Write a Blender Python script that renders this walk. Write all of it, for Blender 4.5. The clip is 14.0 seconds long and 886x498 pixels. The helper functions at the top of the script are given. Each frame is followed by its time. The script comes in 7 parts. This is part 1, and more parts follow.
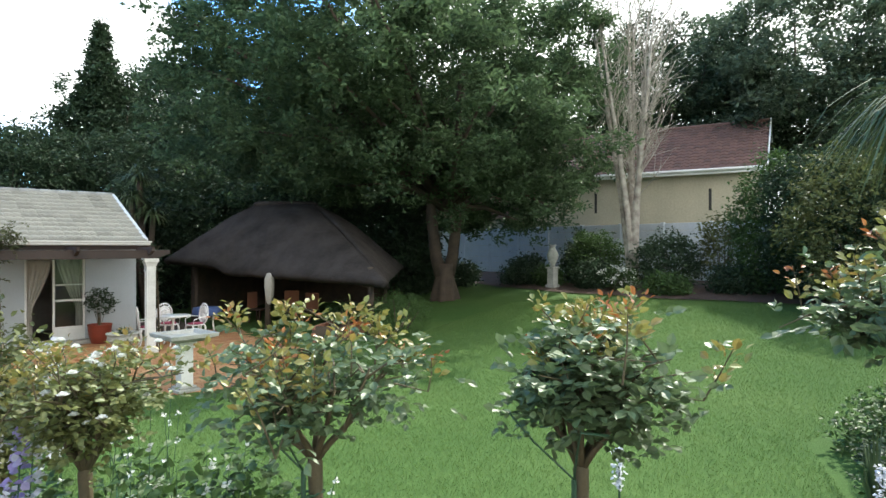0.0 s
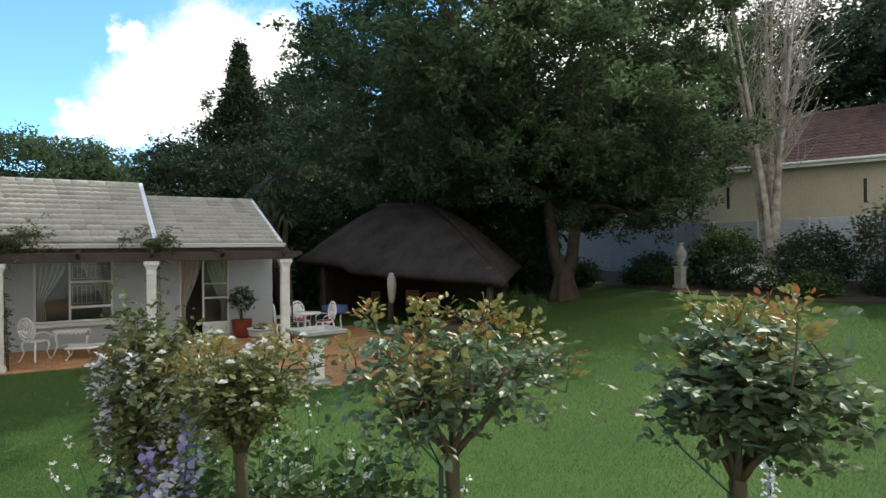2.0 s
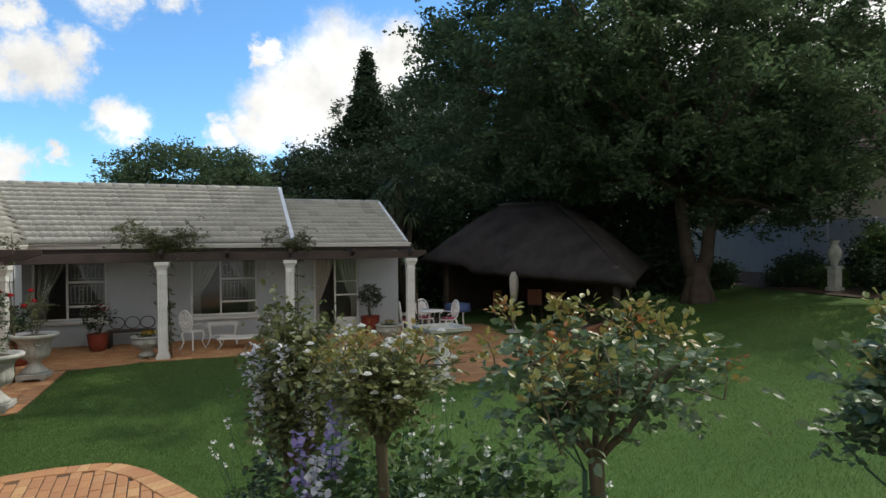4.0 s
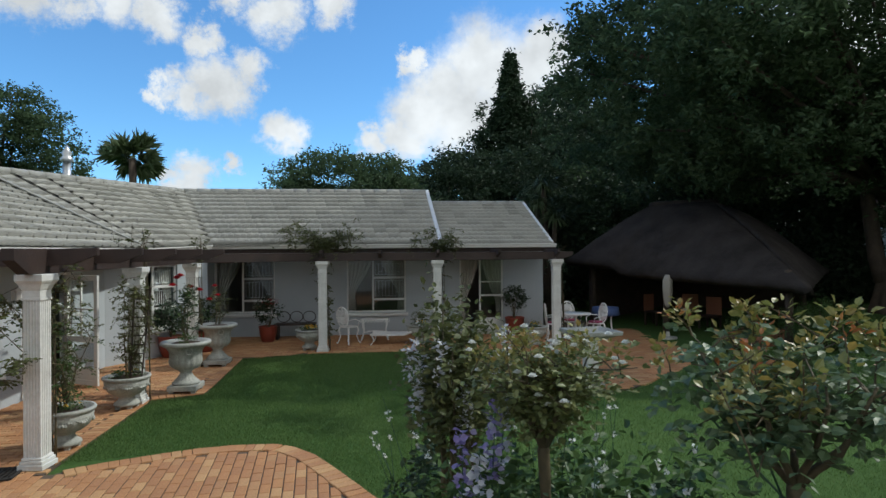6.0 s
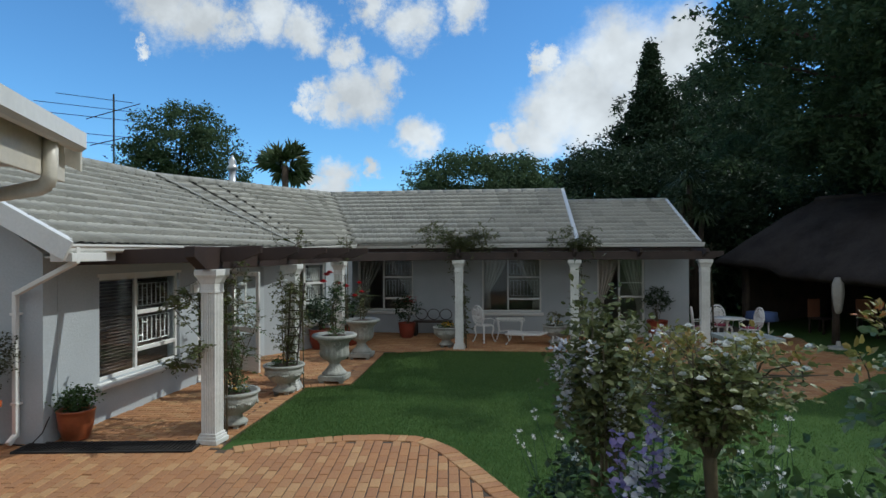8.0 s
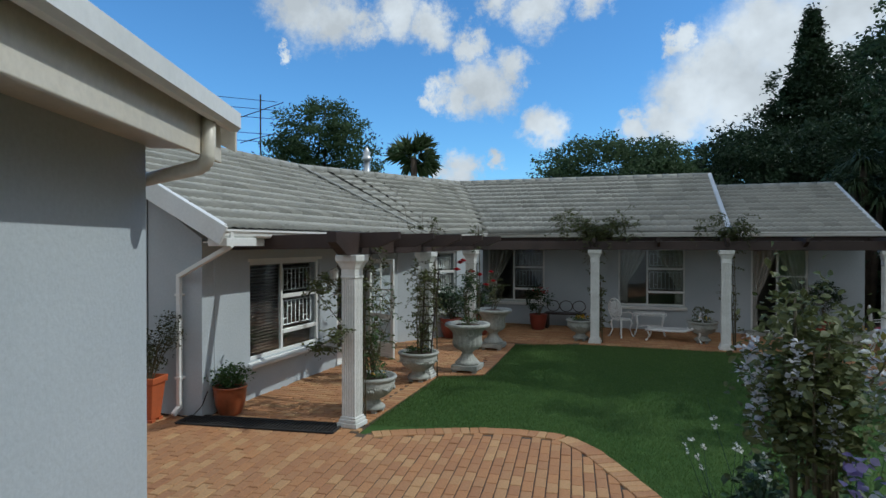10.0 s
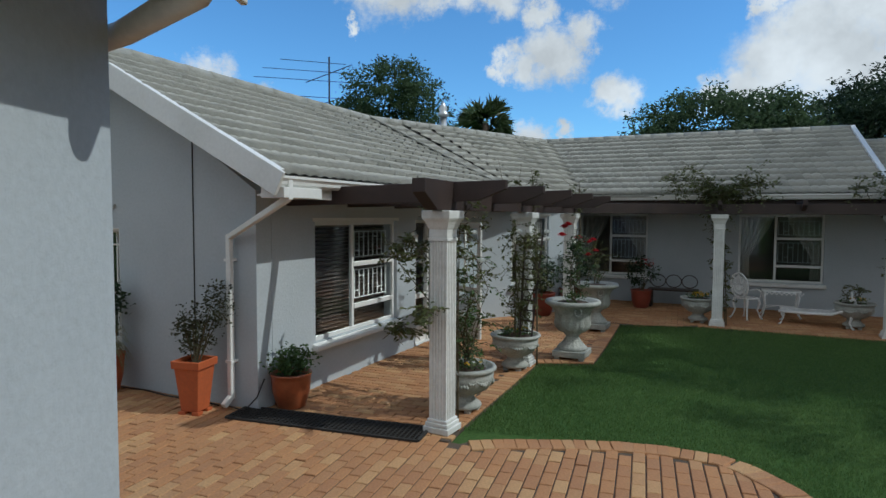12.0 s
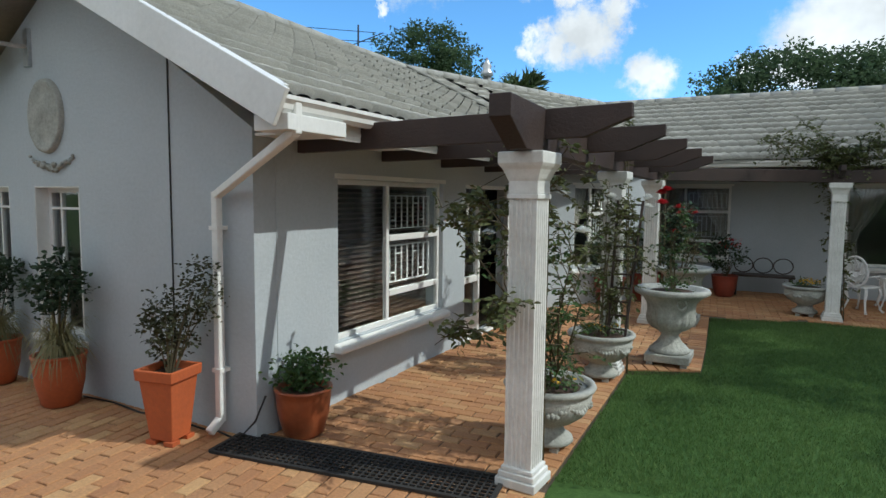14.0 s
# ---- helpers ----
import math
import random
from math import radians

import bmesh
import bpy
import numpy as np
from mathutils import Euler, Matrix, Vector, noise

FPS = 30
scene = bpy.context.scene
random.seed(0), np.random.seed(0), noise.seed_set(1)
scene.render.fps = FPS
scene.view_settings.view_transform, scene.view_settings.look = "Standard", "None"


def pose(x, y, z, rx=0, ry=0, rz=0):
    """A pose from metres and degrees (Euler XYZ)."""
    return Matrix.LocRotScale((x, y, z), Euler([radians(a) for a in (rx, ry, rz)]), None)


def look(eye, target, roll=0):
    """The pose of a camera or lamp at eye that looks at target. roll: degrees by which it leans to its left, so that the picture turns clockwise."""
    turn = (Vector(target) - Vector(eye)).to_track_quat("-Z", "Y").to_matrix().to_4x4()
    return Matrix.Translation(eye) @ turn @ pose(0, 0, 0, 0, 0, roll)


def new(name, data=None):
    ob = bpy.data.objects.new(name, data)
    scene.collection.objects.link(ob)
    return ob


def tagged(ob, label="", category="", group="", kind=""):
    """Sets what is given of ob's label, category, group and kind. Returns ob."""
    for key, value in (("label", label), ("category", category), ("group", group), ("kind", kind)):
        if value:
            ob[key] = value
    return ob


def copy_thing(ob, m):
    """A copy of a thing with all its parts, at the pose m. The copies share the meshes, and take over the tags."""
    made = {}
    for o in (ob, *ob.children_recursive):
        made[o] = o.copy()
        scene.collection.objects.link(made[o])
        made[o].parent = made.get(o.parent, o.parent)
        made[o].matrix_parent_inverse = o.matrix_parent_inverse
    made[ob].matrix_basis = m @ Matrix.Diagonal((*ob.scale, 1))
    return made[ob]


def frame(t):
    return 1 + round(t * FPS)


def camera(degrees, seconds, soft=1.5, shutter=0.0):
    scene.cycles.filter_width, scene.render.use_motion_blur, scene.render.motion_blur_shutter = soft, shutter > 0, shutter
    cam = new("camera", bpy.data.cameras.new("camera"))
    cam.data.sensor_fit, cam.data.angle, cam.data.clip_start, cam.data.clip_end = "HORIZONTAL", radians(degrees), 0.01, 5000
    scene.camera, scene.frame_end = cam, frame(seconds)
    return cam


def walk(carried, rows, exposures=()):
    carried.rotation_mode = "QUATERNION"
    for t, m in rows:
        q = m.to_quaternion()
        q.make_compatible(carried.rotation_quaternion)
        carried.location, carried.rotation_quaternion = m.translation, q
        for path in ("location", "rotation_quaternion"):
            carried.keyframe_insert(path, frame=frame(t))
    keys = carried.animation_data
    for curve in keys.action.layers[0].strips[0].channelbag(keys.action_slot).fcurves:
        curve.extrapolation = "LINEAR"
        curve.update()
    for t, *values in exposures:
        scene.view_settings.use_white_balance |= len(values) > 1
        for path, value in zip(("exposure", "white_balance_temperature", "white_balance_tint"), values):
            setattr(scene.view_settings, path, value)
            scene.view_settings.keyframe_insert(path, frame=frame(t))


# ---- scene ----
cam = camera(72.9, 14.0)
PATH = [
    (0, (1.623, -14.737, 2.414), (2.932, -13.224, 2.407), -0.0),
    (0.5, (1.619, -14.714, 2.411), (2.853, -13.14, 2.403), -0.2),
    (1, (1.604, -14.699, 2.406), (2.761, -13.068, 2.4), -0.3),
    (1.5, (1.595, -14.681, 2.403), (2.674, -12.997, 2.398), -0.3),
    (2, (1.583, -14.664, 2.4), (2.578, -12.93, 2.395), -0.5),
    (2.5, (1.561, -14.65, 2.396), (2.472, -12.87, 2.393), -0.5),
    (3, (1.56, -14.623, 2.391), (2.377, -12.798, 2.388), -0.6),
    (5.5, (1.442, -14.577, 2.385), (1.755, -12.602, 2.388), -0.4),
    (6, (1.432, -14.534, 2.377), (1.609, -12.541, 2.383), -0.4),
    (6.5, (1.4, -14.515, 2.379), (1.454, -12.516, 2.384), -0.4),
    (7, (1.375, -14.531, 2.367), (1.316, -12.532, 2.375), -0.3),
    (7.5, (1.358, -14.515, 2.361), (1.193, -12.522, 2.369), -0.4),
    (8, (1.335, -14.513, 2.35), (1.076, -12.53, 2.36), -0.3),
    (10.5, (0.856, -13.935, 2.257), (0.108, -12.081, 2.222), 0.1),
    (11, (0.56, -13.53, 2.207), (-0.256, -11.705, 2.15), 0.2),
    (11.5, (0.282, -13.111, 2.145), (-0.557, -11.297, 2.063), 0.2),
    (12, (-0.001, -12.691, 2.104), (-0.861, -10.888, 1.992), 0.3),
    (12.5, (-0.258, -12.268, 2.05), (-1.142, -10.479, 1.908), 0.4),
    (13, (-0.56, -11.865, 1.991), (-1.471, -10.092, 1.831), 0.5),
    (13.5, (-0.863, -11.458, 1.931), (-1.787, -9.692, 1.761), 0.6),
    (14, (-1.171, -11.085, 1.862), (-2.111, -9.328, 1.691), 0.6),
]
EXPOSURES = [(0.0, 0.93, 6550, 3), (1.5, 0.35, 6750, 5), (3.0, -0.15, 6900, 8), (5.5, -0.6, 6300, 5), (8.0, -0.85, 5950, 3), (11.0, -0.95, 5750, 2), (12.5, -0.88, 5900, 2), (14.0, -0.45, 6000, 2)]
walk(cam, [(t, look(eye, target, roll)) for t, eye, target, roll in PATH], EXPOSURES)

# ---- sky and sun ----
SUN = Vector((0.86, 0.19, 0.88)).normalized()
sun = new("sun", bpy.data.lights.new("sun", "SUN"))
sun.data.energy, sun.data.angle, sun.data.color = 3.9, radians(0.6), (1.0, 0.95, 0.87)
sun.rotation_euler = SUN.to_track_quat("Z", "Y").to_euler()
sky_world = bpy.data.worlds.new("sky")
scene.world = sky_world
sky_world.use_nodes = True
wn, wl = sky_world.node_tree.nodes, sky_world.node_tree.links
wn.clear()
SKY = wn.new("ShaderNodeTexSky")
SKY.sky_type, SKY.sun_disc = "NISHITA", False
SKY.sun_elevation = math.asin(SUN.z)
SKY.sun_rotation = math.atan2(SUN.x, SUN.y)
SKY.air_density, SKY.dust_density, SKY.ozone_density = 1.0, 0.0, 5.0
coords = wn.new("ShaderNodeTexCoord")


def wmath(op, a, b=None, c=None):
    n = wn.new("ShaderNodeMath")
    n.operation = op
    for i, v in enumerate((a, b, c)):
        if v is None:
            continue
        if isinstance(v, (int, float)):
            n.inputs[i].default_value = v
        else:
            wl.new(v, n.inputs[i])
    return n.outputs[0]


def wnoise(scale, detail, rough):
    n = wn.new("ShaderNodeTexNoise")
    n.inputs["Scale"].default_value, n.inputs["Detail"].default_value, n.inputs["Roughness"].default_value = scale, detail, rough
    wl.new(coords.outputs["Generated"], n.inputs["Vector"])
    return n


# cumulus heaps: direction of the middle, and radius in radians
HEAPS = [
    (0.146, 0.946, 0.290, 0.082), (0.195, 0.943, 0.270, 0.088), (0.087, 0.961, 0.262, 0.060), (0.057, 0.974, 0.217, 0.064),
    (0.122, 0.967, 0.222, 0.088), (0.182, 0.964, 0.193, 0.071), (0.021, 0.983, 0.182, 0.042), (-0.029, 0.983, 0.179, 0.028),
    (0.240, 0.923, 0.300, 0.066), (0.039, 0.953, 0.299, 0.022), (0.260, 0.941, 0.216, 0.077), (-0.261, 0.931, 0.255, 0.046),
    (-0.218, 0.935, 0.278, 0.035), (-0.300, 0.924, 0.238, 0.033), (-0.335, 0.911, 0.239, 0.022), (-0.240, 0.940, 0.243, 0.039),
    (-0.168, 0.968, 0.187, 0.037), (-0.243, 0.961, 0.134, 0.020), (-0.295, 0.949, 0.112, 0.035), (-0.325, 0.940, 0.108, 0.024),
]
STREAKS = [
    (-0.501, 0.790, 0.353, 0.055), (-0.464, 0.816, 0.344, 0.044), (-0.424, 0.839, 0.340, 0.033), (-0.370, 0.857, 0.358, 0.042),
    (-0.322, 0.883, 0.340, 0.037), (-0.272, 0.909, 0.314, 0.028), (-0.170, 0.918, 0.358, 0.042), (-0.233, 0.897, 0.375, 0.033),
    (-0.528, 0.799, 0.288, 0.013), (-0.087, 0.921, 0.380, 0.037), (-0.712, 0.671, 0.206, 0.042), (-0.656, 0.735, 0.171, 0.024),
]
puff = wnoise(20.0, 8.0, 0.68)
shift = wn.new("ShaderNodeVectorMath")
shift.operation = "MULTIPLY_ADD"
wl.new(puff.outputs["Color"], shift.inputs[0])
shift.inputs[1].default_value = (0.105, 0.105, 0.10)
off = wn.new("ShaderNodeVectorMath")
off.operation = "ADD"
wl.new(coords.outputs["Generated"], off.inputs[0])
off.inputs[1].default_value = (-0.0525, -0.0525, -0.05)
wl.new(off.outputs[0], shift.inputs[2])
cover = None
for cx, cy, cz, cr in HEAPS + STREAKS:
    d = wn.new("ShaderNodeVectorMath")
    d.operation = "DISTANCE"
    wl.new(shift.outputs[0], d.inputs[0])
    d.inputs[1].default_value = (cx, cy, cz)
    heap = wmath("SUBTRACT", 1.25, wmath("DIVIDE", d.outputs["Value"], cr))
    cover = heap if cover is None else wmath("MAXIMUM", cover, heap)
sep = wn.new("ShaderNodeSeparateXYZ")
wl.new(coords.outputs["Generated"], sep.inputs[0])
# scattered cloud over the rest of the sky
far = wnoise(2.4, 7.0, 0.6)
rest = wmath("SUBTRACT", wmath("MULTIPLY", far.outputs["Fac"], 4.0), wmath("MULTIPLY_ADD", sep.outputs["Y"], 3.0, 1.95))
cover = wmath("MAXIMUM", cover, rest)
# a bank of bright cloud in the east, round the sun
bank = wmath("MULTIPLY_ADD", far.outputs["Fac"], 3.0, wmath("MULTIPLY_ADD", sep.outputs["X"], 6.0, -4.1))
cover = wmath("MAXIMUM", cover, bank)
soft_edge = wn.new("ShaderNodeMapRange")
soft_edge.interpolation_type = "SMOOTHSTEP"
wl.new(cover, soft_edge.inputs["Value"])
soft_edge.inputs["From Min"].default_value, soft_edge.inputs["From Max"].default_value = 0.0, 0.85
shade = wnoise(9.0, 5.0, 0.6)
tone = wn.new("ShaderNodeMapRange")
wl.new(shade.outputs["Fac"], tone.inputs["Value"])
tone.inputs["From Min"].default_value, tone.inputs["From Max"].default_value = 0.35, 0.65
tone.inputs["To Min"].default_value, tone.inputs["To Max"].default_value = 8.5, 12.5
white = wn.new("ShaderNodeCombineColor")
wl.new(tone.outputs[0], white.inputs[0])
wl.new(tone.outputs[0], white.inputs[1])
wl.new(wmath("MULTIPLY", tone.outputs[0], 1.02), white.inputs[2])
mixed = wn.new("ShaderNodeMix")
mixed.data_type = "RGBA"
wl.new(soft_edge.outputs[0], mixed.inputs["Factor"])
deep = wn.new("ShaderNodeMix")
deep.data_type, deep.blend_type = "RGBA", "MULTIPLY"
deep.inputs["Factor"].default_value = 1.0
deep.inputs["B"].default_value = (1.55, 2.10, 2.38, 1)
wl.new(SKY.outputs[0], deep.inputs["A"])
wl.new(deep.outputs["Result"], mixed.inputs["A"])
wl.new(white.outputs[0], mixed.inputs["B"])
back = wn.new("ShaderNodeBackground")
back.inputs["Strength"].default_value = 0.12
wl.new(mixed.outputs["Result"], back.inputs["Color"])
wout = wn.new("ShaderNodeOutputWorld")
wl.new(back.outputs[0], wout.inputs[0])


# ---- materials ----
def material(name, base, second=None, rough=0.6, metal=0.0, big=0.8, small=14.0, bump=0.15, vary="", spec=0.5, grain=0.5, amount=0.35, translucent=0.0, third=None):
    """Two scales of noise between two or three colours, with a fine relief. vary: '' or 'object' or 'island'."""
    m = bpy.data.materials.new(name)
    m.use_nodes = True
    nt = m.node_tree
    nodes, links = nt.nodes, nt.links
    b = nodes["Principled BSDF"]
    second = second or tuple(c * 0.75 for c in base)
    tc = nodes.new("ShaderNodeTexCoord")

    def noisy(scale, detail):
        n = nodes.new("ShaderNodeTexNoise")
        n.inputs["Scale"].default_value, n.inputs["Detail"].default_value, n.inputs["Roughness"].default_value = scale, detail, 0.62
        links.new(tc.outputs["Object"], n.inputs["Vector"])
        return n.outputs["Fac"]

    def blend(fac, a, c, lo, hi):
        r = nodes.new("ShaderNodeMapRange")
        links.new(fac, r.inputs["Value"])
        r.inputs["From Min"].default_value, r.inputs["From Max"].default_value = lo, hi
        x = nodes.new("ShaderNodeMix")
        x.data_type = "RGBA"
        links.new(r.outputs[0], x.inputs["Factor"])
        for k, v in (("A", a), ("B", c)):
            if isinstance(v, tuple):
                x.inputs[k].default_value = (*v, 1)
            else:
                links.new(v, x.inputs[k])
        return x.outputs["Result"]

    n_big, n_small = noisy(big, 4.0), noisy(small, 6.0)
    colour = blend(n_big, base, second, 0.38, 0.68)
    if vary:
        src = nodes.new("ShaderNodeObjectInfo" if vary == "object" else "ShaderNodeNewGeometry")
        pick = src.outputs["Random" if vary == "object" else "Random Per Island"]
        ramp = nodes.new("ShaderNodeValToRGB")
        ramp.color_ramp.elements[0].color = (*base, 1)
        ramp.color_ramp.elements[1].color = (*second, 1)
        if third:
            e = ramp.color_ramp.elements.new(0.55)
            e.color = (*third, 1)
        links.new(pick, ramp.inputs[0])
        mixv = nodes.new("ShaderNodeMix")
        mixv.data_type = "RGBA"
        mixv.inputs["Factor"].default_value = 0.7
        links.new(colour, mixv.inputs["A"])
        links.new(ramp.outputs[0], mixv.inputs["B"])
        colour = mixv.outputs["Result"]
    dark = nodes.new("ShaderNodeMix")
    dark.data_type, dark.blend_type = "RGBA", "MULTIPLY"
    dark.inputs["Factor"].default_value = amount
    links.new(colour, dark.inputs["A"])
    g = nodes.new("ShaderNodeMapRange")
    links.new(n_small, g.inputs["Value"])
    g.inputs["From Min"].default_value, g.inputs["From Max"].default_value = 0.25, 0.75
    g.inputs["To Min"].default_value, g.inputs["To Max"].default_value = grain, 1.25
    gc = nodes.new("ShaderNodeCombineColor")
    for i in range(3):
        links.new(g.outputs[0], gc.inputs[i])
    links.new(gc.outputs[0], dark.inputs["B"])
    links.new(dark.outputs["Result"], b.inputs["Base Color"])
    rr = nodes.new("ShaderNodeMapRange")
    links.new(n_small, rr.inputs["Value"])
    rr.inputs["To Min"].default_value, rr.inputs["To Max"].default_value = max(0.02, rough - 0.12), min(1, rough + 0.12)
    links.new(rr.outputs[0], b.inputs["Roughness"])
    b.inputs["Metallic"].default_value = metal
    b.inputs["Specular IOR Level"].default_value = spec
    if bump:
        bp = nodes.new("ShaderNodeBump")
        bp.inputs["Strength"].default_value, bp.inputs["Distance"].default_value = bump, 0.02
        links.new(n_small, bp.inputs["Height"])
        links.new(bp.outputs[0], b.inputs["Normal"])
    if translucent:
        tr = nodes.new("ShaderNodeBsdfTranslucent")
        links.new(dark.outputs["Result"], tr.inputs["Color"])
        ms = nodes.new("ShaderNodeMixShader")
        ms.inputs[0].default_value = translucent
        links.new(b.outputs[0], ms.inputs[1])
        links.new(tr.outputs[0], ms.inputs[2])
        links.new(ms.outputs[0], nodes["Material Output"].inputs[0])
    return m


def glass(name, tint=(0.9, 0.95, 0.95)):
    m = bpy.data.materials.new(name)
    m.use_nodes = True
    b = m.node_tree.nodes["Principled BSDF"]
    b.inputs["Base Color"].default_value = (*tint, 1)
    b.inputs["Roughness"].default_value = 0.02
    b.inputs["Transmission Weight"].default_value = 1.0
    b.inputs["IOR"].default_value = 1.45
    return m


PLASTER = material("grey_plaster", (0.48, 0.52, 0.55), (0.42, 0.46, 0.49), 0.85, big=0.5, small=30, bump=0.25, amount=0.18)
WHITE = material("white_paint", (0.80, 0.80, 0.78), (0.72, 0.72, 0.69), 0.45, big=1.5, small=25, bump=0.08, amount=0.15)
CREAMPAINT = material("cream_gloss_paint", (0.72, 0.67, 0.58), (0.62, 0.57, 0.48), 0.4, big=1.2, small=25, bump=0.08, amount=0.25)
PILLAR = material("pillar_paint", (0.76, 0.76, 0.74), (0.60, 0.60, 0.57), 0.6, big=2.2, small=30, bump=0.2, amount=0.25)
CREAM = material("cream_plaster", (0.50, 0.45, 0.34), (0.42, 0.38, 0.29), 0.85, big=0.4, small=12, bump=0.2)
TILE = material("roof_tile", (0.40, 0.40, 0.37), (0.30, 0.30, 0.27), 0.8, big=1.2, small=40, bump=0.4, vary="object", third=(0.47, 0.46, 0.42))
TILE_PLAIN = material("roof_tile_far", (0.40, 0.40, 0.37), (0.30, 0.30, 0.27), 0.8, big=1.2, small=40, bump=0.4)
REDTILE = material("red_roof_tile", (0.145, 0.080, 0.066), (0.10, 0.062, 0.054), 0.85, big=1.0, small=20, bump=0.3, vary="island", third=(0.19, 0.105, 0.085))
BEAM = material("dark_stained_wood", (0.045, 0.027, 0.022), (0.028, 0.018, 0.016), 0.6, big=2.0, small=50, bump=0.25)
BRICK = material("clay_paver", (0.47, 0.225, 0.095), (0.56, 0.34, 0.16), 0.85, big=1.0, small=45, bump=0.4, vary="object", third=(0.36, 0.165, 0.08), amount=0.6)
BRICKS = material("clay_pavers_joined", (0.47, 0.225, 0.095), (0.56, 0.34, 0.16), 0.85, big=1.0, small=45, bump=0.4, vary="island", third=(0.36, 0.165, 0.08), amount=0.6)
WALLBRICK = material("planter_brick", (0.33, 0.13, 0.08), (0.42, 0.20, 0.12), 0.85, big=1.0, small=45, bump=0.4, vary="island")
SAND = material("joint_sand", (0.11, 0.08, 0.055), (0.07, 0.055, 0.04), 0.95, big=2, small=60, bump=0.3)
LAWN = material("lawn_turf", (0.058, 0.115, 0.031), (0.082, 0.140, 0.040), 0.95, big=0.35, small=24, bump=0.5, spec=0.1, amount=0.6)
GRASS = material("grass_blade", (0.125, 0.212, 0.058), (0.190, 0.275, 0.092), 0.6, big=0.35, small=6, bump=0.0, vary="island", third=(0.072, 0.145, 0.039), spec=0.25, translucent=0.3)
SOIL = material("garden_soil", (0.075, 0.045, 0.03), (0.045, 0.028, 0.02), 0.95, big=2.0, small=30, bump=0.8)
STONE = material("cast_stone", (0.46, 0.46, 0.42), (0.30, 0.31, 0.28), 0.9, big=4.0, small=40, bump=0.5, amount=0.5)
TERRA = material("terracotta", (0.50, 0.118, 0.036), (0.42, 0.10, 0.034), 0.65, big=2.5, small=30, bump=0.15)
GLAZED = material("glazed_terracotta", (0.33, 0.085, 0.03), (0.24, 0.07, 0.03), 0.35, big=3, small=20, bump=0.1)
IRONWHITE = material("white_cast_iron", (0.86, 0.86, 0.85), (0.80, 0.80, 0.79), 0.4, big=3, small=30, bump=0.1)
MAT = material("rubber_mat", (0.02, 0.02, 0.02), (0.03, 0.028, 0.026), 0.8, big=3, small=40, bump=0.2)
THATCH = material("thatch", (0.058, 0.050, 0.046), (0.030, 0.026, 0.024), 0.95, big=1.3, small=30, bump=1.0, spec=0.1, amount=0.6)
PRECAST = material("painted_concrete_panel", (0.55, 0.60, 0.66), (0.45, 0.50, 0.56), 0.85, big=0.7, small=20, bump=0.2)
CURTAIN = material("curtain_cloth", (0.62, 0.58, 0.52), (0.52, 0.48, 0.43), 0.9, big=2, small=60, bump=0.2, translucent=0.25)
INSIDE = material("room_plaster", (0.35, 0.32, 0.28), (0.3, 0.27, 0.24), 0.9, big=0.7, small=10, bump=0.1)
CARPET = material("room_floor", (0.12, 0.09, 0.07), (0.09, 0.07, 0.05), 0.9, big=0.7, small=30, bump=0.2)
BLIND = material("wooden_blind", (0.042, 0.026, 0.019), (0.030, 0.019, 0.014), 0.5, big=2, small=30, bump=0.1)
BLUE = material("blue_cloth", (0.06, 0.10, 0.24), (0.05, 0.08, 0.18), 0.85, big=2, small=40, bump=0.2)
CREAMCLOTH = material("cream_canvas", (0.36, 0.34, 0.30), (0.28, 0.26, 0.23), 0.9, big=2, small=40, bump=0.3)
STEEL = material("galvanised_steel", (0.55, 0.56, 0.57), (0.45, 0.46, 0.47), 0.35, metal=0.9, big=3, small=30, bump=0.05)
DARKMETAL = material("dark_metal", (0.03, 0.03, 0.03), (0.045, 0.045, 0.045), 0.5, metal=0.4, big=3, small=30, bump=0.05)
BARK = material("brown_bark", (0.085, 0.062, 0.045), (0.05, 0.038, 0.03), 0.95, big=3, small=18, bump=0.8)
PALEBARK = material("pale_bark", (0.50, 0.46, 0.41), (0.20, 0.17, 0.15), 0.9, big=3.5, small=14, bump=0.6)
TWIG = material("rose_cane", (0.11, 0.085, 0.045), (0.07, 0.06, 0.03), 0.7, big=8, small=40, bump=0.3)
STAKE = material("green_stake", (0.03, 0.09, 0.05), (0.025, 0.06, 0.035), 0.5, big=5, small=40, bump=0.1)
LEAF_TREE = material("tree_leaf", (0.088, 0.140, 0.072), (0.140, 0.205, 0.100), 0.55, big=0.3, small=3, bump=0.0, vary="island", third=(0.040, 0.072, 0.031), spec=0.3, translucent=0.5)
LEAF_DARK = material("dark_leaf", (0.034, 0.060, 0.032), (0.056, 0.090, 0.044), 0.6, big=0.3, small=3, bump=0.0, vary="island", third=(0.03, 0.058, 0.03), spec=0.3, translucent=0.2)
LEAF_BUSH = material("bush_leaf", (0.065, 0.125, 0.036), (0.11, 0.185, 0.055), 0.5, big=0.6, small=5, bump=0.0, vary="island", third=(0.035, 0.07, 0.022), spec=0.35, translucent=0.25)
LEAF_OLIVE = material("olive_leaf", (0.11, 0.13, 0.045), (0.17, 0.18, 0.07), 0.55, big=0.6, small=5, bump=0.0, vary="island", third=(0.06, 0.075, 0.028), spec=0.3, translucent=0.25)
# haze and backlight on the far trees are put into this paler green
LEAF_HAZED = material("hazed_distant_leaf", (0.105, 0.145, 0.095), (0.15, 0.20, 0.125), 0.6, big=0.3, small=3, bump=0.0, vary="island", third=(0.05, 0.075, 0.045), spec=0.3, translucent=0.4)
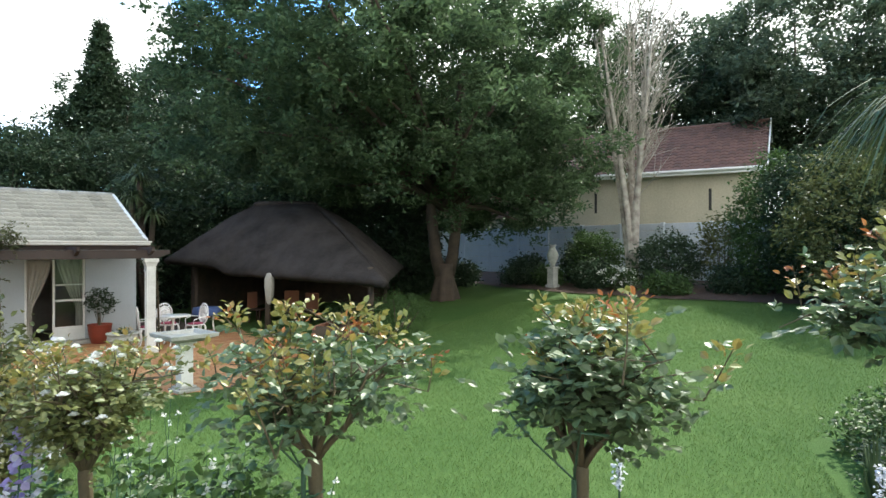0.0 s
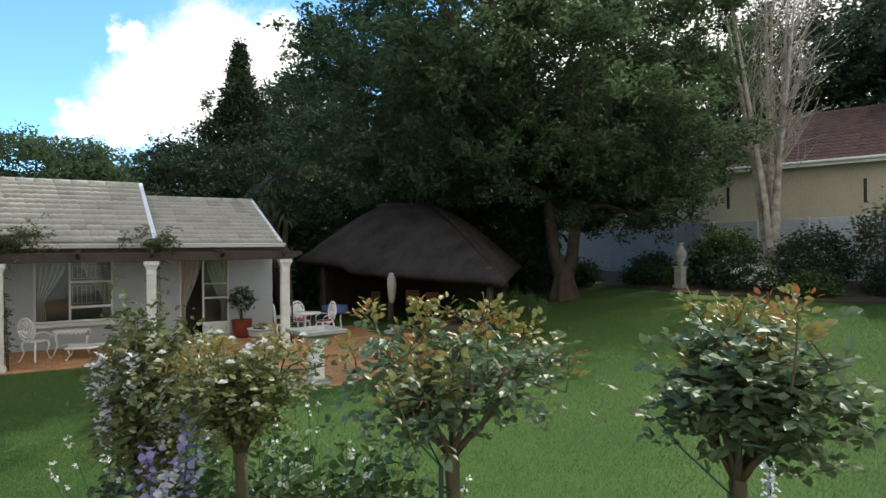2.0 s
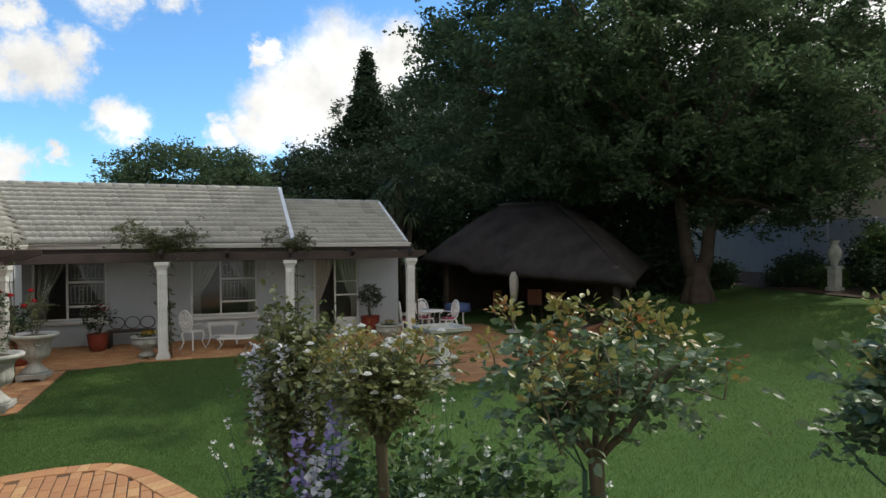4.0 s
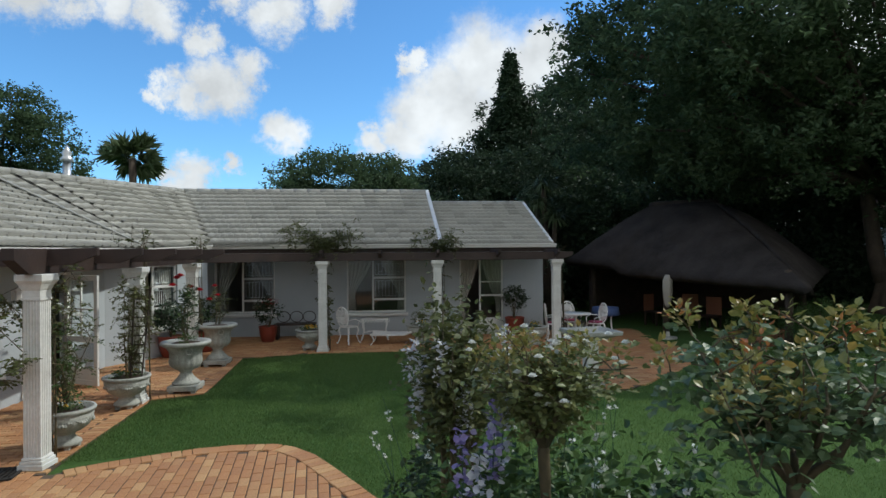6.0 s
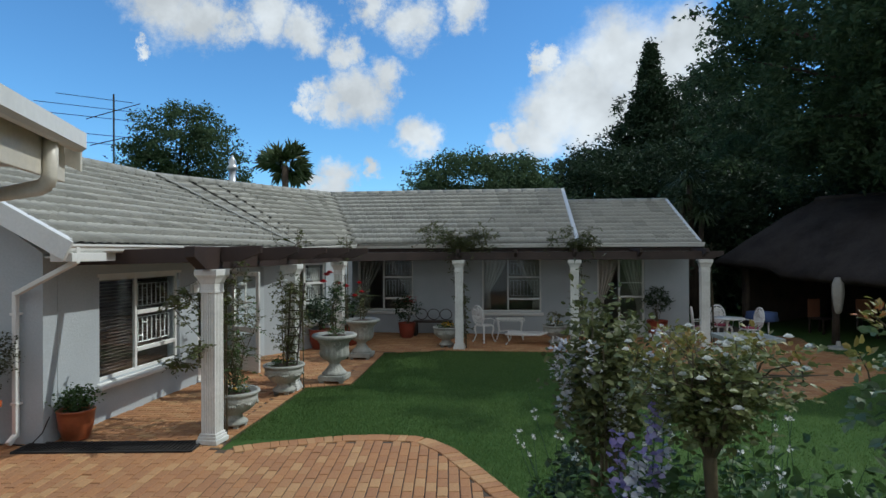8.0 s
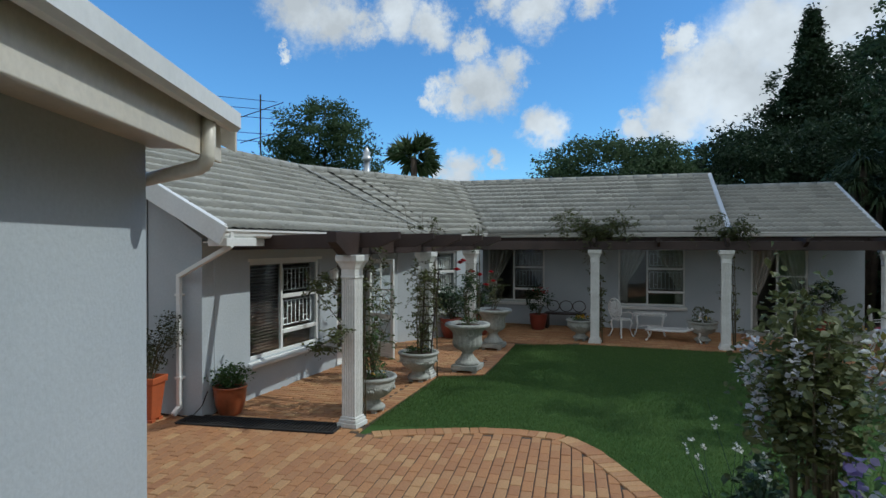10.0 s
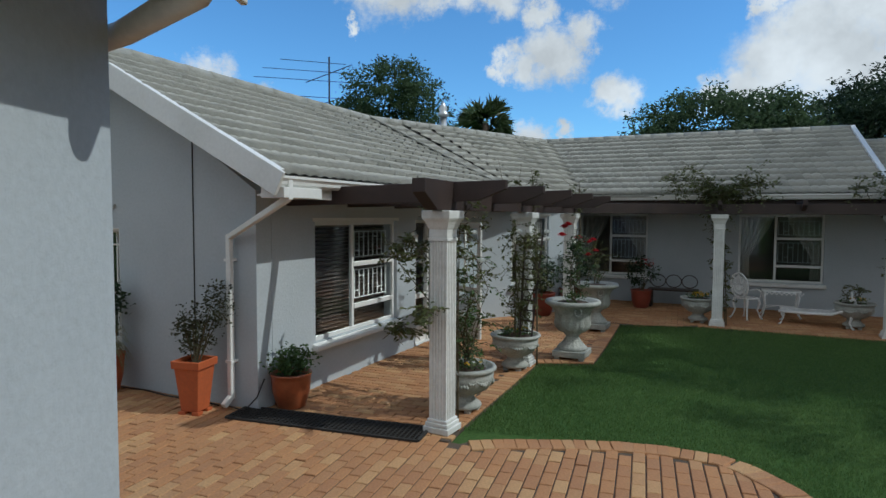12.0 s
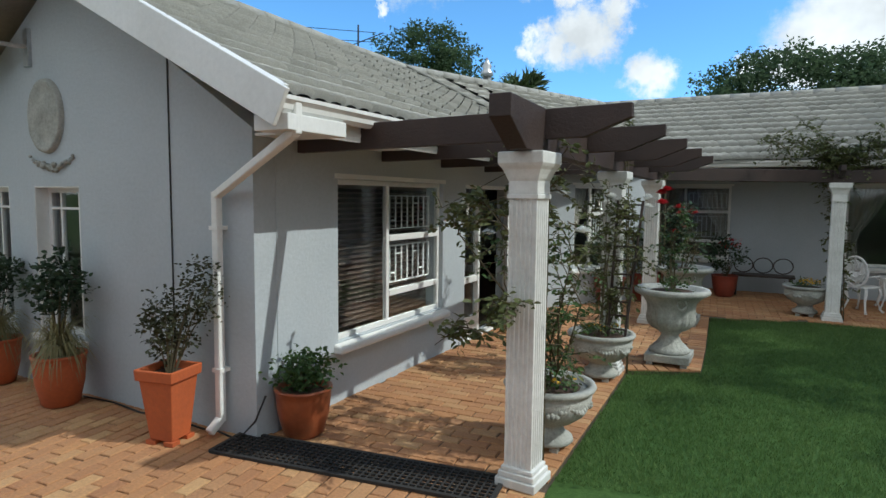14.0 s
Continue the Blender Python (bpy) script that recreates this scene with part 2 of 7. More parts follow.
LEAF_YELLOW = material("yellow_green_leaf", (0.17, 0.20, 0.065), (0.24, 0.25, 0.09), 0.5, big=2.0, small=30, bump=0.1, vary="island", third=(0.11, 0.15, 0.05), spec=0.6, translucent=0.25)
LEAF_ROSE = material("rose_leaf", (0.12, 0.185, 0.085), (0.18, 0.245, 0.12), 0.45, big=2.0, small=30, bump=0.1, vary="island", third=(0.085, 0.14, 0.065), spec=0.65, translucent=0.32)
LEAF_ROSE_NEW = material("young_rose_leaf", (0.26, 0.25, 0.07), (0.36, 0.23, 0.06), 0.4, big=2.0, small=30, bump=0.1, vary="island", third=(0.20, 0.26, 0.08), spec=0.6, translucent=0.3)
LEAF_ROSE_RED = material("red_rose_shoot", (0.36, 0.13, 0.04), (0.42, 0.21, 0.06), 0.45, big=2.0, small=30, bump=0.1, vary="island", third=(0.26, 0.08, 0.03), spec=0.5, translucent=0.3)
LEAF_BLADE = material("strap_leaf", (0.075, 0.11, 0.045), (0.12, 0.15, 0.07), 0.5, big=1, small=20, bump=0.0, vary="island", third=(0.05, 0.085, 0.035), spec=0.4, translucent=0.15)
LEAF_BRONZE = material("bronze_green_leaf", (0.055, 0.06, 0.028), (0.085, 0.08, 0.038), 0.5, big=0.6, small=5, bump=0.0, vary="island", third=(0.04, 0.05, 0.024), spec=0.35, translucent=0.2)
LEAF_STRAW = material("variegated_grass_leaf", (0.30, 0.27, 0.13), (0.16, 0.17, 0.07), 0.5, big=1, small=20, bump=0.0, vary="island", third=(0.38, 0.34, 0.18), spec=0.4, translucent=0.2)
PETAL = material("white_petal", (0.82, 0.82, 0.78), (0.74, 0.76, 0.74), 0.6, big=3, small=30, bump=0.0, translucent=0.3)
LILAC = material("lilac_petal", (0.28, 0.20, 0.52), (0.45, 0.42, 0.62), 0.6, big=3, small=30, bump=0.0, vary="island", translucent=0.3)
REDPOT = material("dark_red_glaze", (0.26, 0.05, 0.028), (0.20, 0.042, 0.026), 0.5, big=3, small=25, bump=0.12)
REDPETAL = material("red_petal", (0.55, 0.02, 0.025), (0.42, 0.015, 0.03), 0.6, big=3, small=30, bump=0.0, vary="island", translucent=0.2)
YELLOWPETAL = material("yellow_petal", (0.75, 0.48, 0.03), (0.70, 0.36, 0.02), 0.6, big=3, small=30, bump=0.0, vary="island", translucent=0.2)
PALEMIX = material("pale_blue_petal", (0.62, 0.64, 0.74), (0.78, 0.78, 0.80), 0.6, big=3, small=30, bump=0.0, vary="island", translucent=0.3)
GLASS = glass("window_glass")
CUSHION = material("pink_cushion", (0.45, 0.10, 0.16), (0.36, 0.08, 0.13), 0.9, big=3, small=40, bump=0.2)


# ---- tools ----
rng = np.random.default_rng(7)


class Geo:
    """A heap of vertices and faces that becomes one mesh."""

    def __init__(self):
        self.v, self.f = [], []

    def add(self, verts, faces):
        k = len(self.v)
        self.v += [tuple(p) for p in verts]
        self.f += [tuple(i + k for i in f) for f in faces]
        return self

    def box(self, x0, y0, z0, x1, y1, z1):
        return self.add([(x0, y0, z0), (x1, y0, z0), (x1, y1, z0), (x0, y1, z0), (x0, y0, z1), (x1, y0, z1), (x1, y1, z1), (x0, y1, z1)],
                        [(3, 2, 1, 0), (4, 5, 6, 7), (0, 1, 5, 4), (1, 2, 6, 5), (2, 3, 7, 6), (3, 0, 4, 7)])

    def beam(self, p, q, w, h):
        """A bar of width w and height h from p to q."""
        p, q = Vector(p), Vector(q)
        d = (q - p).normalized()
        s = d.cross(Vector((0, 0, 1)))
        s = Vector((1, 0, 0)) if s.length < 1e-4 else s.normalized()
        u = s.cross(d)
        c = [(-1, -1), (1, -1), (1, 1), (-1, 1)]
        vs = [e + s * (a * w / 2) + u * (b * h / 2) for e in (p, q) for a, b in c]
        return self.add(vs, [(0, 1, 2, 3), (7, 6, 5, 4), (0, 4, 5, 1), (1, 5, 6, 2), (2, 6, 7, 3), (3, 7, 4, 0)])

    def tube(self, path, radii, n=8):
        path = [Vector(p) for p in path]
        if isinstance(radii, (int, float)):
            radii = [radii] * len(path)
        vs, fs = [], []
        for i, p in enumerate(path):
            d = (path[min(i + 1, len(path) - 1)] - path[max(i - 1, 0)]).normalized()
            s = d.cross(Vector((0.3, 0.2, 1)))
            s = Vector((1, 0, 0)) if s.length < 1e-4 else s.normalized()
            u = d.cross(s)
            for j in range(n):
                a = 2 * math.pi * j / n
                vs.append(p + (s * math.cos(a) + u * math.sin(a)) * radii[i])
        for i in range(len(path) - 1):
            for j in range(n):
                fs.append((i * n + j, i * n + (j + 1) % n, (i + 1) * n + (j + 1) % n, (i + 1) * n + j))
        fs.append(tuple(range(n - 1, -1, -1)))
        fs.append(tuple(range((len(path) - 1) * n, len(path) * n)))
        return self.add(vs, fs)

    def lathe(self, profile, n=24, centre=(0, 0), ripple=None):
        vs, fs = [], []
        for i, (r, z) in enumerate(profile):
            for j in range(n):
                a = 2 * math.pi * j / n
                k = 1 + (ripple(i, j) if ripple else 0)
                vs.append((centre[0] + r * k * math.cos(a), centre[1] + r * k * math.sin(a), z))
        for i in range(len(profile) - 1):
            for j in range(n):
                fs.append((i * n + j, i * n + (j + 1) % n, (i + 1) * n + (j + 1) % n, (i + 1) * n + j))
        fs.append(tuple(range(n - 1, -1, -1)))
        fs.append(tuple(range((len(profile) - 1) * n, len(profile) * n)))
        return self.add(vs, fs)

    def prism(self, poly, z0, z1):
        n = len(poly)
        vs = [(x, y, z0) for x, y in poly] + [(x, y, z1) for x, y in poly]
        fs = [tuple(range(n - 1, -1, -1)), tuple(range(n, 2 * n))]
        fs += [(i, (i + 1) % n, n + (i + 1) % n, n + i) for i in range(n)]
        return self.add(vs, fs)

    def mesh(self, name, mat, smooth=False):
        me = bpy.data.meshes.new(name)
        me.from_pydata(self.v, [], self.f)
        me.materials.append(mat)
        if smooth:
            me.polygons.foreach_set("use_smooth", [True] * len(me.polygons))
        me.update()
        return me


# parts made of pieces too small or too many to pick apart
MANY = {"leaves", "young_leaves", "red_shoots", "young_canes", "shoots", "wands", "stems", "branches", "crown", "sparse_leaves", "fronds", "grass_leaves", "leaf_head", "sword_leaves", "blossoms", "low_leaves", "flower_heads", "flower_spikes", "flower_spike", "elements", "support_wires", "garland", "flowers"}


def part(name, geo, mat, parent=None, label="", smooth=False, bevel=0.0):
    ob = new(name, geo if isinstance(geo, bpy.types.Mesh) else geo.mesh(name, mat, smooth))
    ob.parent = parent
    if label:
        ob["label"] = label
    if name in MANY:
        ob["kind"] = "stuff"
    if bevel:
        b = ob.modifiers.new("worn_edge", "BEVEL")
        b.width, b.segments, b.limit_method, b.angle_limit = bevel, 2, "ANGLE", radians(40)
    return ob


def thing(name, at=(0, 0, 0), turn=0.0, label="", category="", group="", kind=""):
    ob = new(name)
    ob.empty_display_size = 0.1
    ob.matrix_basis = pose(*at, 0, 0, turn)
    return tagged(ob, label, category, group, kind)


def unit(a):
    return a / np.maximum(np.linalg.norm(a, axis=1, keepdims=True), 1e-9)


def leaf_mesh(name, points, length, mat, width=0.5, lift=0.0, spread=1.0, along=None, jitter=0.3, fold=0.18):
    """Many small folded leaves, one at each point. along: the way that they point; lift: how far they turn up; spread: how wild."""
    P = np.asarray(points, float)
    n = len(P)
    d = rng.normal(size=(n, 3)) * spread
    d[:, 2] = d[:, 2] * 0.6 + lift
    if along is not None:
        d = d + along
    d = unit(d)
    side = unit(np.cross(d, unit(rng.normal(size=(n, 3)) * 0.55 + np.array([0, 0, 1.0]))))
    up = np.cross(side, d)
    L = (length * (1 + jitter * rng.uniform(-1, 1, n)))[:, None]
    W = L * width
    a = P
    b = P + d * L * 0.45 + side * W * 0.5 + up * L * fold
    c = P + d * L
    e = P + d * L * 0.45 - side * W * 0.5 + up * L * fold
    V = np.stack([a, b, c, e], 1).reshape(-1, 3)
    F = np.arange(4 * n).reshape(n, 4)
    T = np.concatenate([F[:, [0, 1, 2]], F[:, [0, 2, 3]]])
    me = bpy.data.meshes.new(name)
    me.from_pydata(V.tolist(), [], T.tolist())
    me.materials.append(mat)
    return me


def oval_mesh(name, points, length, mat, width=0.62, lift=0.1, along=None, spread=0.8, jitter=0.3):
    """Rounded leaves of six triangles, for plants close by."""
    P = np.asarray(points, float)
    n = len(P)
    d = rng.normal(size=(n, 3)) * spread
    d[:, 2] = d[:, 2] * 0.5 + lift
    if along is not None:
        d = d + along
    d = unit(d)
    side = unit(np.cross(d, unit(rng.normal(size=(n, 3)) * 0.6 + np.array([0, 0, 1.0]))))
    up = np.cross(side, d)
    L = (length * (1 + jitter * rng.uniform(-1, 1, n)))[:, None]
    W = L * width * 0.5
    ring = [P, P + d * L * 0.25 + side * W * 0.85 + up * L * 0.07, P + d * L * 0.6 + side * W + up * L * 0.08, P + d * L - up * L * 0.08,
            P + d * L * 0.6 - side * W + up * L * 0.08, P + d * L * 0.25 - side * W * 0.85 + up * L * 0.07, P + d * L * 0.5]
    V = np.stack(ring, 1).reshape(-1, 3)
    B = (np.arange(n) * 7)[:, None]
    T = np.concatenate([B + np.array([[6, i, (i + 1) % 6]]) for i in range(6)])
    me = bpy.data.meshes.new(name)
    me.from_pydata(V.tolist(), [], T.tolist())
    me.materials.append(mat)
    return me


def ball_points(n, centre, radii, shell=0.0):
    p = unit(rng.normal(size=(n, 3)))
    r = rng.uniform(shell ** 3, 1, n) ** (1 / 3)
    return np.array(centre) + p * r[:, None] * np.array(radii)


def clumped(n_clumps, per, centre, radii, clump, shell=0.5):
    c = ball_points(n_clumps, centre, radii, shell)
    return np.repeat(c, per, 0) + rng.normal(size=(n_clumps * per, 3)) * clump * rng.uniform(0.5, 1.3, n_clumps).repeat(per)[:, None]


def inside(poly, x, y):
    hit = False
    for i in range(len(poly)):
        (x0, y0), (x1, y1) = poly[i], poly[i - 1]
        if (y0 > y) != (y1 > y) and x < (x1 - x0) * (y - y0) / (y1 - y0) + x0:
            hit = not hit
    return hit


def rise(x, y):
    """The garden climbs towards the boundary wall."""
    d = x - 8.5
    return 0.068 * (d + math.sqrt(d * d + 4.0)) / 2 - 0.068 * 0.10 if x > -2 else 0.0


# ---- ground ----
LAWN_EDGE = [(-2.34, -7.4), (-2.38, -5.7), (-2.42, -4.45), (-1.70, -4.10), (-1.74, -3.0), (-1.87, -0.75)]
ARC = [(-2.15, -7.62), (-1.87, -7.45), (-1.28, -7.17), (-0.85, -7.02), (-0.45, -6.95), (0.0, -6.95), (0.25, -7.08), (0.55, -7.40), (0.92, -8.03), (1.33, -8.78), (1.75, -10.1), (2.05, -11.6), (2.5, -13.4), (2.9, -15.0), (3.0, -19.0)]
PATIO = ARC + [(-9.5, -19.0), (-9.5, -7.7), (-2.2, -7.7)]
VERANDA = [(-4.6, -7.75), (-2.30, -7.75)] + LAWN_EDGE + [ (-0.45, -0.32), (4.55, -0.32), (4.55, -4.4), (5.5, -4.6), (7.3, -2.95), (9.7, -1.2), (11.0, -2.2), (15.0, 3.2), (12.0, 8.6), (6.2, 6.0), (6.2, 2.9), (-4.6, 2.9)]
BED = [(1.40, -9.1), (2.4, -10.0), (3.1, -11.7), (4.5, -13.05), (8.2, -13.05), (9.5, -12.35), (12.5, -13.2), (13.0, -19.0), (3.0, -19.0), (2.9, -15.0), (2.5, -13.4), (2.05, -11.6), (1.75, -10.1)]


def ground_sheet():
    xs = sorted(set([-900, -300, -100, -50, -25] + [round(-12 + 0.5 * i, 2) for i in range(81)] + [32, 38, 60, 120, 300, 900]))
    ys = sorted(set([-900, -300, -100, -50, -28] + [round(-20 + 0.5 * i, 2) for i in range(81)] + [24, 30, 50, 120, 300, 900]))
    g = Geo()
    for y in ys:
        for x in xs:
            h = rise(min(x, 27.0), y)
            h += 0.012 * noise.noise((x * 0.6, y * 0.6, 0)) if x > 3 else 0
            near = inside(PATIO, x, y) or inside(VERANDA, x, y)
            g.v.append((x, y, h - (0.06 if near else 0.018)))
    w = len(xs)
    for j in range(len(ys) - 1):
        for i in range(w - 1):
            g.f.append((j * w + i, j * w + i + 1, (j + 1) * w + i + 1, (j + 1) * w + i))
    ob = part("ground", g, LAWN, None, smooth=True)
    return tagged(ob, "green mown lawn rising gently to the boundary", "lawn", kind="structure")


ground_sheet()
patio_bed = tagged(part("pavement_patio", Geo().prism(PATIO, -0.15, -0.012), SAND), "sandy bedding of the clay brick patio", "paving", kind="structure")
veranda_bed = tagged(part("pavement_veranda", Geo().prism(VERANDA, -0.15, -0.012), SAND), "sandy bedding of the brick veranda and terrace", "paving", kind="structure")
soil = Geo()
soil.prism(BED, -0.1, 0.012)
tagged(part("flower_bed_soil", soil, SOIL), "dark bare soil of the flower bed", "soil", kind="structure")


# ---- walls ----
def wall(name, at, turn, length, height, holes, label, mat=PLASTER, thick=0.23, peak=None):
    """A wall along local x with its outer face at local y = 0; holes are (x0, x1, z0, z1). peak: (x, z) of a gable."""
    g = Geo()
    cuts = sorted(set([0, length] + [h[0] for h in holes] + [h[1] for h in holes]))
    for a, b in zip(cuts, cuts[1:]):
        mine = sorted([(h[2], h[3]) for h in holes if h[0] < b - 1e-6 and h[1] > a + 1e-6])
        z = -0.2
        for z0, z1 in mine:
            if z0 > z + 1e-6:
                g.box(a, 0, z, b, thick, z0)
            z = z1
        g.box(a, 0, z, b, thick, height)
    if peak:
        px, pz = peak
        g.add([(0, 0, height), (length, 0, height), (px, 0, pz), (0, thick, height), (length, thick, height), (px, thick, pz)],
              [(0, 1, 2), (5, 4, 3), (0, 2, 5, 3), (1, 4, 5, 2)])
    ob = part(name, g, mat)
    ob.matrix_basis = pose(*at, 0, 0, turn)
    return tagged(ob, label, "wall", kind="structure")


WA, WB, GY = -4.51, 2.73, -7.82
wall("wall_east", (WA, GY + 0.23, 0), 90, 6.17, 2.5, [(0.76, 2.74, 0.55, 2.02), (3.33, 4.89, 0.0, 2.03)], "pale blue-grey plastered wall of the near wing")
wall("wall_corner", (WA, -1.42, 0), 56, 2.6, 2.5, [(0.75, 1.75, 0.65, 2.1)], "pale grey plastered wall across the corner")
cxw, cyw = WA + 2.6 * math.cos(radians(56)), -1.42 + 2.6 * math.sin(radians(56))
wall("wall_north", (-4.2, WB, 0), 0, 10.1, 2.5, [(0.75, 2.4, 0.65, 2.16), (4.4, 6.09, 0.63, 2.16), (7.64, 8.92, 0.05, 2.18)], "pale grey plastered wall behind the veranda")
wall("wall_gable", (-9.2, GY - 0.003, 0), 0, 4.687, 2.36, [(0.75, 1.35, 0.5, 1.93), (1.8, 2.53, 0.5, 1.93)], "blue-grey plastered gable wall in shade", peak=(2.34, 3.86))
wall("wall_back", (-9.2, 9.6, 0), -90, 17.17, 2.5, [], "plain outer wall at the back of the house")
wall("wall_far", (5.9, 9.6, 0), 180, 14.86, 2.5, [], "plain outer wall at the far side")
wall("wall_end", (5.903, WB + 0.23, 0), 90, 6.4, 2.5, [], "plain plastered end wall of the house")
tagged(part("room_floor", Geo().prism([(-9.0, -7.6), (-4.74, -7.6), (-4.74, -1.3), (-3.3, 0.8), (-4.2, 2.9), (5.7, 2.9), (5.7, 9.4), (-9.0, 9.4)], -0.1, 0.02), CARPET), "dark floor of the rooms", "floor", kind="structure")
tagged(part("ceiling", Geo().prism([(-9.0, -7.6), (-4.74, -7.6), (-4.74, -1.3), (-4.2, 2.96), (5.7, 2.96), (5.7, 9.4), (-9.0, 9.4)], 2.5, 2.54), INSIDE), "plain room ceiling", "ceiling", kind="structure")
inner = Geo()
inner.box(-7.6, -7.5, 0, -7.5, 2.0, 2.5).box(-7.5, 5.6, 0, 5.6, 5.7, 2.5)
tagged(part("wall_inner", inner, INSIDE), "inner walls of the rooms", "wall", kind="structure")

# building beside the walk
NEAR = pose(-1.80, -11.40, 0, 0, 0, 21.8)
near = Geo().box(-6.2, -9.0, -0.2, 0, 0, 3.0)
near.add([(-6.2, 0, 3.0), (0, 0, 3.0), (-3.1, 0, 4.55), (-6.2, -0.23, 3.0), (0, -0.23, 3.0), (-3.1, -0.23, 4.55)], [(2, 1, 0), (3, 4, 5), (0, 3, 5, 2), (1, 2, 5, 4)])
near_wall = tagged(part("wall_near", near, PLASTER), "pale grey plastered wall in sunlight", "wall", kind="structure")
near_wall.matrix_basis = NEAR


# ---- roofs ----
def tile_mesh(name, mat):
    """One interlocking concrete tile, 1 x 1 in plan; scaled on placing."""
    g = Geo()
    n = 8
    for row, (y, lift) in enumerate(((-0.04, 0.052), (1.04, 0.006))):
        for i in range(n + 1):
            u = i / n
            h = 0.022 * abs(math.sin(math.pi * 2 * u)) ** 0.8
            g.v.append((u * 1.0, y, h + lift))
    for i in range(n + 1):
        x, y, z = g.v[i]
        g.v.append((x, y + 0.01, z - 0.048))
    for i in range(n):
        g.f.append((i, i + 1, n + 2 + i, n + 1 + i))
        k = 2 * (n + 1)
        g.f.append((k + i, k + i + 1, i + 1, i))
    return g.mesh(name, mat, True)


def roof(name, e0, e1, r0, r1, label, rows, cols, tiles=True):
    """A roof slope between an eave line and a ridge line, with its tiles laid in courses."""
    e0, e1, r0, r1 = (Vector(p) for p in (e0, e1, r0, r1))
    g = Geo()
    nrm = (e1 - e0).cross(r0 - e0).normalized()
    down = nrm * -0.05
    g.add([e0, e1, r1, r0, e0 + down, e1 + down, r1 + down, r0 + down], [(0, 1, 2, 3), (7, 6, 5, 4), (0, 4, 5, 1), (1, 5, 6, 2), (2, 6, 7, 3), (3, 7, 4, 0)])
    ob = part(name, g, TILE_PLAIN)
    tagged(ob, label, "roof", kind="structure")
    if tiles:
        me = tile_mesh("tile", TILE)
        for j in range(rows):
            for i in range(cols):
                a, b = i / cols, (i + 1) / cols
                c, d = j / rows, (j + 1) / rows
                q = lambda s, t: (e0.lerp(e1, s)).lerp(r0.lerp(r1, s), t)
                o = q(a, c)
                x = q(b, c) - o
                y = q(a, d) - o
                z = x.cross(y).normalized()
                t = new("tile", me)
                t.parent = ob
                m = Matrix.Identity(4)
                m.col[0][:3], m.col[1][:3], m.col[2][:3], m.col[3][:3] = x, y, z, o + z * (0.008 + 0.004 * random.random())
                t.matrix_basis = m
    return ob


ZE, ZR = 2.47, 4.06
E0, E1, E2, E3 = (-3.78, -8.36, ZE), (-3.78, -1.2, ZE), (-3.0, 0.75, 2.56), (2.72, 0.95, 2.56)
R0, R1, R2, R3 = (-6.86, -8.36, ZR), (-6.86, -1.9, ZR + 0.02), (-5.0, 4.9, 4.28), (2.62, 5.1, 4.28)
ROOFS = []


def all_roofs():
    roof("roof_near", E0, E1, R0, R1, "weathered grey concrete tile roof of the near wing", 12, 22)
    roof("roof_corner", E1, E2, R1, R2, "weathered grey concrete tile roof turning the corner", 12, 8)
    roof("roof_north", E2, E3, R2, R3, "weathered grey concrete tile roof over the veranda rooms", 12, 18)
    roof("roof_low", (2.72, 0.9, 2.54), (5.68, 0.9, 2.54), (2.66, 4.75, 3.88), (5.78, 4.75, 3.88), "lower grey tile roof at the end of the house", 12, 9)
    board("valley_near", Vector(E1) + Vector((-0.05, 0.03, 0.085)), Vector(R1) + Vector((0, 0.03, 0.085)), 0.34, 0.03, TILE_PLAIN, "grey mortared valley in the tile roof")
    roof("roof_rear", (-9.9, -1.5, ZE), (-9.9, -8.36, ZE), R1, R0, "rear tile slope of the near wing", 1, 1, False)
    roof("roof_rear", (2.6, 9.9, 2.5), (-9.9, 9.9, 2.5), R3, R2, "rear tile slope of the house", 1, 1, False)
    roof("roof_rear", (-9.9, 9.9, 2.5), (-9.9, -1.5, ZE), R2, R1, "rear tile slope at the corner", 1, 1, False)
    roof("roof_rear", (5.75, 9.3, 2.5), (2.62, 9.3, 2.5), (5.78, 4.75, 3.88), (2.66, 4.75, 3.88), "rear slope of the low roof", 1, 1, False)
    tagged(part("wall_end_gable", Geo().add([(5.70, 0.95, 2.45), (5.70, 9.2, 2.45), (5.70, 4.75, 3.80), (5.62, 0.95, 2.45), (5.62, 9.2, 2.45), (5.62, 4.75, 3.80)], [(0, 1, 2), (5, 4, 3), (0, 2, 5, 3), (1, 4, 5, 2), (0, 3, 4, 1)]), PLASTER), "plastered gable of the low roof", "wall", kind="structure")


def ridge_caps():
    for name, a, b in (("ridge_near", R0, R1), ("ridge_corner", R1, R2), ("ridge_north", R2, R3), ("ridge_low", (2.66, 4.75, 3.88), (5.78, 4.75, 3.88))):
        a, b = Vector(a), Vector(b)
        n = max(2, int((b - a).length / 0.42))
        g = Geo()
        for i in range(n):
            p, q = a.lerp(b, i / n), a.lerp(b, (i + 1) / n)
            g.tube([p + Vector((0, 0, 0.01)), q + Vector((0, 0, 0.02))], [0.10, 0.085], 10)
        tagged(part(name, g, TILE_PLAIN, None, smooth=True), "row of grey concrete ridge caps", "ridge", kind="structure")


ridge_caps()


def board(name, p, q, w, h, mat, label, bevel=0.006):
    return tagged(part(name, Geo().beam(p, q, w, h), mat, None, bevel=bevel), label, "trim", kind="structure")


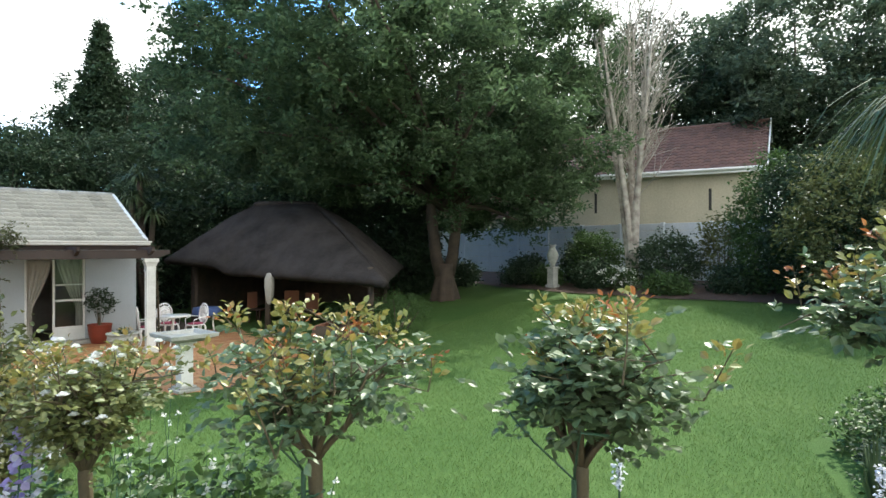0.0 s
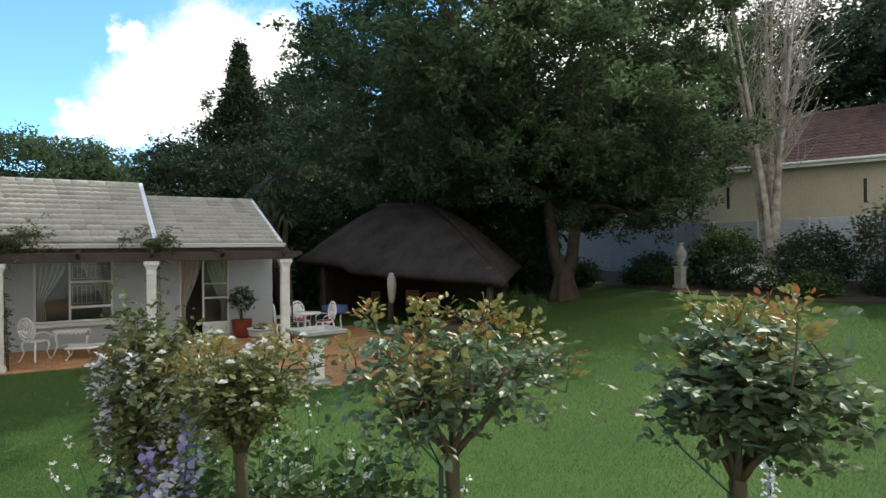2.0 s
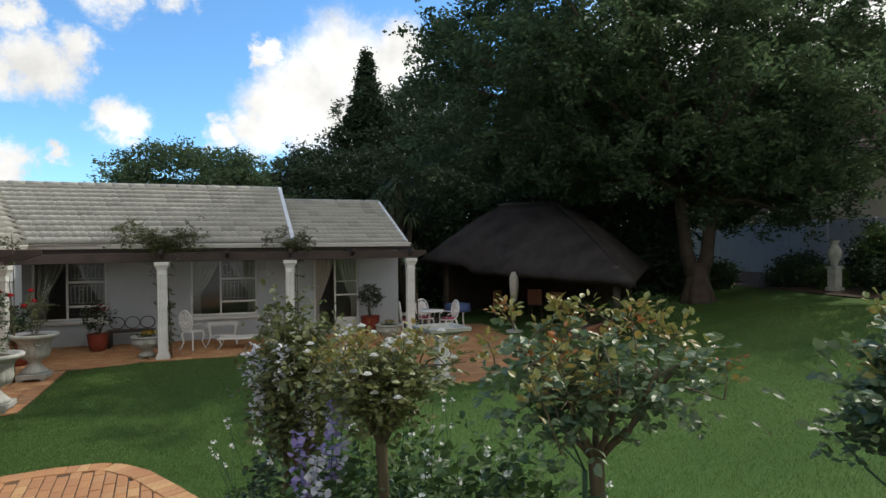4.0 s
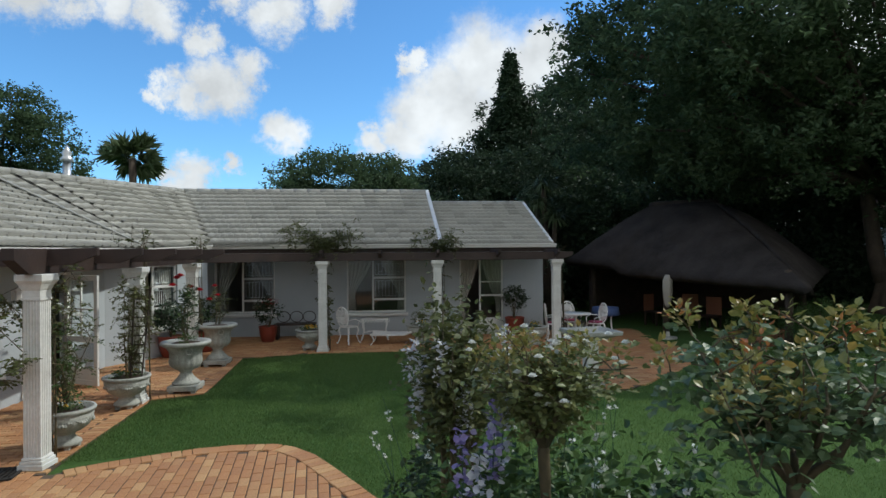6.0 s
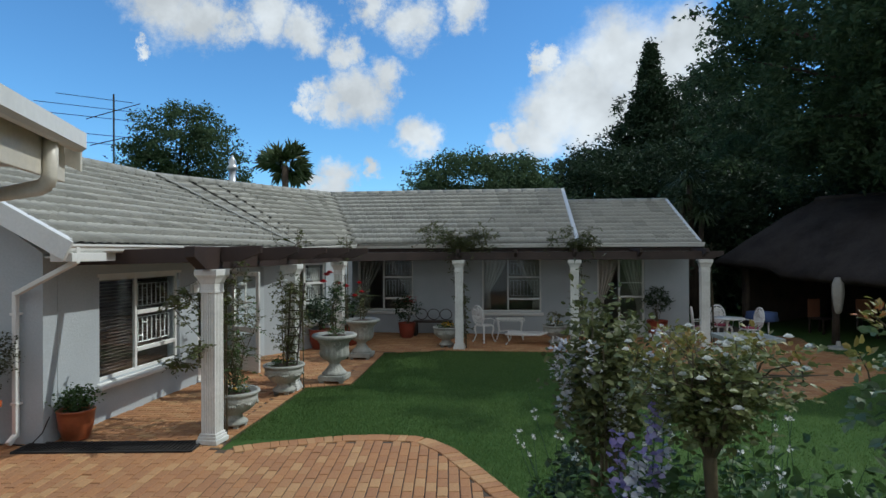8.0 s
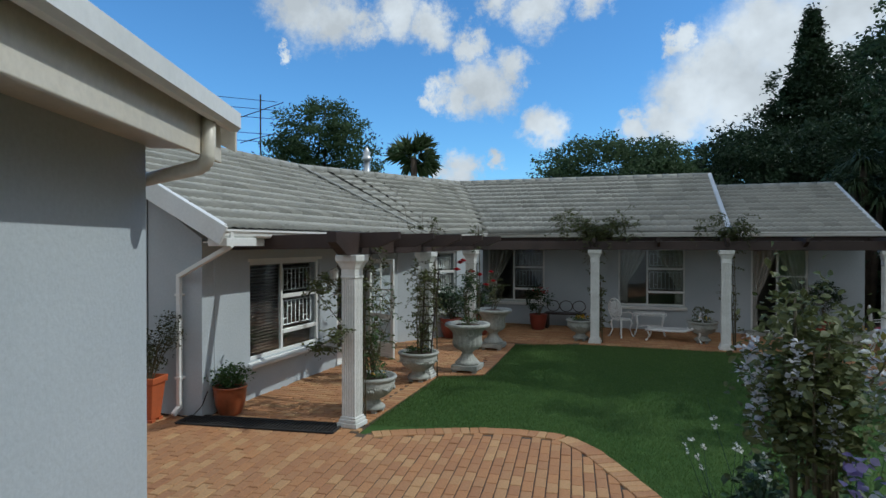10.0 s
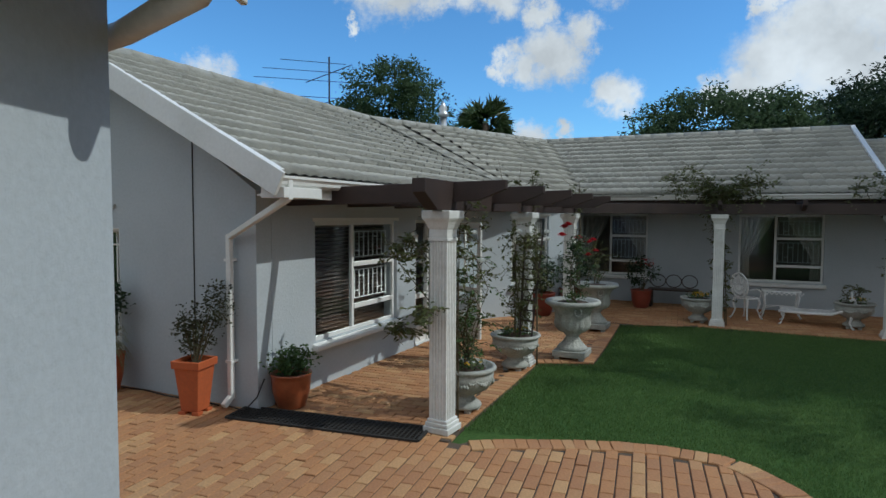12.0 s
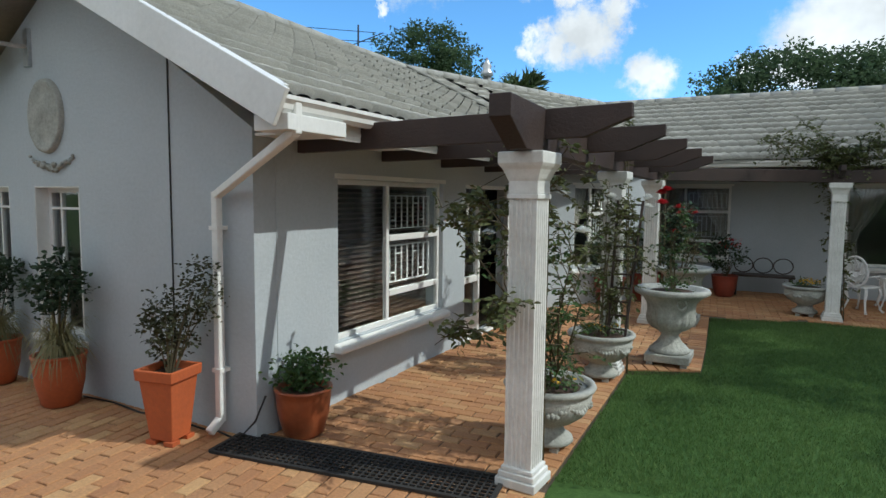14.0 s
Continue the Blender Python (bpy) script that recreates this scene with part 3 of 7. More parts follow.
def gutter(name, p, q, label, w=0.12, h=0.10):
    """An ogee gutter: an open trough along the eave."""
    p, q = Vector(p), Vector(q)
    d = (q - p).normalized()
    s = d.cross(Vector((0, 0, 1)))
    prof = [(-0.5, 0.0), (-0.5, -0.8), (-0.3, -1.0), (0.05, -1.0), (0.25, -0.75), (0.3, -0.45), (0.5, -0.2), (0.5, 0.05), (0.42, 0.05), (0.42, -0.15), (0.22, -0.4), (0.15, -0.72), (0.0, -0.92), (-0.28, -0.92), (-0.44, -0.75), (-0.44, 0.0)]
    g = Geo()
    n = len(prof)
    vs = [e + s * (a * w) + Vector((0, 0, b * h)) for e in (p, q) for a, b in prof]
    g.add(vs, [tuple(range(n - 1, -1, -1)), tuple(range(n, 2 * n))] + [(i, (i + 1) % n, n + (i + 1) % n, n + i) for i in range(n)])
    return tagged(part(name, g, WHITE), label, "gutter", kind="structure")


def eaves():
    up = Vector((0, 0, 1))
    # near wing
    board("fascia_near", (-3.86, -8.30, 2.36), (-3.86, -1.2, 2.36), 0.03, 0.2, WHITE, "white painted fascia board")
    gutter("gutter_near", (-3.76, -8.40, 2.46), (-3.76, -1.15, 2.46), "white painted metal gutter")
    board("verge_near", (-3.70, -8.385, 2.38), (-6.92, -8.385, 4.05), 0.035, 0.24, WHITE, "white painted verge board on the gable")
    board("verge_near_rear", (-6.80, -8.387, 4.05), (-9.95, -8.387, 2.42), 0.035, 0.24, WHITE, "white painted verge board on the gable")
    board("verge_capping", (-3.72, -8.34, 2.51), (-6.88, -8.34, 4.13), 0.08, 0.03, WHITE, "white verge capping strip")
    soff = Geo()
    soff.add([(-3.80, -8.37, 2.36), (-6.88, -8.37, 3.94), (-6.88, -7.80, 3.94), (-3.80, -7.80, 2.36)], [(0, 1, 2, 3)])
    soff.box(-4.50, -7.81, 2.30, -3.84, -1.3, 2.32)
    tagged(part("soffit_near", soff, WHITE), "white painted soffit under the eave", "soffit", kind="structure")
    board("eave_box", (-3.85, -8.32, 2.31), (-3.85, -7.75, 2.31), 0.28, 0.10, WHITE, "white boxed eave end")
    # corner and north wing
    board("fascia_corner", (-3.84, -1.2, 2.38), (-3.05, 0.78, 2.46), 0.03, 0.2, WHITE, "white painted fascia board")
    gutter("gutter_corner", (-3.74, -1.2, 2.47), (-2.96, 0.70, 2.55), "white painted metal gutter")
    board("fascia_north", (-3.0, 0.99, 2.45), (5.75, 0.99, 2.45), 0.03, 0.2, BEAM, "dark stained fascia board")
    gutter("gutter_north", (-3.0, 0.87, 2.55), (5.78, 0.87, 2.55), "white painted metal gutter")
    board("verge_north", (2.74, 0.92, 2.62), (2.66, 5.12, 4.35), 0.10, 0.07, WHITE, "white verge strip over the roof step")
    board("verge_low", (5.68, 0.9, 2.58), (5.78, 4.77, 3.94), 0.08, 0.05, WHITE, "white strip along the hip of the low roof")
    so = Geo().box(-4.2, 1.0, 2.36, 5.8, 2.72, 2.38)
    tagged(part("soffit_north", so, WHITE), "white painted veranda soffit", "soffit", kind="structure")
    # building beside the walk: a level eave with its gutter, and a verge at the end
    so = Geo().box(-0.02, -9.0, 2.88, 0.388, 0.11, 2.90)
    own = [tagged(part("soffit_walk", so, CREAMPAINT), "cream painted soffit under the eave", "soffit", kind="structure"),
           board("fascia_walk", (0.402, -9.0, 2.951), (0.402, 0.11, 2.951), 0.025, 0.319, CREAMPAINT, "cream painted fascia board"),
           gutter("gutter_walk", (0.48, 0.09, 3.095), (0.48, -9.0, 3.095), "cream painted metal ogee gutter", 0.12, 0.115),
           tagged(part("verge_walk", Geo().add([(x, y, z) for y in (0.115, 0.145) for x, z in ((0.50, 2.86), (0.50, 3.065), (-3.1, 4.865), (-3.1, 4.60))], [(0, 1, 2, 3), (7, 6, 5, 4), (0, 4, 5, 1), (1, 5, 6, 2), (2, 6, 7, 3), (3, 7, 4, 0)]), CREAMPAINT, None, bevel=0.005), "cream painted verge board at the gable end", "trim", kind="structure"),
           roof("roof_walk", (0.50, -9.0, 3.12), (0.50, 0.155, 3.12), (-3.1, -9.0, 4.92), (-3.1, 0.155, 4.92), "dark weathered tile roof edge", 1, 1, False),
           roof("roof_rear", (-6.70, 0.155, 3.12), (-6.70, -9.0, 3.12), (-3.1, 0.155, 4.92), (-3.1, -9.0, 4.92), "rear slope of the roof beside the walk", 1, 1, False)]
    for ob in own:
        ob.matrix_basis = NEAR @ ob.matrix_basis

eaves()


# ---- paving bricks ----
def brick_geo(lx, ly):
    g = Geo()
    hx, hy, b = lx / 2, ly / 2, 0.006
    g.add([(-hx, -hy, -0.03), (hx, -hy, -0.03), (hx, hy, -0.03), (-hx, hy, -0.03), (-hx, -hy, -b), (hx, -hy, -b), (hx, hy, -b), (-hx, hy, -b),
           (-hx + b, -hy + b, 0), (hx - b, -hy + b, 0), (hx - b, hy - b, 0), (-hx + b, hy - b, 0)],
          [(8, 9, 10, 11)] + [(i, (i + 1) % 4, 4 + (i + 1) % 4, 4 + i) for i in range(4)] + [(4 + i, 4 + (i + 1) % 4, 8 + (i + 1) % 4, 8 + i) for i in range(4)])
    return g


def near_line(path, x, y, d):
    for (x0, y0), (x1, y1) in zip(path, path[1:]):
        t = max(0, min(1, ((x - x0) * (x1 - x0) + (y - y0) * (y1 - y0)) / ((x1 - x0) ** 2 + (y1 - y0) ** 2)))
        if (x - x0 - t * (x1 - x0)) ** 2 + (y - y0 - t * (y1 - y0)) ** 2 < d * d:
            return True
    return False


def lay(poly, angle, origin, single, owner, name, region=None, avoid=()):
    """Running bond of clay pavers inside a polygon. single: region whose bricks are objects of their own."""
    L, W, J = 0.219, 0.104, 0.011
    proto = brick_geo(L, W)
    me = proto.mesh("brick", BRICK)
    rest = Geo()
    ca, sa = math.cos(radians(angle)), math.sin(radians(angle))
    xs, ys = [p[0] for p in poly], [p[1] for p in poly]
    reach = max(max(xs) - min(xs), max(ys) - min(ys)) * 1.3
    nu, nv = int(reach / (L + J)), int(reach / (W + J))
    count = 0
    for j in range(-nv, nv):
        for i in range(-nu, nu):
            u = (i + (0.5 if j % 2 else 0)) * (L + J)
            v = j * (W + J)
            x, y = origin[0] + u * ca - v * sa, origin[1] + u * sa + v * ca
            if region and not (region[0] < x < region[1] and region[2] < y < region[3]):
                continue
            if not inside(poly, x, y):
                continue
            if any(near_line(a, x, y, 0.20) for a in avoid):
                continue
            a = radians(angle) + random.gauss(0, 0.006)
            m = Matrix.Translation((x, y, random.gauss(0, 0.0018))) @ Matrix.Rotation(a, 4, "Z") @ Euler((random.gauss(0, 0.008), random.gauss(0, 0.006), 0)).to_matrix().to_4x4()
            if single and single[0] < x < single[1] and single[2] < y < single[3] and count < 300:
                ob = new("brick", me)
                ob.parent, ob.matrix_basis = owner, m
                count += 1
            else:
                rest.add([m @ Vector(p) for p in proto.v], proto.f)
    ob = part(name, rest, BRICKS, owner)
    tagged(ob, kind="stuff")


def border(path, owner):
    """A soldier course along the rounded edge of the patio."""
    me = brick_geo(0.106, 0.222).mesh("brick", BRICK)
    pts = [Vector((*p, 0)) for p in path]
    run, step = 0.0, 0.115
    for a, b in zip(pts, pts[1:]):
        d = (b - a).normalized()
        s = Vector((d.y, -d.x, 0))
        n = max(1, round((b - a).length / step))
        gap = (b - a).length / n
        for i in range(n):
            p = a + d * (gap * (i + 0.5)) + s * 0.115
            ob = new("brick", me)
            ob.parent = owner
            ob.matrix_basis = Matrix.Translation((p.x, p.y, 0.009 + random.gauss(0, 0.0015))) @ Matrix.Rotation(math.atan2(d.y, d.x) + random.gauss(0, 0.015), 4, "Z")


# ---- pillars and pergola ----
def pillar(at, turn=0.0):
    t = thing("pillar", at, turn, "white painted square fluted pillar with moulded capital", "pillar", "veranda pillars")
    b = Geo().box(-0.14, -0.14, 0, 0.14, 0.14, 0.06).box(-0.125, -0.125, 0.06, 0.125, 0.125, 0.10).box(-0.112, -0.112, 0.10, 0.112, 0.112, 0.13)
    part("base", b, PILLAR, t, bevel=0.008)
    h, ring = 0.094, []
    for k in range(4):
        a = math.pi / 2 * k
        c, s = math.cos(a), math.sin(a)
        pts = [(h, -h)]
        for i in range(5):
            y = -h + 0.018 + i * 0.032
            pts += [(h, y), (h - 0.009, y + 0.005), (h - 0.009, y + 0.019), (h, y + 0.024)]
        ring += [(x * c - y * s, x * s + y * c) for x, y in pts]
    part("shaft", Geo().prism(ring, 0.13, 1.86), PILLAR, t)
    cap = Geo().box(-0.106, -0.106, 1.86, 0.106, 0.106, 1.89)
    prof = [(0.099, 1.89), (0.099, 1.97), (0.107, 1.985), (0.115, 2.01), (0.128, 2.04), (0.142, 2.06), (0.150, 2.075), (0.152, 2.08), (0.152, 2.142), (0.147, 2.15)]
    vs, fs = [], []
    for r, z in prof:
        vs += [(-r, -r, z), (r, -r, z), (r, r, z), (-r, r, z)]
    for i in range(len(prof) - 1):
        fs += [(4 * i + j, 4 * i + (j + 1) % 4, 4 * i + 4 + (j + 1) % 4, 4 * i + 4 + j) for j in range(4)]
    fs += [(3, 2, 1, 0), tuple(range(len(vs) - 4, len(vs)))]
    cap.add(vs, fs)
    part("capital", cap, PILLAR, t, bevel=0.004)
    return t


P1 = pillar((-2.49, -7.47, 0), -4)
PILLARS = [(-2.58, -4.62), (-2.66, -1.66), (-0.17, 0.0), (2.58, 0.0), (5.54, 0.05)]
for x, y in PILLARS:
    copy_thing(P1, pose(x, y, 0, 0, 0, 0))


def rafter(p, q, name, parent):
    """A pergola timber whose end is cut to a slant."""
    p, q = Vector(p), Vector(q)
    d = (q - p).normalized()
    s = Vector((0, 0, 1)).cross(d) * (0.065 if name == "long_beam" else 0.035)
    u, h = Vector((0, 0, 1)), (0.28 if name == "long_beam" and p.x < -2.4 and q.y < -7 else 0.19)
    prof = [p, q - d * 0.28, q + u * h * 0.55, q + u * h, p + u * h]
    n = len(prof)
    g = Geo().add([v - s for v in prof] + [v + s for v in prof], [tuple(range(n - 1, -1, -1)), tuple(range(n, 2 * n))] + [(i, (i + 1) % n, n + (i + 1) % n, n + i) for i in range(n)])
    return part(name, g, BEAM, parent, bevel=0.005)


pg = thing("pergola", (0, 0, 0), 0, "dark brown stained timber pergola on the near pillars", "pergola")
rafter((-2.70, -1.3, 2.153), (-2.47, -8.02, 2.153), "long_beam", pg)
for y in (-7.38, -6.2, -5.0, -3.8, -2.5):
    rafter((-4.45, y, 2.20), (-1.75 + 0.02 * y, y + 0.05, 2.25), "cross_beam", pg)
pn = thing("pergola", (0, 0, 0), 0, "dark stained timber beam along the veranda pillars", "pergola")
rafter((-0.5, 0.0, 2.153), (5.95, 0.03, 2.153), "long_beam", pn)
rafter((-0.3, -0.02, 2.155), (-2.95, -1.62, 2.155), "long_beam", pn)
for x in (-0.17, 1.2, 2.58, 4.05, 5.5):
    rafter((x, 1.0, 2.22), (x, -0.35, 2.22), "cross_beam", pn)

# downpipes
dp = thing("downpipe", (0, 0, 0), 0, "white painted square downpipe with bent offset", "downpipe")
part("pipe", Geo().beam((-3.74, -8.22, 2.44), (-3.74, -8.22, 2.24), 0.062, 0.062).beam((-3.74, -8.22, 2.26), (-4.83, -7.885, 1.86), 0.062, 0.062).beam((-4.83, -7.885, 1.89), (-4.83, -7.885, 0.10), 0.062, 0.062).beam((-4.83, -7.885, 0.13), (-4.83, -8.0, 0.05), 0.062, 0.062), WHITE, dp, bevel=0.012)
for z in (0.5, 1.6):
    part("bracket", Geo().box(-4.875, -7.925, z, -4.785, -7.815, z + 0.03), WHITE, dp)
dn = thing("downpipe", (0, 0, 0), 0, "cream painted downpipe with swan-neck bend", "downpipe")
PIPE_Y = -0.23
bend = [(0.45, PIPE_Y, 3.02), (0.45, PIPE_Y, 2.81)]
for k in range(1, 9):
    q = math.radians(74) * k / 8
    bend.append((0.45 - 0.085 * (1 - math.cos(q)), PIPE_Y + 0.05 * (1 - math.cos(q)), 2.81 - 0.085 * math.sin(q)))
bend += [(0.02, 0.05, 2.69), (-0.12, 0.07, 2.66), (-0.17, 0.07, 2.60), (-0.17, 0.07, 0.1)]
part("pipe", Geo().tube(bend, [0.040, 0.040] + [0.045 if k % 2 else 0.039 for k in range(8)] + [0.040, 0.040, 0.040, 0.040], 12), CREAMPAINT, dn, smooth=True)
dn.matrix_basis = NEAR


# ---- windows and doors ----
def bars(x0, x1, z0, z1, y, parent):
    g = Geo()
    r = 0.006
    g.box(x0, y - r, z0, x1, y + r, z0 + 2 * r).box(x0, y - r, z1 - 2 * r, x1, y + r, z1)
    n = 8
    w = (x1 - x0) / n
    for i in range(n + 1):
        x = x0 + w * i
        g.box(x - r, y - r, z0, x + r, y + r, z1)
    h = z1 - z0
    for i, t in ((1, 0.25), (2, 0.75), (5, 0.75), (6, 0.25)):
        g.box(x0 + w * i, y - r, z0 + h * t, x0 + w * (i + 1), y + r, z0 + h * t + 2 * r)
    part("burglar_bars", g, IRONWHITE, parent, "white painted steel burglar bars")


def frame_bars(g, x0, x1, z0, z1, t=0.05, d0=0.05, d1=0.10):
    g.box(x0, d0, z0, x0 + t, d1, z1).box(x1 - t, d0, z0, x1, d1, z1).box(x0 + t, d0, z1 - t, x1 - t, d1, z1).box(x0 + t, d0, z0, x1 - t, d1, z0 + t)


def pane(x0, x1, z0, z1, parent, y=0.075):
    ob = part("pane", Geo().box(x0, y - 0.003, z0, x1, y + 0.003, z1), GLASS, parent, "clear window glass")
    ob.visible_shadow = False


def curtain(x0, x1, z0, z1, tie, parent, y=0.17):
    """A curtain gathered to one side below; tie: -1 gathers towards x0, 1 towards x1."""
    g = Geo()
    nu, nv = 24, 12
    for j in range(nv + 1):
        t = j / nv
        k = min(1.0, t / 0.62)
        w = (1 - 0.72 * k ** 1.3) if t < 0.62 else 0.28 + 0.12 * (t - 0.62)
        for i in range(nu + 1):
            u = i / nu
            x = x0 + (x1 - x0) * (u * w if tie < 0 else 1 - (1 - u) * w)
            g.v.append((x, y + 0.025 * math.sin(u * 34), z1 + (z0 - z1) * t))
    for j in range(nv):
        for i in range(nu):
            a = j * (nu + 1) + i
            g.f.append((a, a + 1, a + nu + 2, a + nu + 1))
    ob = part("curtain", g, CURTAIN, parent, "pale tied-back curtain", smooth=True)
    m = ob.modifiers.new("cloth", "SOLIDIFY")
    m.thickness = 0.004


def window(name, at, turn, w, z0, z1, mull, transoms, label, barred=True, sill=True, blind=False, drapes=True, trim=True):
    t = thing(name, at, turn, label, "window", kind="structure")
    g = Geo()
    frame_bars(g, 0, w, z0, z1)
    g.box(mull - 0.025, 0.05, z0 + 0.05, mull + 0.025, 0.10, z1 - 0.05)
    for z in transoms:
        g.box(mull + 0.025, 0.04, z - 0.03, w - 0.05, 0.105, z + 0.03)
    wf = part("window_frame", g, WHITE, t, bevel=0.005)
    pane(0.05, mull - 0.025, z0 + 0.05, z1 - 0.05, wf)
    edges = [z0 + 0.05] + list(transoms) + [z1 - 0.05]
    for a, b in zip(edges, edges[1:]):
        pane(mull + 0.025, w - 0.05, a + (0 if a == edges[0] else 0.03), b - (0 if b == edges[-1] else 0.03), wf)
    if barred:
        for a, b in zip(edges[1:], edges[2:]):
            bars(mull + 0.06, w - 0.09, a + 0.08, b - 0.09, 0.15, t)
    if sill:
        part("window_sill", Geo().add([(-0.06, -0.09, z0 - 0.10), (w + 0.06, -0.09, z0 - 0.10), (w + 0.06, 0.05, z0 - 0.10), (-0.06, 0.05, z0 - 0.10), (-0.06, -0.09, z0 - 0.035), (w + 0.06, -0.09, z0 - 0.035), (w + 0.06, 0.05, z0 + 0.002), (-0.06, 0.05, z0 + 0.002)],
                                      [(3, 2, 1, 0), (4, 5, 6, 7), (0, 1, 5, 4), (1, 2, 6, 5), (2, 3, 7, 6), (3, 0, 4, 7)]), WHITE, t, bevel=0.02)
    if trim:
        part("reveal_trim", Geo().box(-0.045, -0.008, z1, w + 0.045, 0.05, z1 + 0.045), WHITE, t)
    if blind:
        n = int((z1 - z0 - 0.12) / 0.05)
        for i in range(n):
            z = z0 + 0.06 + i * 0.05
            part("slat", Geo().add([(0.06, 0.19, z), (w - 0.06, 0.19, z), (w - 0.06, 0.225, z + 0.028), (0.06, 0.225, z + 0.028), (0.06, 0.192, z - 0.003), (w - 0.06, 0.192, z - 0.003), (w - 0.06, 0.227, z + 0.025), (0.06, 0.227, z + 0.025)],
                                    [(0, 1, 2, 3), (7, 6, 5, 4), (0, 4, 5, 1), (2, 6, 7, 3)]), BLIND, t)
    if drapes:
        curtain(0.04, w * 0.42, z0 + 0.02, z1 - 0.05, -1, t)
        curtain(w * 0.58, w - 0.04, z0 + 0.02, z1 - 0.05, 1, t)
    return t


window("window_1", (WA, -6.83, 0), 90, 1.98, 0.55, 2.02, 0.88, (0.87, 1.44), "white framed window with burglar bars and brown blinds", blind=True, drapes=False)
c56, s56 = math.cos(radians(56)), math.sin(radians(56))
window("window_2", (WA + 0.75 * c56, -1.42 + 0.75 * s56, 0), 56, 1.0, 0.65, 2.1, 0.4, (1.1, 1.6), "white framed corner window with burglar bars")
window("window_3", (-3.45, WB, 0), 0, 1.65, 0.65, 2.16, 0.76, (1.0, 1.62), "white framed window with tied-back curtains and burglar bars")
window("window_4", (0.2, WB, 0), 0, 1.69, 0.63, 2.16, 0.75, (1.0, 1.62), "white framed window with tied-back curtains and burglar bars")


def small_window(name, x, w):
    t = thing(name, (x, GY, 0), 0, "narrow white framed cottage-pane window in a deep reveal", "window", kind="structure")
    g = Geo()
    frame_bars(g, 0, w, 0.5, 1.93, 0.06, 0.12, 0.17)
    for fx in (0.30, 0.70):
        g.box(w * fx - 0.012, 0.12, 0.56, w * fx + 0.012, 0.165, 1.87)
    for z in (1.72, 1.1):
        g.box(0.06, 0.122, z - 0.012, w - 0.06, 0.163, z + 0.012)
    part("window_frame", g, WHITE, t, bevel=0.004)
    pane(0.06, w - 0.06, 0.56, 1.87, t, 0.145)
    part("reveal", Geo().box(0.001, 0.0, 0.5, 0.012, 0.12, 1.93).box(w - 0.012, 0.0, 0.5, w - 0.001, 0.12, 1.93).box(0.012, 0.0, 1.918, w - 0.012, 0.12, 1.929), WHITE, t)
    part("window_sill", Geo().box(-0.05, -0.06, 0.44, w + 0.05, 0.12, 0.499), WHITE, t, bevel=0.01)


small_window("window_5", -8.45, 0.6)
small_window("window_6", -7.4, 0.73)

# french door, one leaf standing open
d1 = thing("door_1", (WA, -4.26, 0), 90, "white glazed french door, one leaf open", "door", kind="structure")
g = Geo()
frame_bars(g, 0, 1.56, -0.02, 2.03, 0.05, 0.02, 0.10)
g.box(0.46, 0.02, 0.03, 0.51, 0.10, 1.98)
g.box(0.05, 0.03, 0.20, 0.46, 0.09, 0.30).box(0.05, 0.03, 0.75, 0.46, 0.09, 0.83).box(0.05, 0.045, 0.03, 0.46, 0.075, 0.2)
part("door_frame", g, WHITE, d1, bevel=0.005)
pane(0.05, 0.46, 0.3, 0.75, d1)
pane(0.05, 0.46, 0.83, 1.98, d1)
leaf = thing("door_2", (WA + 0.02, -3.02, 0.02), -28, "open white glazed door leaf", "door", kind="structure")
g = Geo()
frame_bars(g, 0, 0.86, 0, 1.96, 0.09, 0.0, 0.04)
g.box(0.09, 0.0, 0.76, 0.77, 0.04, 0.86).box(0.09, 0.01, 0.09, 0.77, 0.03, 0.30)
for x in (0.43,):
    g.box(x - 0.015, 0.005, 0.86, x + 0.015, 0.035, 1.87)
g.box(0.09, 0.005, 1.34, 0.77, 0.035, 1.37)
dl = part("door_leaf", g, WHITE, leaf, bevel=0.004)
pane(0.09, 0.77, 0.86, 1.87, dl, 0.02)
pane(0.09, 0.77, 0.30, 0.76, dl, 0.02)
part("door_handle", Geo().tube([(0.80, -0.02, 1.0), (0.80, -0.05, 1.0), (0.70, -0.05, 1.0)], 0.009, 8), STEEL, dl, smooth=True)

# sliding door with drapes
d3 = thing("door_3", (3.44, WB, 0), 0, "white framed sliding glass door, half open, with tied-back drapes", "door", kind="structure")
g = Geo()
frame_bars(g, 0, 1.28, 0.05, 2.18, 0.05, 0.05, 0.12)
g.box(0.58, 0.05, 0.10, 0.63, 0.12, 2.13)
g.box(0.63, 0.05, 1.05, 1.23, 0.10, 1.10).box(0.63, 0.05, 1.45, 1.23, 0.10, 1.48)
part("door_frame", g, WHITE, d3, bevel=0.004)
part("lower_panel", Geo().box(0.63, 0.06, 0.10, 1.23, 0.09, 0.42), WHITE, d3)
pane(0.63, 1.23, 0.42, 1.05, d3)
pane(0.63, 1.23, 1.10, 1.45, d3)
pane(0.63, 1.23, 1.48, 2.13, d3)
curtain(0.0, 0.60, 0.1, 2.12, -1, d3)
curtain(0.66, 1.26, 0.1, 2.12, 1, d3)
tagged(part("door_step", Geo().box(3.3, 2.35, 0.0, 4.9, 2.725, 0.09), STONE, None, bevel=0.01), "low stone step before the sliding door", "step", kind="structure")


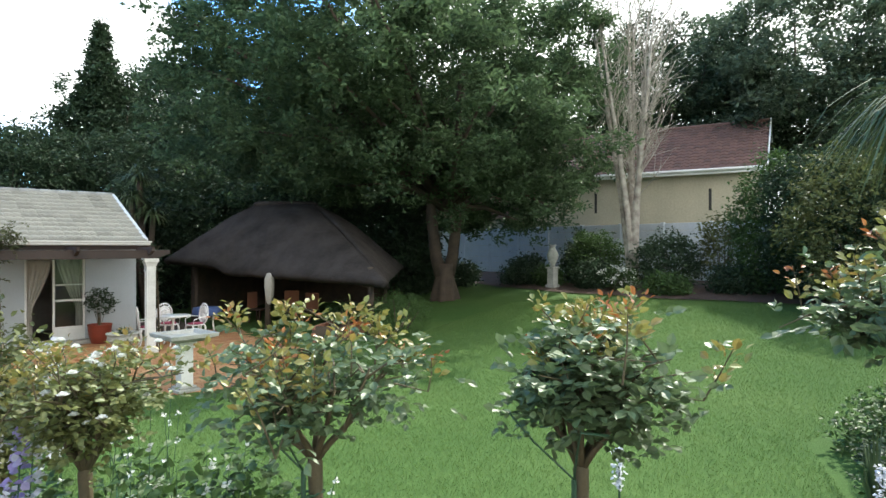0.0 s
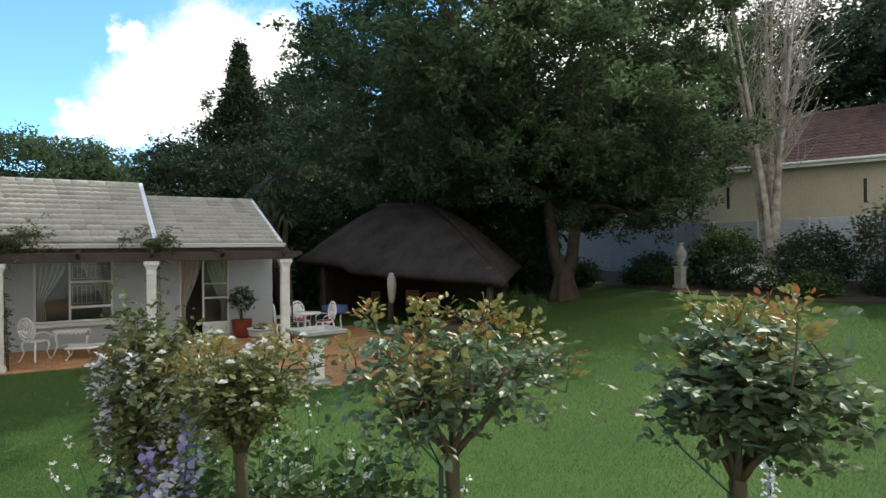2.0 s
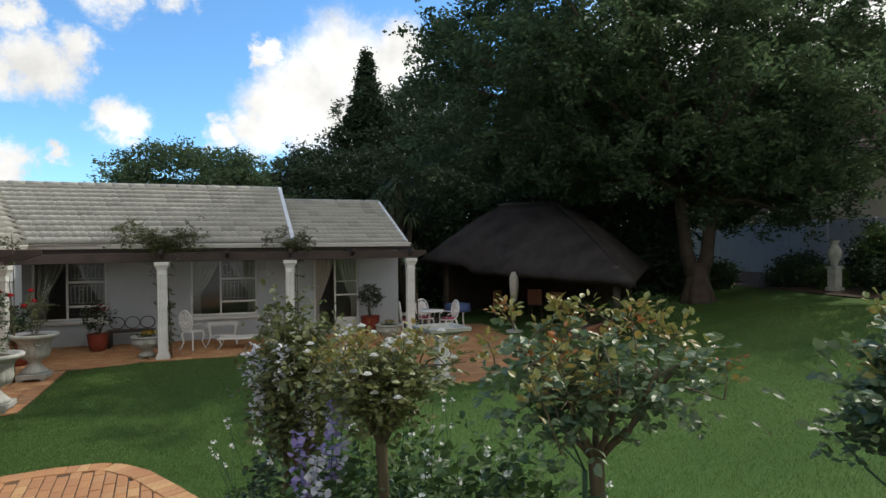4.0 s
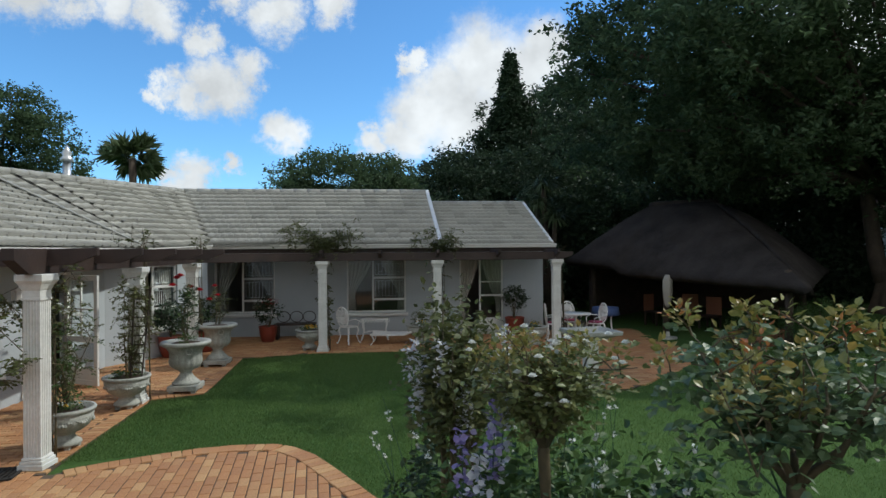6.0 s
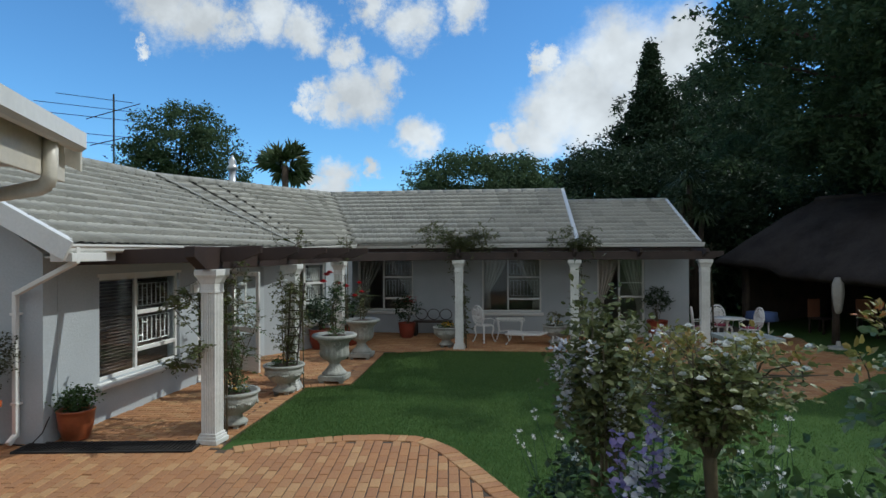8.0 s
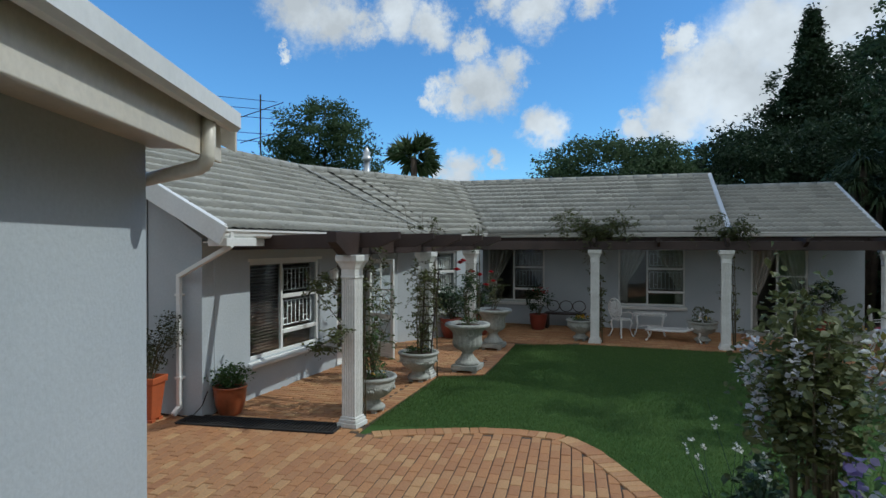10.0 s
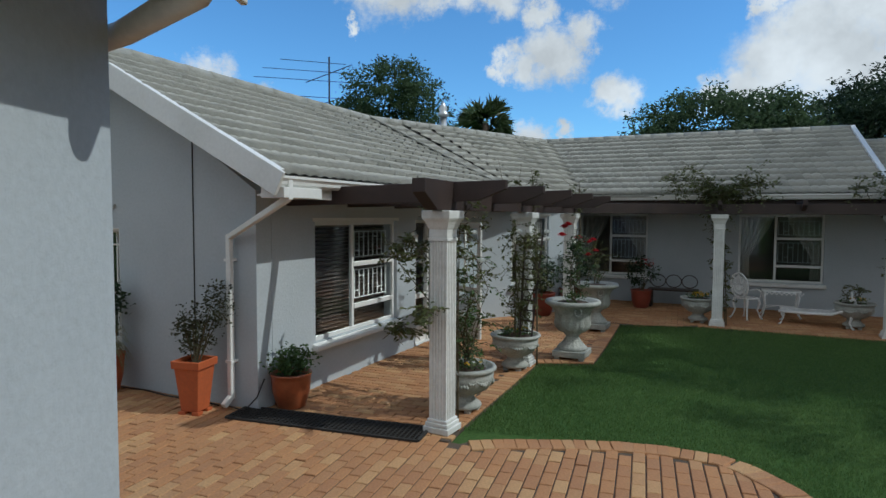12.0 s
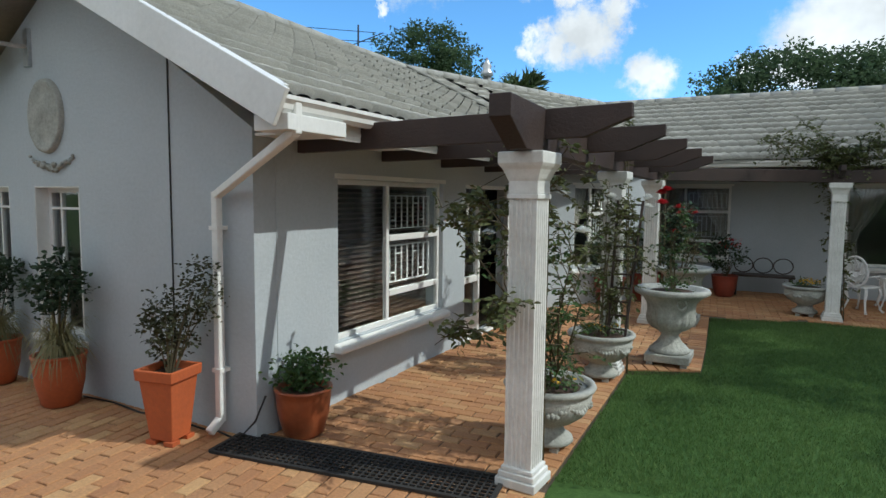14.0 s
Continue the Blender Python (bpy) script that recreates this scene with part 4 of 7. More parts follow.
# ---- wall ornaments ----
pl = thing("wall_plaque", (-7.12, GY - 0.002, 2.58), 0, "round cream stucco relief plaque on the gable", "plaque")
g = Geo()
n = 36
rim = [(0.0, -0.05), (0.10, -0.055), (0.20, -0.035), (0.27, -0.03), (0.30, -0.05), (0.33, -0.04), (0.34, 0.0)]
vs = [(r * 0.80 * math.cos(2 * math.pi * j / n), y - 0.006 * noise.noise((r * 14, j * 0.9, 2)), r * 1.02 * math.sin(2 * math.pi * j / n)) for r, y in rim for j in range(n)]
fs = [(i * n + j, (i + 1) * n + j, (i + 1) * n + (j + 1) % n, i * n + (j + 1) % n) for i in range(len(rim) - 1) for j in range(n)]
g.add(vs, fs)
part("relief", g, STONE, pl, smooth=True)
sw = thing("wall_garland", (-7.05, GY - 0.002, 2.16), 0, "cast garland ornament of flowers below the plaque", "ornament")
g = Geo()
for i in range(26):
    u = i / 25 * 2 - 1
    z = 0.10 * u * u - 0.06 + random.gauss(0, 0.012)
    r = 0.024 * (1.25 - 0.55 * abs(u))
    g.lathe([(r * 0.2, z - r), (r, z - r * 0.3), (r * 0.8, z + r * 0.6), (r * 0.1, z + r)], 7, (u * 0.34, -0.018 + random.gauss(0, 0.006)))
part("flowers", g, STONE, sw, smooth=True)
cab = thing("wall_cable", (0, 0, 0), 0, "thin grey cable running down the gable wall", "cable")
part("wire", Geo().tube([(-5.42, GY - 0.008, 3.1), (-5.42, GY - 0.008, 0.2)], 0.007, 6), DARKMETAL, cab)
dish = thing("satellite_dish", (-7.75, GY - 0.45, 3.35), 0, "grey satellite dish on a wall bracket under the eave", "satellite dish")
g = Geo()
for i in range(7):
    r = 0.33 * i / 6
    g.v += [(r * math.cos(2 * math.pi * j / 24) * 0.95, -0.10 + 0.9 * r * r, r * math.sin(2 * math.pi * j / 24)) for j in range(24)]
g.f += [(i * 24 + j, i * 24 + (j + 1) % 24, (i + 1) * 24 + (j + 1) % 24, (i + 1) * 24 + j) for i in range(6) for j in range(24)]
ob = part("reflector", g, STEEL, dish, smooth=True)
ob.rotation_euler = (0.35, 0, 0.7)
part("bracket", Geo().tube([(0, -0.05, 0), (0.12, 0.12, -0.05), (0.32, 0.2, -0.12), (0.38, 0.43, -0.12)], 0.02, 8).box(0.34, 0.41, -0.30, 0.42, 0.449, 0.05), STEEL, dish)
part("feed_arm", Geo().tube([(0, -0.1, -0.28), (0.12, -0.42, -0.12)], 0.012, 6).box(0.09, -0.47, -0.15, 0.15, -0.40, -0.08), STEEL, dish)

hose = thing("black_cable", (0, 0, 0), 0, "thin black cable lying against the wall by the pot", "cable")
part("wire", Geo().tube([(-4.95, -7.86, 0.012), (-4.75, -7.9, 0.012), (-4.60, -7.93, 0.02), (-4.49, -7.86, 0.16), (-4.46, -7.78, 0.34)], 0.008, 6), DARKMETAL, hose, smooth=True)

flex = thing("black_cable", (0, 0, 0), 0, "thin black cable lying along the foot of the gable", "cable")
part("wire", Geo().tube([(-5.0, -7.9, 0.012), (-5.35, -7.88, 0.012), (-5.8, -7.91, 0.012), (-6.2, -7.87, 0.012), (-6.6, -7.9, 0.012)], 0.008, 6), DARKMETAL, flex, smooth=True)

lamp = thing("wall_lantern", (WA, -4.5, 1.72), 90, "small white wall lantern beside the door", "lantern")
part("bracket", Geo().box(-0.03, -0.02, -0.08, 0.03, -0.001, 0.08), WHITE, lamp)
part("cage", Geo().lathe([(0.03, -0.12), (0.05, -0.10), (0.065, 0.06), (0.075, 0.07), (0.02, 0.12), (0.008, 0.14)], 6, (0, -0.10)), WHITE, lamp)


# ---- pots and urns ----
def sprays(paths, count, reach, per, low=0.0, high=1.0, up=0.25):
    """Side twigs along canes, each with leaves down both its sides: the twigs, the leaf places and the ways they point."""
    twigs, pts, ways = Geo(), [], []
    for i in range(count):
        path = random.choice(paths)
        f = random.uniform(low, high) * (len(path) - 1)
        j = min(len(path) - 2, int(f))
        o = Vector(path[j]).lerp(Vector(path[j + 1]), f - j)
        d = Vector((random.gauss(0, 1), random.gauss(0, 1), random.gauss(up, 0.6))).normalized()
        L = reach * random.uniform(0.45, 1.1)
        bend = Vector((0, 0, -0.25 * L))
        twigs.tube([o, o + d * L * 0.55, o + d * L + bend], [0.004, 0.003, 0.0012], 4)
        side = d.cross(Vector((0, 0, 1))).normalized()
        for k in range(per):
            u = (k + 1.0) / per
            p = o + d * L * u + bend * u * u
            pts.append(p + Vector((random.gauss(0, 0.012), random.gauss(0, 0.012), random.gauss(0, 0.012))))
            ways.append(d * 0.5 + side * (1 if k % 2 else -1) * random.uniform(0.5, 1.1) + Vector((0, 0, random.gauss(-0.15, 0.3))))
    return twigs, pts, ways


def shrub(name, parent, mat, n, centre, radii, leaf, clump=0.05, stems=7, base=0.0, label="", per=10, oval=True, lift=0.15):
    pts = clumped(max(1, n // per), per, centre, radii, clump, 0.25)
    me = (oval_mesh if oval else leaf_mesh)(name, pts, leaf, mat, lift=lift)
    part(name, me, mat, parent, label)
    for i in range(stems):
        q = ball_points(1, centre, [r * 0.75 for r in radii], 0.3)[0]
        g = Geo().tube([(q[0] * 0.1, q[1] * 0.1, base), (q[0] * 0.5, q[1] * 0.5, base + (q[2] - base) * 0.55), tuple(q)], [0.008, 0.006, 0.002], 5)
        part("stem", g, TWIG, parent)


def soil_disc(r, z, parent):
    part("soil", Geo().lathe([(r, z - 0.02), (r * 0.7, z + 0.008), (0.02, z + 0.015)], 18), SOIL, parent)


def square_planter(at, turn):
    t = thing("square_planter", at, turn, "tall square tapered terracotta planter with a leafy shrub", "planter")
    g = Geo()
    rings = [(0.10, 0.03), (0.145, 0.49), (0.165, 0.49), (0.17, 0.575), (0.145, 0.575), (0.138, 0.50)]
    for r, z in rings:
        g.v += [(-r, -r, z), (r, -r, z), (r, r, z), (-r, r, z)]
    g.f += [(4 * i + j, 4 * i + (j + 1) % 4, 4 * i + 4 + (j + 1) % 4, 4 * i + 4 + j) for i in range(5) for j in range(4)] + [(3, 2, 1, 0)]
    part("pot", g, TERRA, t, bevel=0.008)
    part("soil", Geo().box(-0.139, -0.139, 0.48, 0.139, 0.139, 0.52), SOIL, t)
    for x, y in ((-0.08, -0.08), (0.08, -0.08), (0.08, 0.08), (-0.08, 0.08)):
        part("foot", Geo().box(x - 0.04, y - 0.04, 0, x + 0.04, y + 0.04, 0.031), TERRA, t)
    shrub("leaves", t, LEAF_BRONZE, 1000, (-0.02, 0.05, 0.86), (0.19, 0.2, 0.30), 0.036, 0.04, 9, 0.5)
    shrub("leaves", t, LEAF_BRONZE, 560, (0.20, 0.12, 1.14), (0.18, 0.16, 0.26), 0.034, 0.04, 5, 0.5)
    return t


square_planter((-5.08, -8.15, 0), 12)


def round_pot(at, scale=1.0, label="", leafmat=LEAF_BUSH, n=320, spread=(0.22, 0.22, 0.13), leaf=0.045, mat=GLAZED, up=0.10, group="", height=0.46):
    t = thing("flower_pot", at, 0, label, "pot", group)
    h, s = height * scale, scale
    pot = part("pot", Geo().lathe([(0.155 * s, 0.0), (0.185 * s, 0.03 * s), (0.235 * s, h * 0.45), (0.252 * s, h * 0.8), (0.258 * s, h * 0.93), (0.268 * s, h * 0.95), (0.268 * s, h), (0.238 * s, h), (0.232 * s, h * 0.88)], 32), mat, t, smooth=True)
    soil_disc(0.235 * s, h * 0.9, pot)
    shrub("leaves", t, leafmat, n, (0, 0, h + up), spread, leaf, 0.05, 8, h * 0.9)
    return t


round_pot((-4.28, -7.56, 0), 0.84, "round glazed terracotta pot with a small rose bush", n=800, up=0.12)


def fountain_grass(name, parent, mat, n, at, length, droop=1.0, width=0.012, rise_=0.7, seg=6, spread=1.0):
    """Arching strap leaves from one crown."""
    V, F = [], []
    for i in range(n):
        a = random.uniform(0, 2 * math.pi)
        L = length * random.uniform(0.65, 1.1)
        out = random.uniform(0.35, 1.0) * spread
        up = rise_ * random.uniform(0.6, 1.25)
        side = Vector((-math.sin(a), math.cos(a), 0))
        k = len(V)
        for j in range(seg + 1):
            t = j / seg
            r = out * L * t
            z = up * L * t - droop * L * t * t * random.uniform(0.95, 1.05)
            w = width * (1 - t) ** 0.7 * (0.5 + min(0.5, t * 3)) + 0.0006
            p = Vector(at) + Vector((math.cos(a) * r, math.sin(a) * r, z))
            V += [tuple(p - side * w), tuple(p + side * w)]
        F += [(k + 2 * j, k + 2 * j + 1, k + 2 * j + 3, k + 2 * j + 2) for j in range(seg)]
    g = Geo()
    g.v, g.f = V, F
    return part(name, g, mat, parent)


for x, y, s in ((-6.60, -8.10, 0.82), (-7.75, -8.05, 0.80)):
    t = round_pot((x, y, 0), s, "large terracotta pot with striped arching grass and a dark shrub", LEAF_DARK, 1000, (0.24, 0.2, 0.26), 0.05, TERRA, 0.60, "pots along the gable", 0.56)
    fountain_grass("grass_leaves", t, LEAF_STRAW, 440, (0, 0, 0.52 * s), 0.52, 1.4, 0.008, 1.6, 9, 0.72)


def bowl_urn(at, label, plant):
    """A wide garlanded stone bowl on a foot."""
    t = thing("stone_urn", at, 0, label, "urn")
    for a in (0.6, 2.2, 3.8, 5.4):
        part("foot_block", Geo().box(0.13 * math.cos(a) - 0.03, 0.13 * math.sin(a) - 0.03, 0, 0.13 * math.cos(a) + 0.03, 0.13 * math.sin(a) + 0.03, 0.05), STONE, t)
    bowl = part("bowl", Geo().lathe([(r, 0.05 + (z - 0.05) * 0.82) for r, z in [(0.17, 0.05), (0.185, 0.07), (0.18, 0.10), (0.13, 0.14), (0.105, 0.19), (0.12, 0.225), (0.19, 0.26), (0.265, 0.33), (0.305, 0.42), (0.315, 0.50), (0.30, 0.525), (0.335, 0.55), (0.345, 0.575), (0.335, 0.60), (0.295, 0.60), (0.285, 0.56)]], 40,
                               ripple=lambda i, j: 0.02 * math.cos(j * math.pi / 2.0) if i in (3, 4) else 0.0), STONE, t, smooth=True)
    g = Geo()
    for k in range(8):
        for i in range(9):
            u = i / 8 * 2 - 1
            a = 2 * math.pi * (k + 0.5 + u * 0.5) / 8
            z = 0.34 + 0.06 * u * u + random.gauss(0, 0.006)
            rr = 0.300
            r = 0.02 * (1.2 - 0.5 * abs(u)) + random.uniform(0, 0.004)
            g.lathe([(r * 0.3, z - r), (r, z), (r * 0.3, z + r)], 6, (rr * math.cos(a), rr * math.sin(a)))
    part("garland", g, STONE, bowl, "raised fruit garland", smooth=True)
    soil_disc(0.285, 0.47, bowl)
    plant(t)
    return t


def campana(at, label, plant):
    """A tall lidless campana urn with ribbed belly, ring handles and a square plinth."""
    t = thing("stone_urn", at, 0, label, "urn", "tall campana urns")
    for x, y in ((-0.18, -0.18), (0.18, -0.18), (0.18, 0.18), (-0.18, 0.18)):
        part("foot_block", Geo().box(x - 0.035, y - 0.035, 0, x + 0.035, y + 0.035, 0.045), STONE, t)
    part("plinth", Geo().box(-0.24, -0.24, 0.045, 0.24, 0.24, 0.135), STONE, t, bevel=0.012)
    body = part("body", Geo().lathe([(0.215, 0.135), (0.225, 0.16), (0.19, 0.19), (0.13, 0.25), (0.095, 0.32), (0.095, 0.345), (0.12, 0.36), (0.12, 0.375), (0.19, 0.41), (0.24, 0.46), (0.257, 0.52), (0.25, 0.58), (0.252, 0.64), (0.27, 0.70), (0.31, 0.755), (0.36, 0.79), (0.40, 0.81), (0.41, 0.84), (0.395, 0.867), (0.33, 0.865), (0.30, 0.83)], 48,
                               ripple=lambda i, j: {2: 0.05, 3: 0.07, 8: 0.06, 9: 0.06, 10: 0.06, 11: 0.055, 12: 0.04, 16: 0.012, 17: 0.012}.get(i, 0.0) * math.cos(j * math.pi / 1.5)), STONE, t, smooth=True)
    for a in (-1.1, 2.04):
        cx, cy = 0.315 * math.cos(a), 0.315 * math.sin(a)
        sx, sy = -math.sin(a), math.cos(a)
        ring = [(cx + 0.05 * math.cos(q) * sx, cy + 0.05 * math.cos(q) * sy, 0.72 + 0.055 * math.sin(q)) for q in [2 * math.pi * k / 14 for k in range(15)]]
        part("ring_handle", Geo().tube(ring, 0.014, 8), STONE, body, smooth=True)
    soil_disc(0.30, 0.83, body)
    plant(t)
    return t


def rose_in_pot(z, height, n, spread, mats=(LEAF_ROSE,), blooms=0, bloom=PETAL, canes=6, leaf=0.05, shape=1.0, loose=0.11):
    def grow(t):
        tips, paths = [], []
        for i in range(canes):
            a = random.uniform(0, 6.28)
            r = spread * random.uniform(0.4, 1.0)
            p0, p1 = Vector((0.05 * math.cos(a), 0.05 * math.sin(a), z)), Vector((r * math.cos(a), r * math.sin(a), z + height * random.uniform(0.75, 1.0)))
            mid = p0.lerp(p1, 0.5) + Vector((random.gauss(0, loose * 0.8), random.gauss(0, loose * 0.8), 0.08))
            path = [p0, p0.lerp(mid, 0.5) + Vector((random.gauss(0, 0.03), random.gauss(0, 0.03), 0)), mid, mid.lerp(p1, 0.5) + Vector((random.gauss(0, 0.05), random.gauss(0, 0.05), 0)), p1]
            cane = part("cane", Geo().tube(path, [0.008, 0.007, 0.005, 0.003, 0.0015], 6), TWIG, t)
            tips.append(p1)
            paths.append(path)
        for m in mats:
            twigs, pts, ways = sprays(paths, max(6, n // (9 * len(mats))), loose * 1.9, 11, 0.2 * shape)
            part("stems", twigs, TWIG, t)
            part("leaves", oval_mesh("leaves", pts, leaf, m, 0.5, 0.0, np.array([tuple(x) for x in ways]) * 1.6, 0.4), m, t)
        for i in range(blooms):
            p = tips[i % len(tips)] + Vector((random.gauss(0, 0.10), random.gauss(0, 0.10), random.gauss(0.0, 0.10)))
            rose_bloom(p, 0.062 if bloom is REDPETAL else 0.05, bloom, cane)
    return grow


def rose_bloom(p, r, mat, parent):
    g = Geo()
    for ring, (k, op, h) in enumerate(((3, 0.35, 1.0), (5, 0.75, 0.8), (6, 1.15, 0.45))):
        for i in range(k):
            a = 2 * math.pi * (i + 0.4 * ring) / k
            c, s = math.cos(a), math.sin(a)
            o = Vector((c, s, 0)) * r * op
            w = Vector((-s, c, 0)) * r * 0.62
            b = Vector(p)
            g.add([b, b + o * 0.8 + w + Vector((0, 0, r * h * 0.7)), b + o * 1.05 + Vector((0, 0, r * h)), b + o * 0.8 - w + Vector((0, 0, r * h * 0.7))], [(0, 1, 2, 3)])
    part("flower", g, mat, parent, smooth=True)


def two(*fs):
    def go(t):
        for f in fs:
            f(t)
    return go


def low_flowers(z, mat, n=60, r=0.22):
    def grow(t):
        shrub("low_leaves", t, LEAF_BUSH, 260, (0, 0, z + 0.05), (r, r, 0.07), 0.035, 0.04, 0, z)
        if n:
            part("blossoms", oval_mesh("blossoms", ball_points(n, (0.04, -0.05, z + 0.10), (r * 0.8, r * 0.8, 0.05)), 0.028, mat, 0.9), mat, t)
    return grow


def trellis(z):
    def grow(t):
        g = Geo()
        tr = None
        for x in (0.09, 0.25):
            rail = Geo().beam((x, -0.10, z - 0.06), (x + 0.08 + (x - 0.17) * 0.5, -0.02, z + 1.38), 0.02, 0.02)
            if tr is None:
                tr = part("trellis", rail, BEAM, t, "dark wooden ladder trellis")
            else:
                part("rail", rail, BEAM, tr)
        for i in range(10):
            u = (i + 0.7) / 10
            w, c = 0.08 * (1 + 0.5 * u), 0.17 + 0.08 * u
            part("rung", Geo().beam((c - w, -0.112 + 0.08 * u, z + 1.38 * u), (c + w, -0.112 + 0.08 * u, z + 1.38 * u), 0.016, 0.016), BEAM, tr)
    return grow


bowl_urn((-2.53, -6.83, 0), "garlanded stone bowl urn with a climbing rose", two(low_flowers(0.47, YELLOWPETAL, 10), rose_in_pot(0.47, 1.45, 1200, 0.46, (LEAF_OLIVE, LEAF_BUSH), 5, PETAL, 6, 0.048, 0.6, 0.16)))
bowl_urn((-2.60, -4.93, 0), "garlanded stone bowl urn with trellis and climber", two(low_flowers(0.47, YELLOWPETAL, 14), trellis(0.47), rose_in_pot(0.47, 1.6, 1300, 0.36, (LEAF_OLIVE,), 5, PETAL, 6, 0.048, 0.6, 0.13)))
campana((-2.06, -3.90, 0), "tall grey stone campana urn with a red rose", two(low_flowers(0.86, YELLOWPETAL, 0), rose_in_pot(0.86, 1.0, 700, 0.26, (LEAF_DARK, LEAF_BUSH), 5, REDPETAL, 6, 0.048)))
campana((-2.20, -1.50, 0), "tall grey stone campana urn with sparse rose", rose_in_pot(0.86, 0.75, 260, 0.2, (LEAF_OLIVE,), 3, REDPETAL, 4, 0.045))
bowl_urn((-0.52, 0.25, 0), "garlanded stone bowl urn with orange-yellow flowers", low_flowers(0.47, YELLOWPETAL, 90))
bowl_urn((2.18, 0.85, 0), "garlanded stone bowl urn with yellow-green plant", two(low_flowers(0.47, YELLOWPETAL, 30), rose_in_pot(0.47, 0.4, 150, 0.25, (LEAF_OLIVE,), 0)))
bowl_urn((4.98, 0.1, 0), "garlanded stone bowl urn with yellow flowers", low_flowers(0.47, YELLOWPETAL, 50))
round_pot((-3.05, 0.35, 0), 1.15, "red terracotta pot with a dark leafy shrub", LEAF_DARK, 700, (0.38, 0.34, 0.38), 0.07, REDPOT, 0.42, "red pots in the corner")
round_pot((-3.55, -0.35, 0), 1.05, "red terracotta pot with a dark leafy shrub", LEAF_DARK, 600, (0.34, 0.34, 0.36), 0.07, REDPOT, 0.40, "red pots in the corner")
t = round_pot((-1.80, 1.75, 0), 0.9, "red terracotta pot with geranium", LEAF_DARK, 600, (0.36, 0.32, 0.34), 0.06, REDPOT, 0.42)
part("blossoms", oval_mesh("blossoms", ball_points(60, (0.1, -0.1, 1.05), (0.25, 0.2, 0.12)), 0.035, REDPETAL, 0.9), REDPETAL, t)
round_pot((4.95, 2.25, 0), 1.05, "red terracotta pot with a clipped round shrub", LEAF_DARK, 800, (0.33, 0.33, 0.33), 0.06, REDPOT, 0.55)

mat_ = thing("door_mat", (0, 0, 0), 0, "long black rubber grid mat on the bricks", "mat")
g = Geo()
MO, MD = Vector((-4.66, -7.98, 0.012)), Vector((2.06, 0.30, 0)).normalized()
MS = Vector((-MD.y, MD.x, 0))
LM, WM = 2.10, 0.37
for i in range(43):
    p = MO + MD * (LM * i / 42) - MS * WM / 2
    g.beam(p, p + MS * WM, 0.010, 0.018)
for j in range(9):
    p = MO + MS * (WM * (j / 8 - 0.5))
    g.beam(p, p + MD * LM, 0.010, 0.016)
part("grid", g, MAT, mat_)
g = Geo()
for s in (-1, 1):
    p = MO + MS * (s * WM / 2)
    g.beam(p, p + MD * LM, 0.03, 0.02)
for u in (0, LM):
    p = MO + MD * u - MS * WM / 2
    g.beam(p, p + MS * WM, 0.03, 0.02)
part("rim", g, MAT, mat_)


# ---- veranda furniture ----
def curl_leg(g, x, y, h, dx, dy):
    g.tube([(x, y, h), (x + dx * 0.02, y + dy * 0.02, h * 0.8), (x - dx * 0.01, y - dy * 0.01, h * 0.45), (x + dx * 0.03, y + dy * 0.03, h * 0.12), (x + dx * 0.06, y + dy * 0.06, 0.01)], [0.024, 0.026, 0.018, 0.016, 0.024], 7)


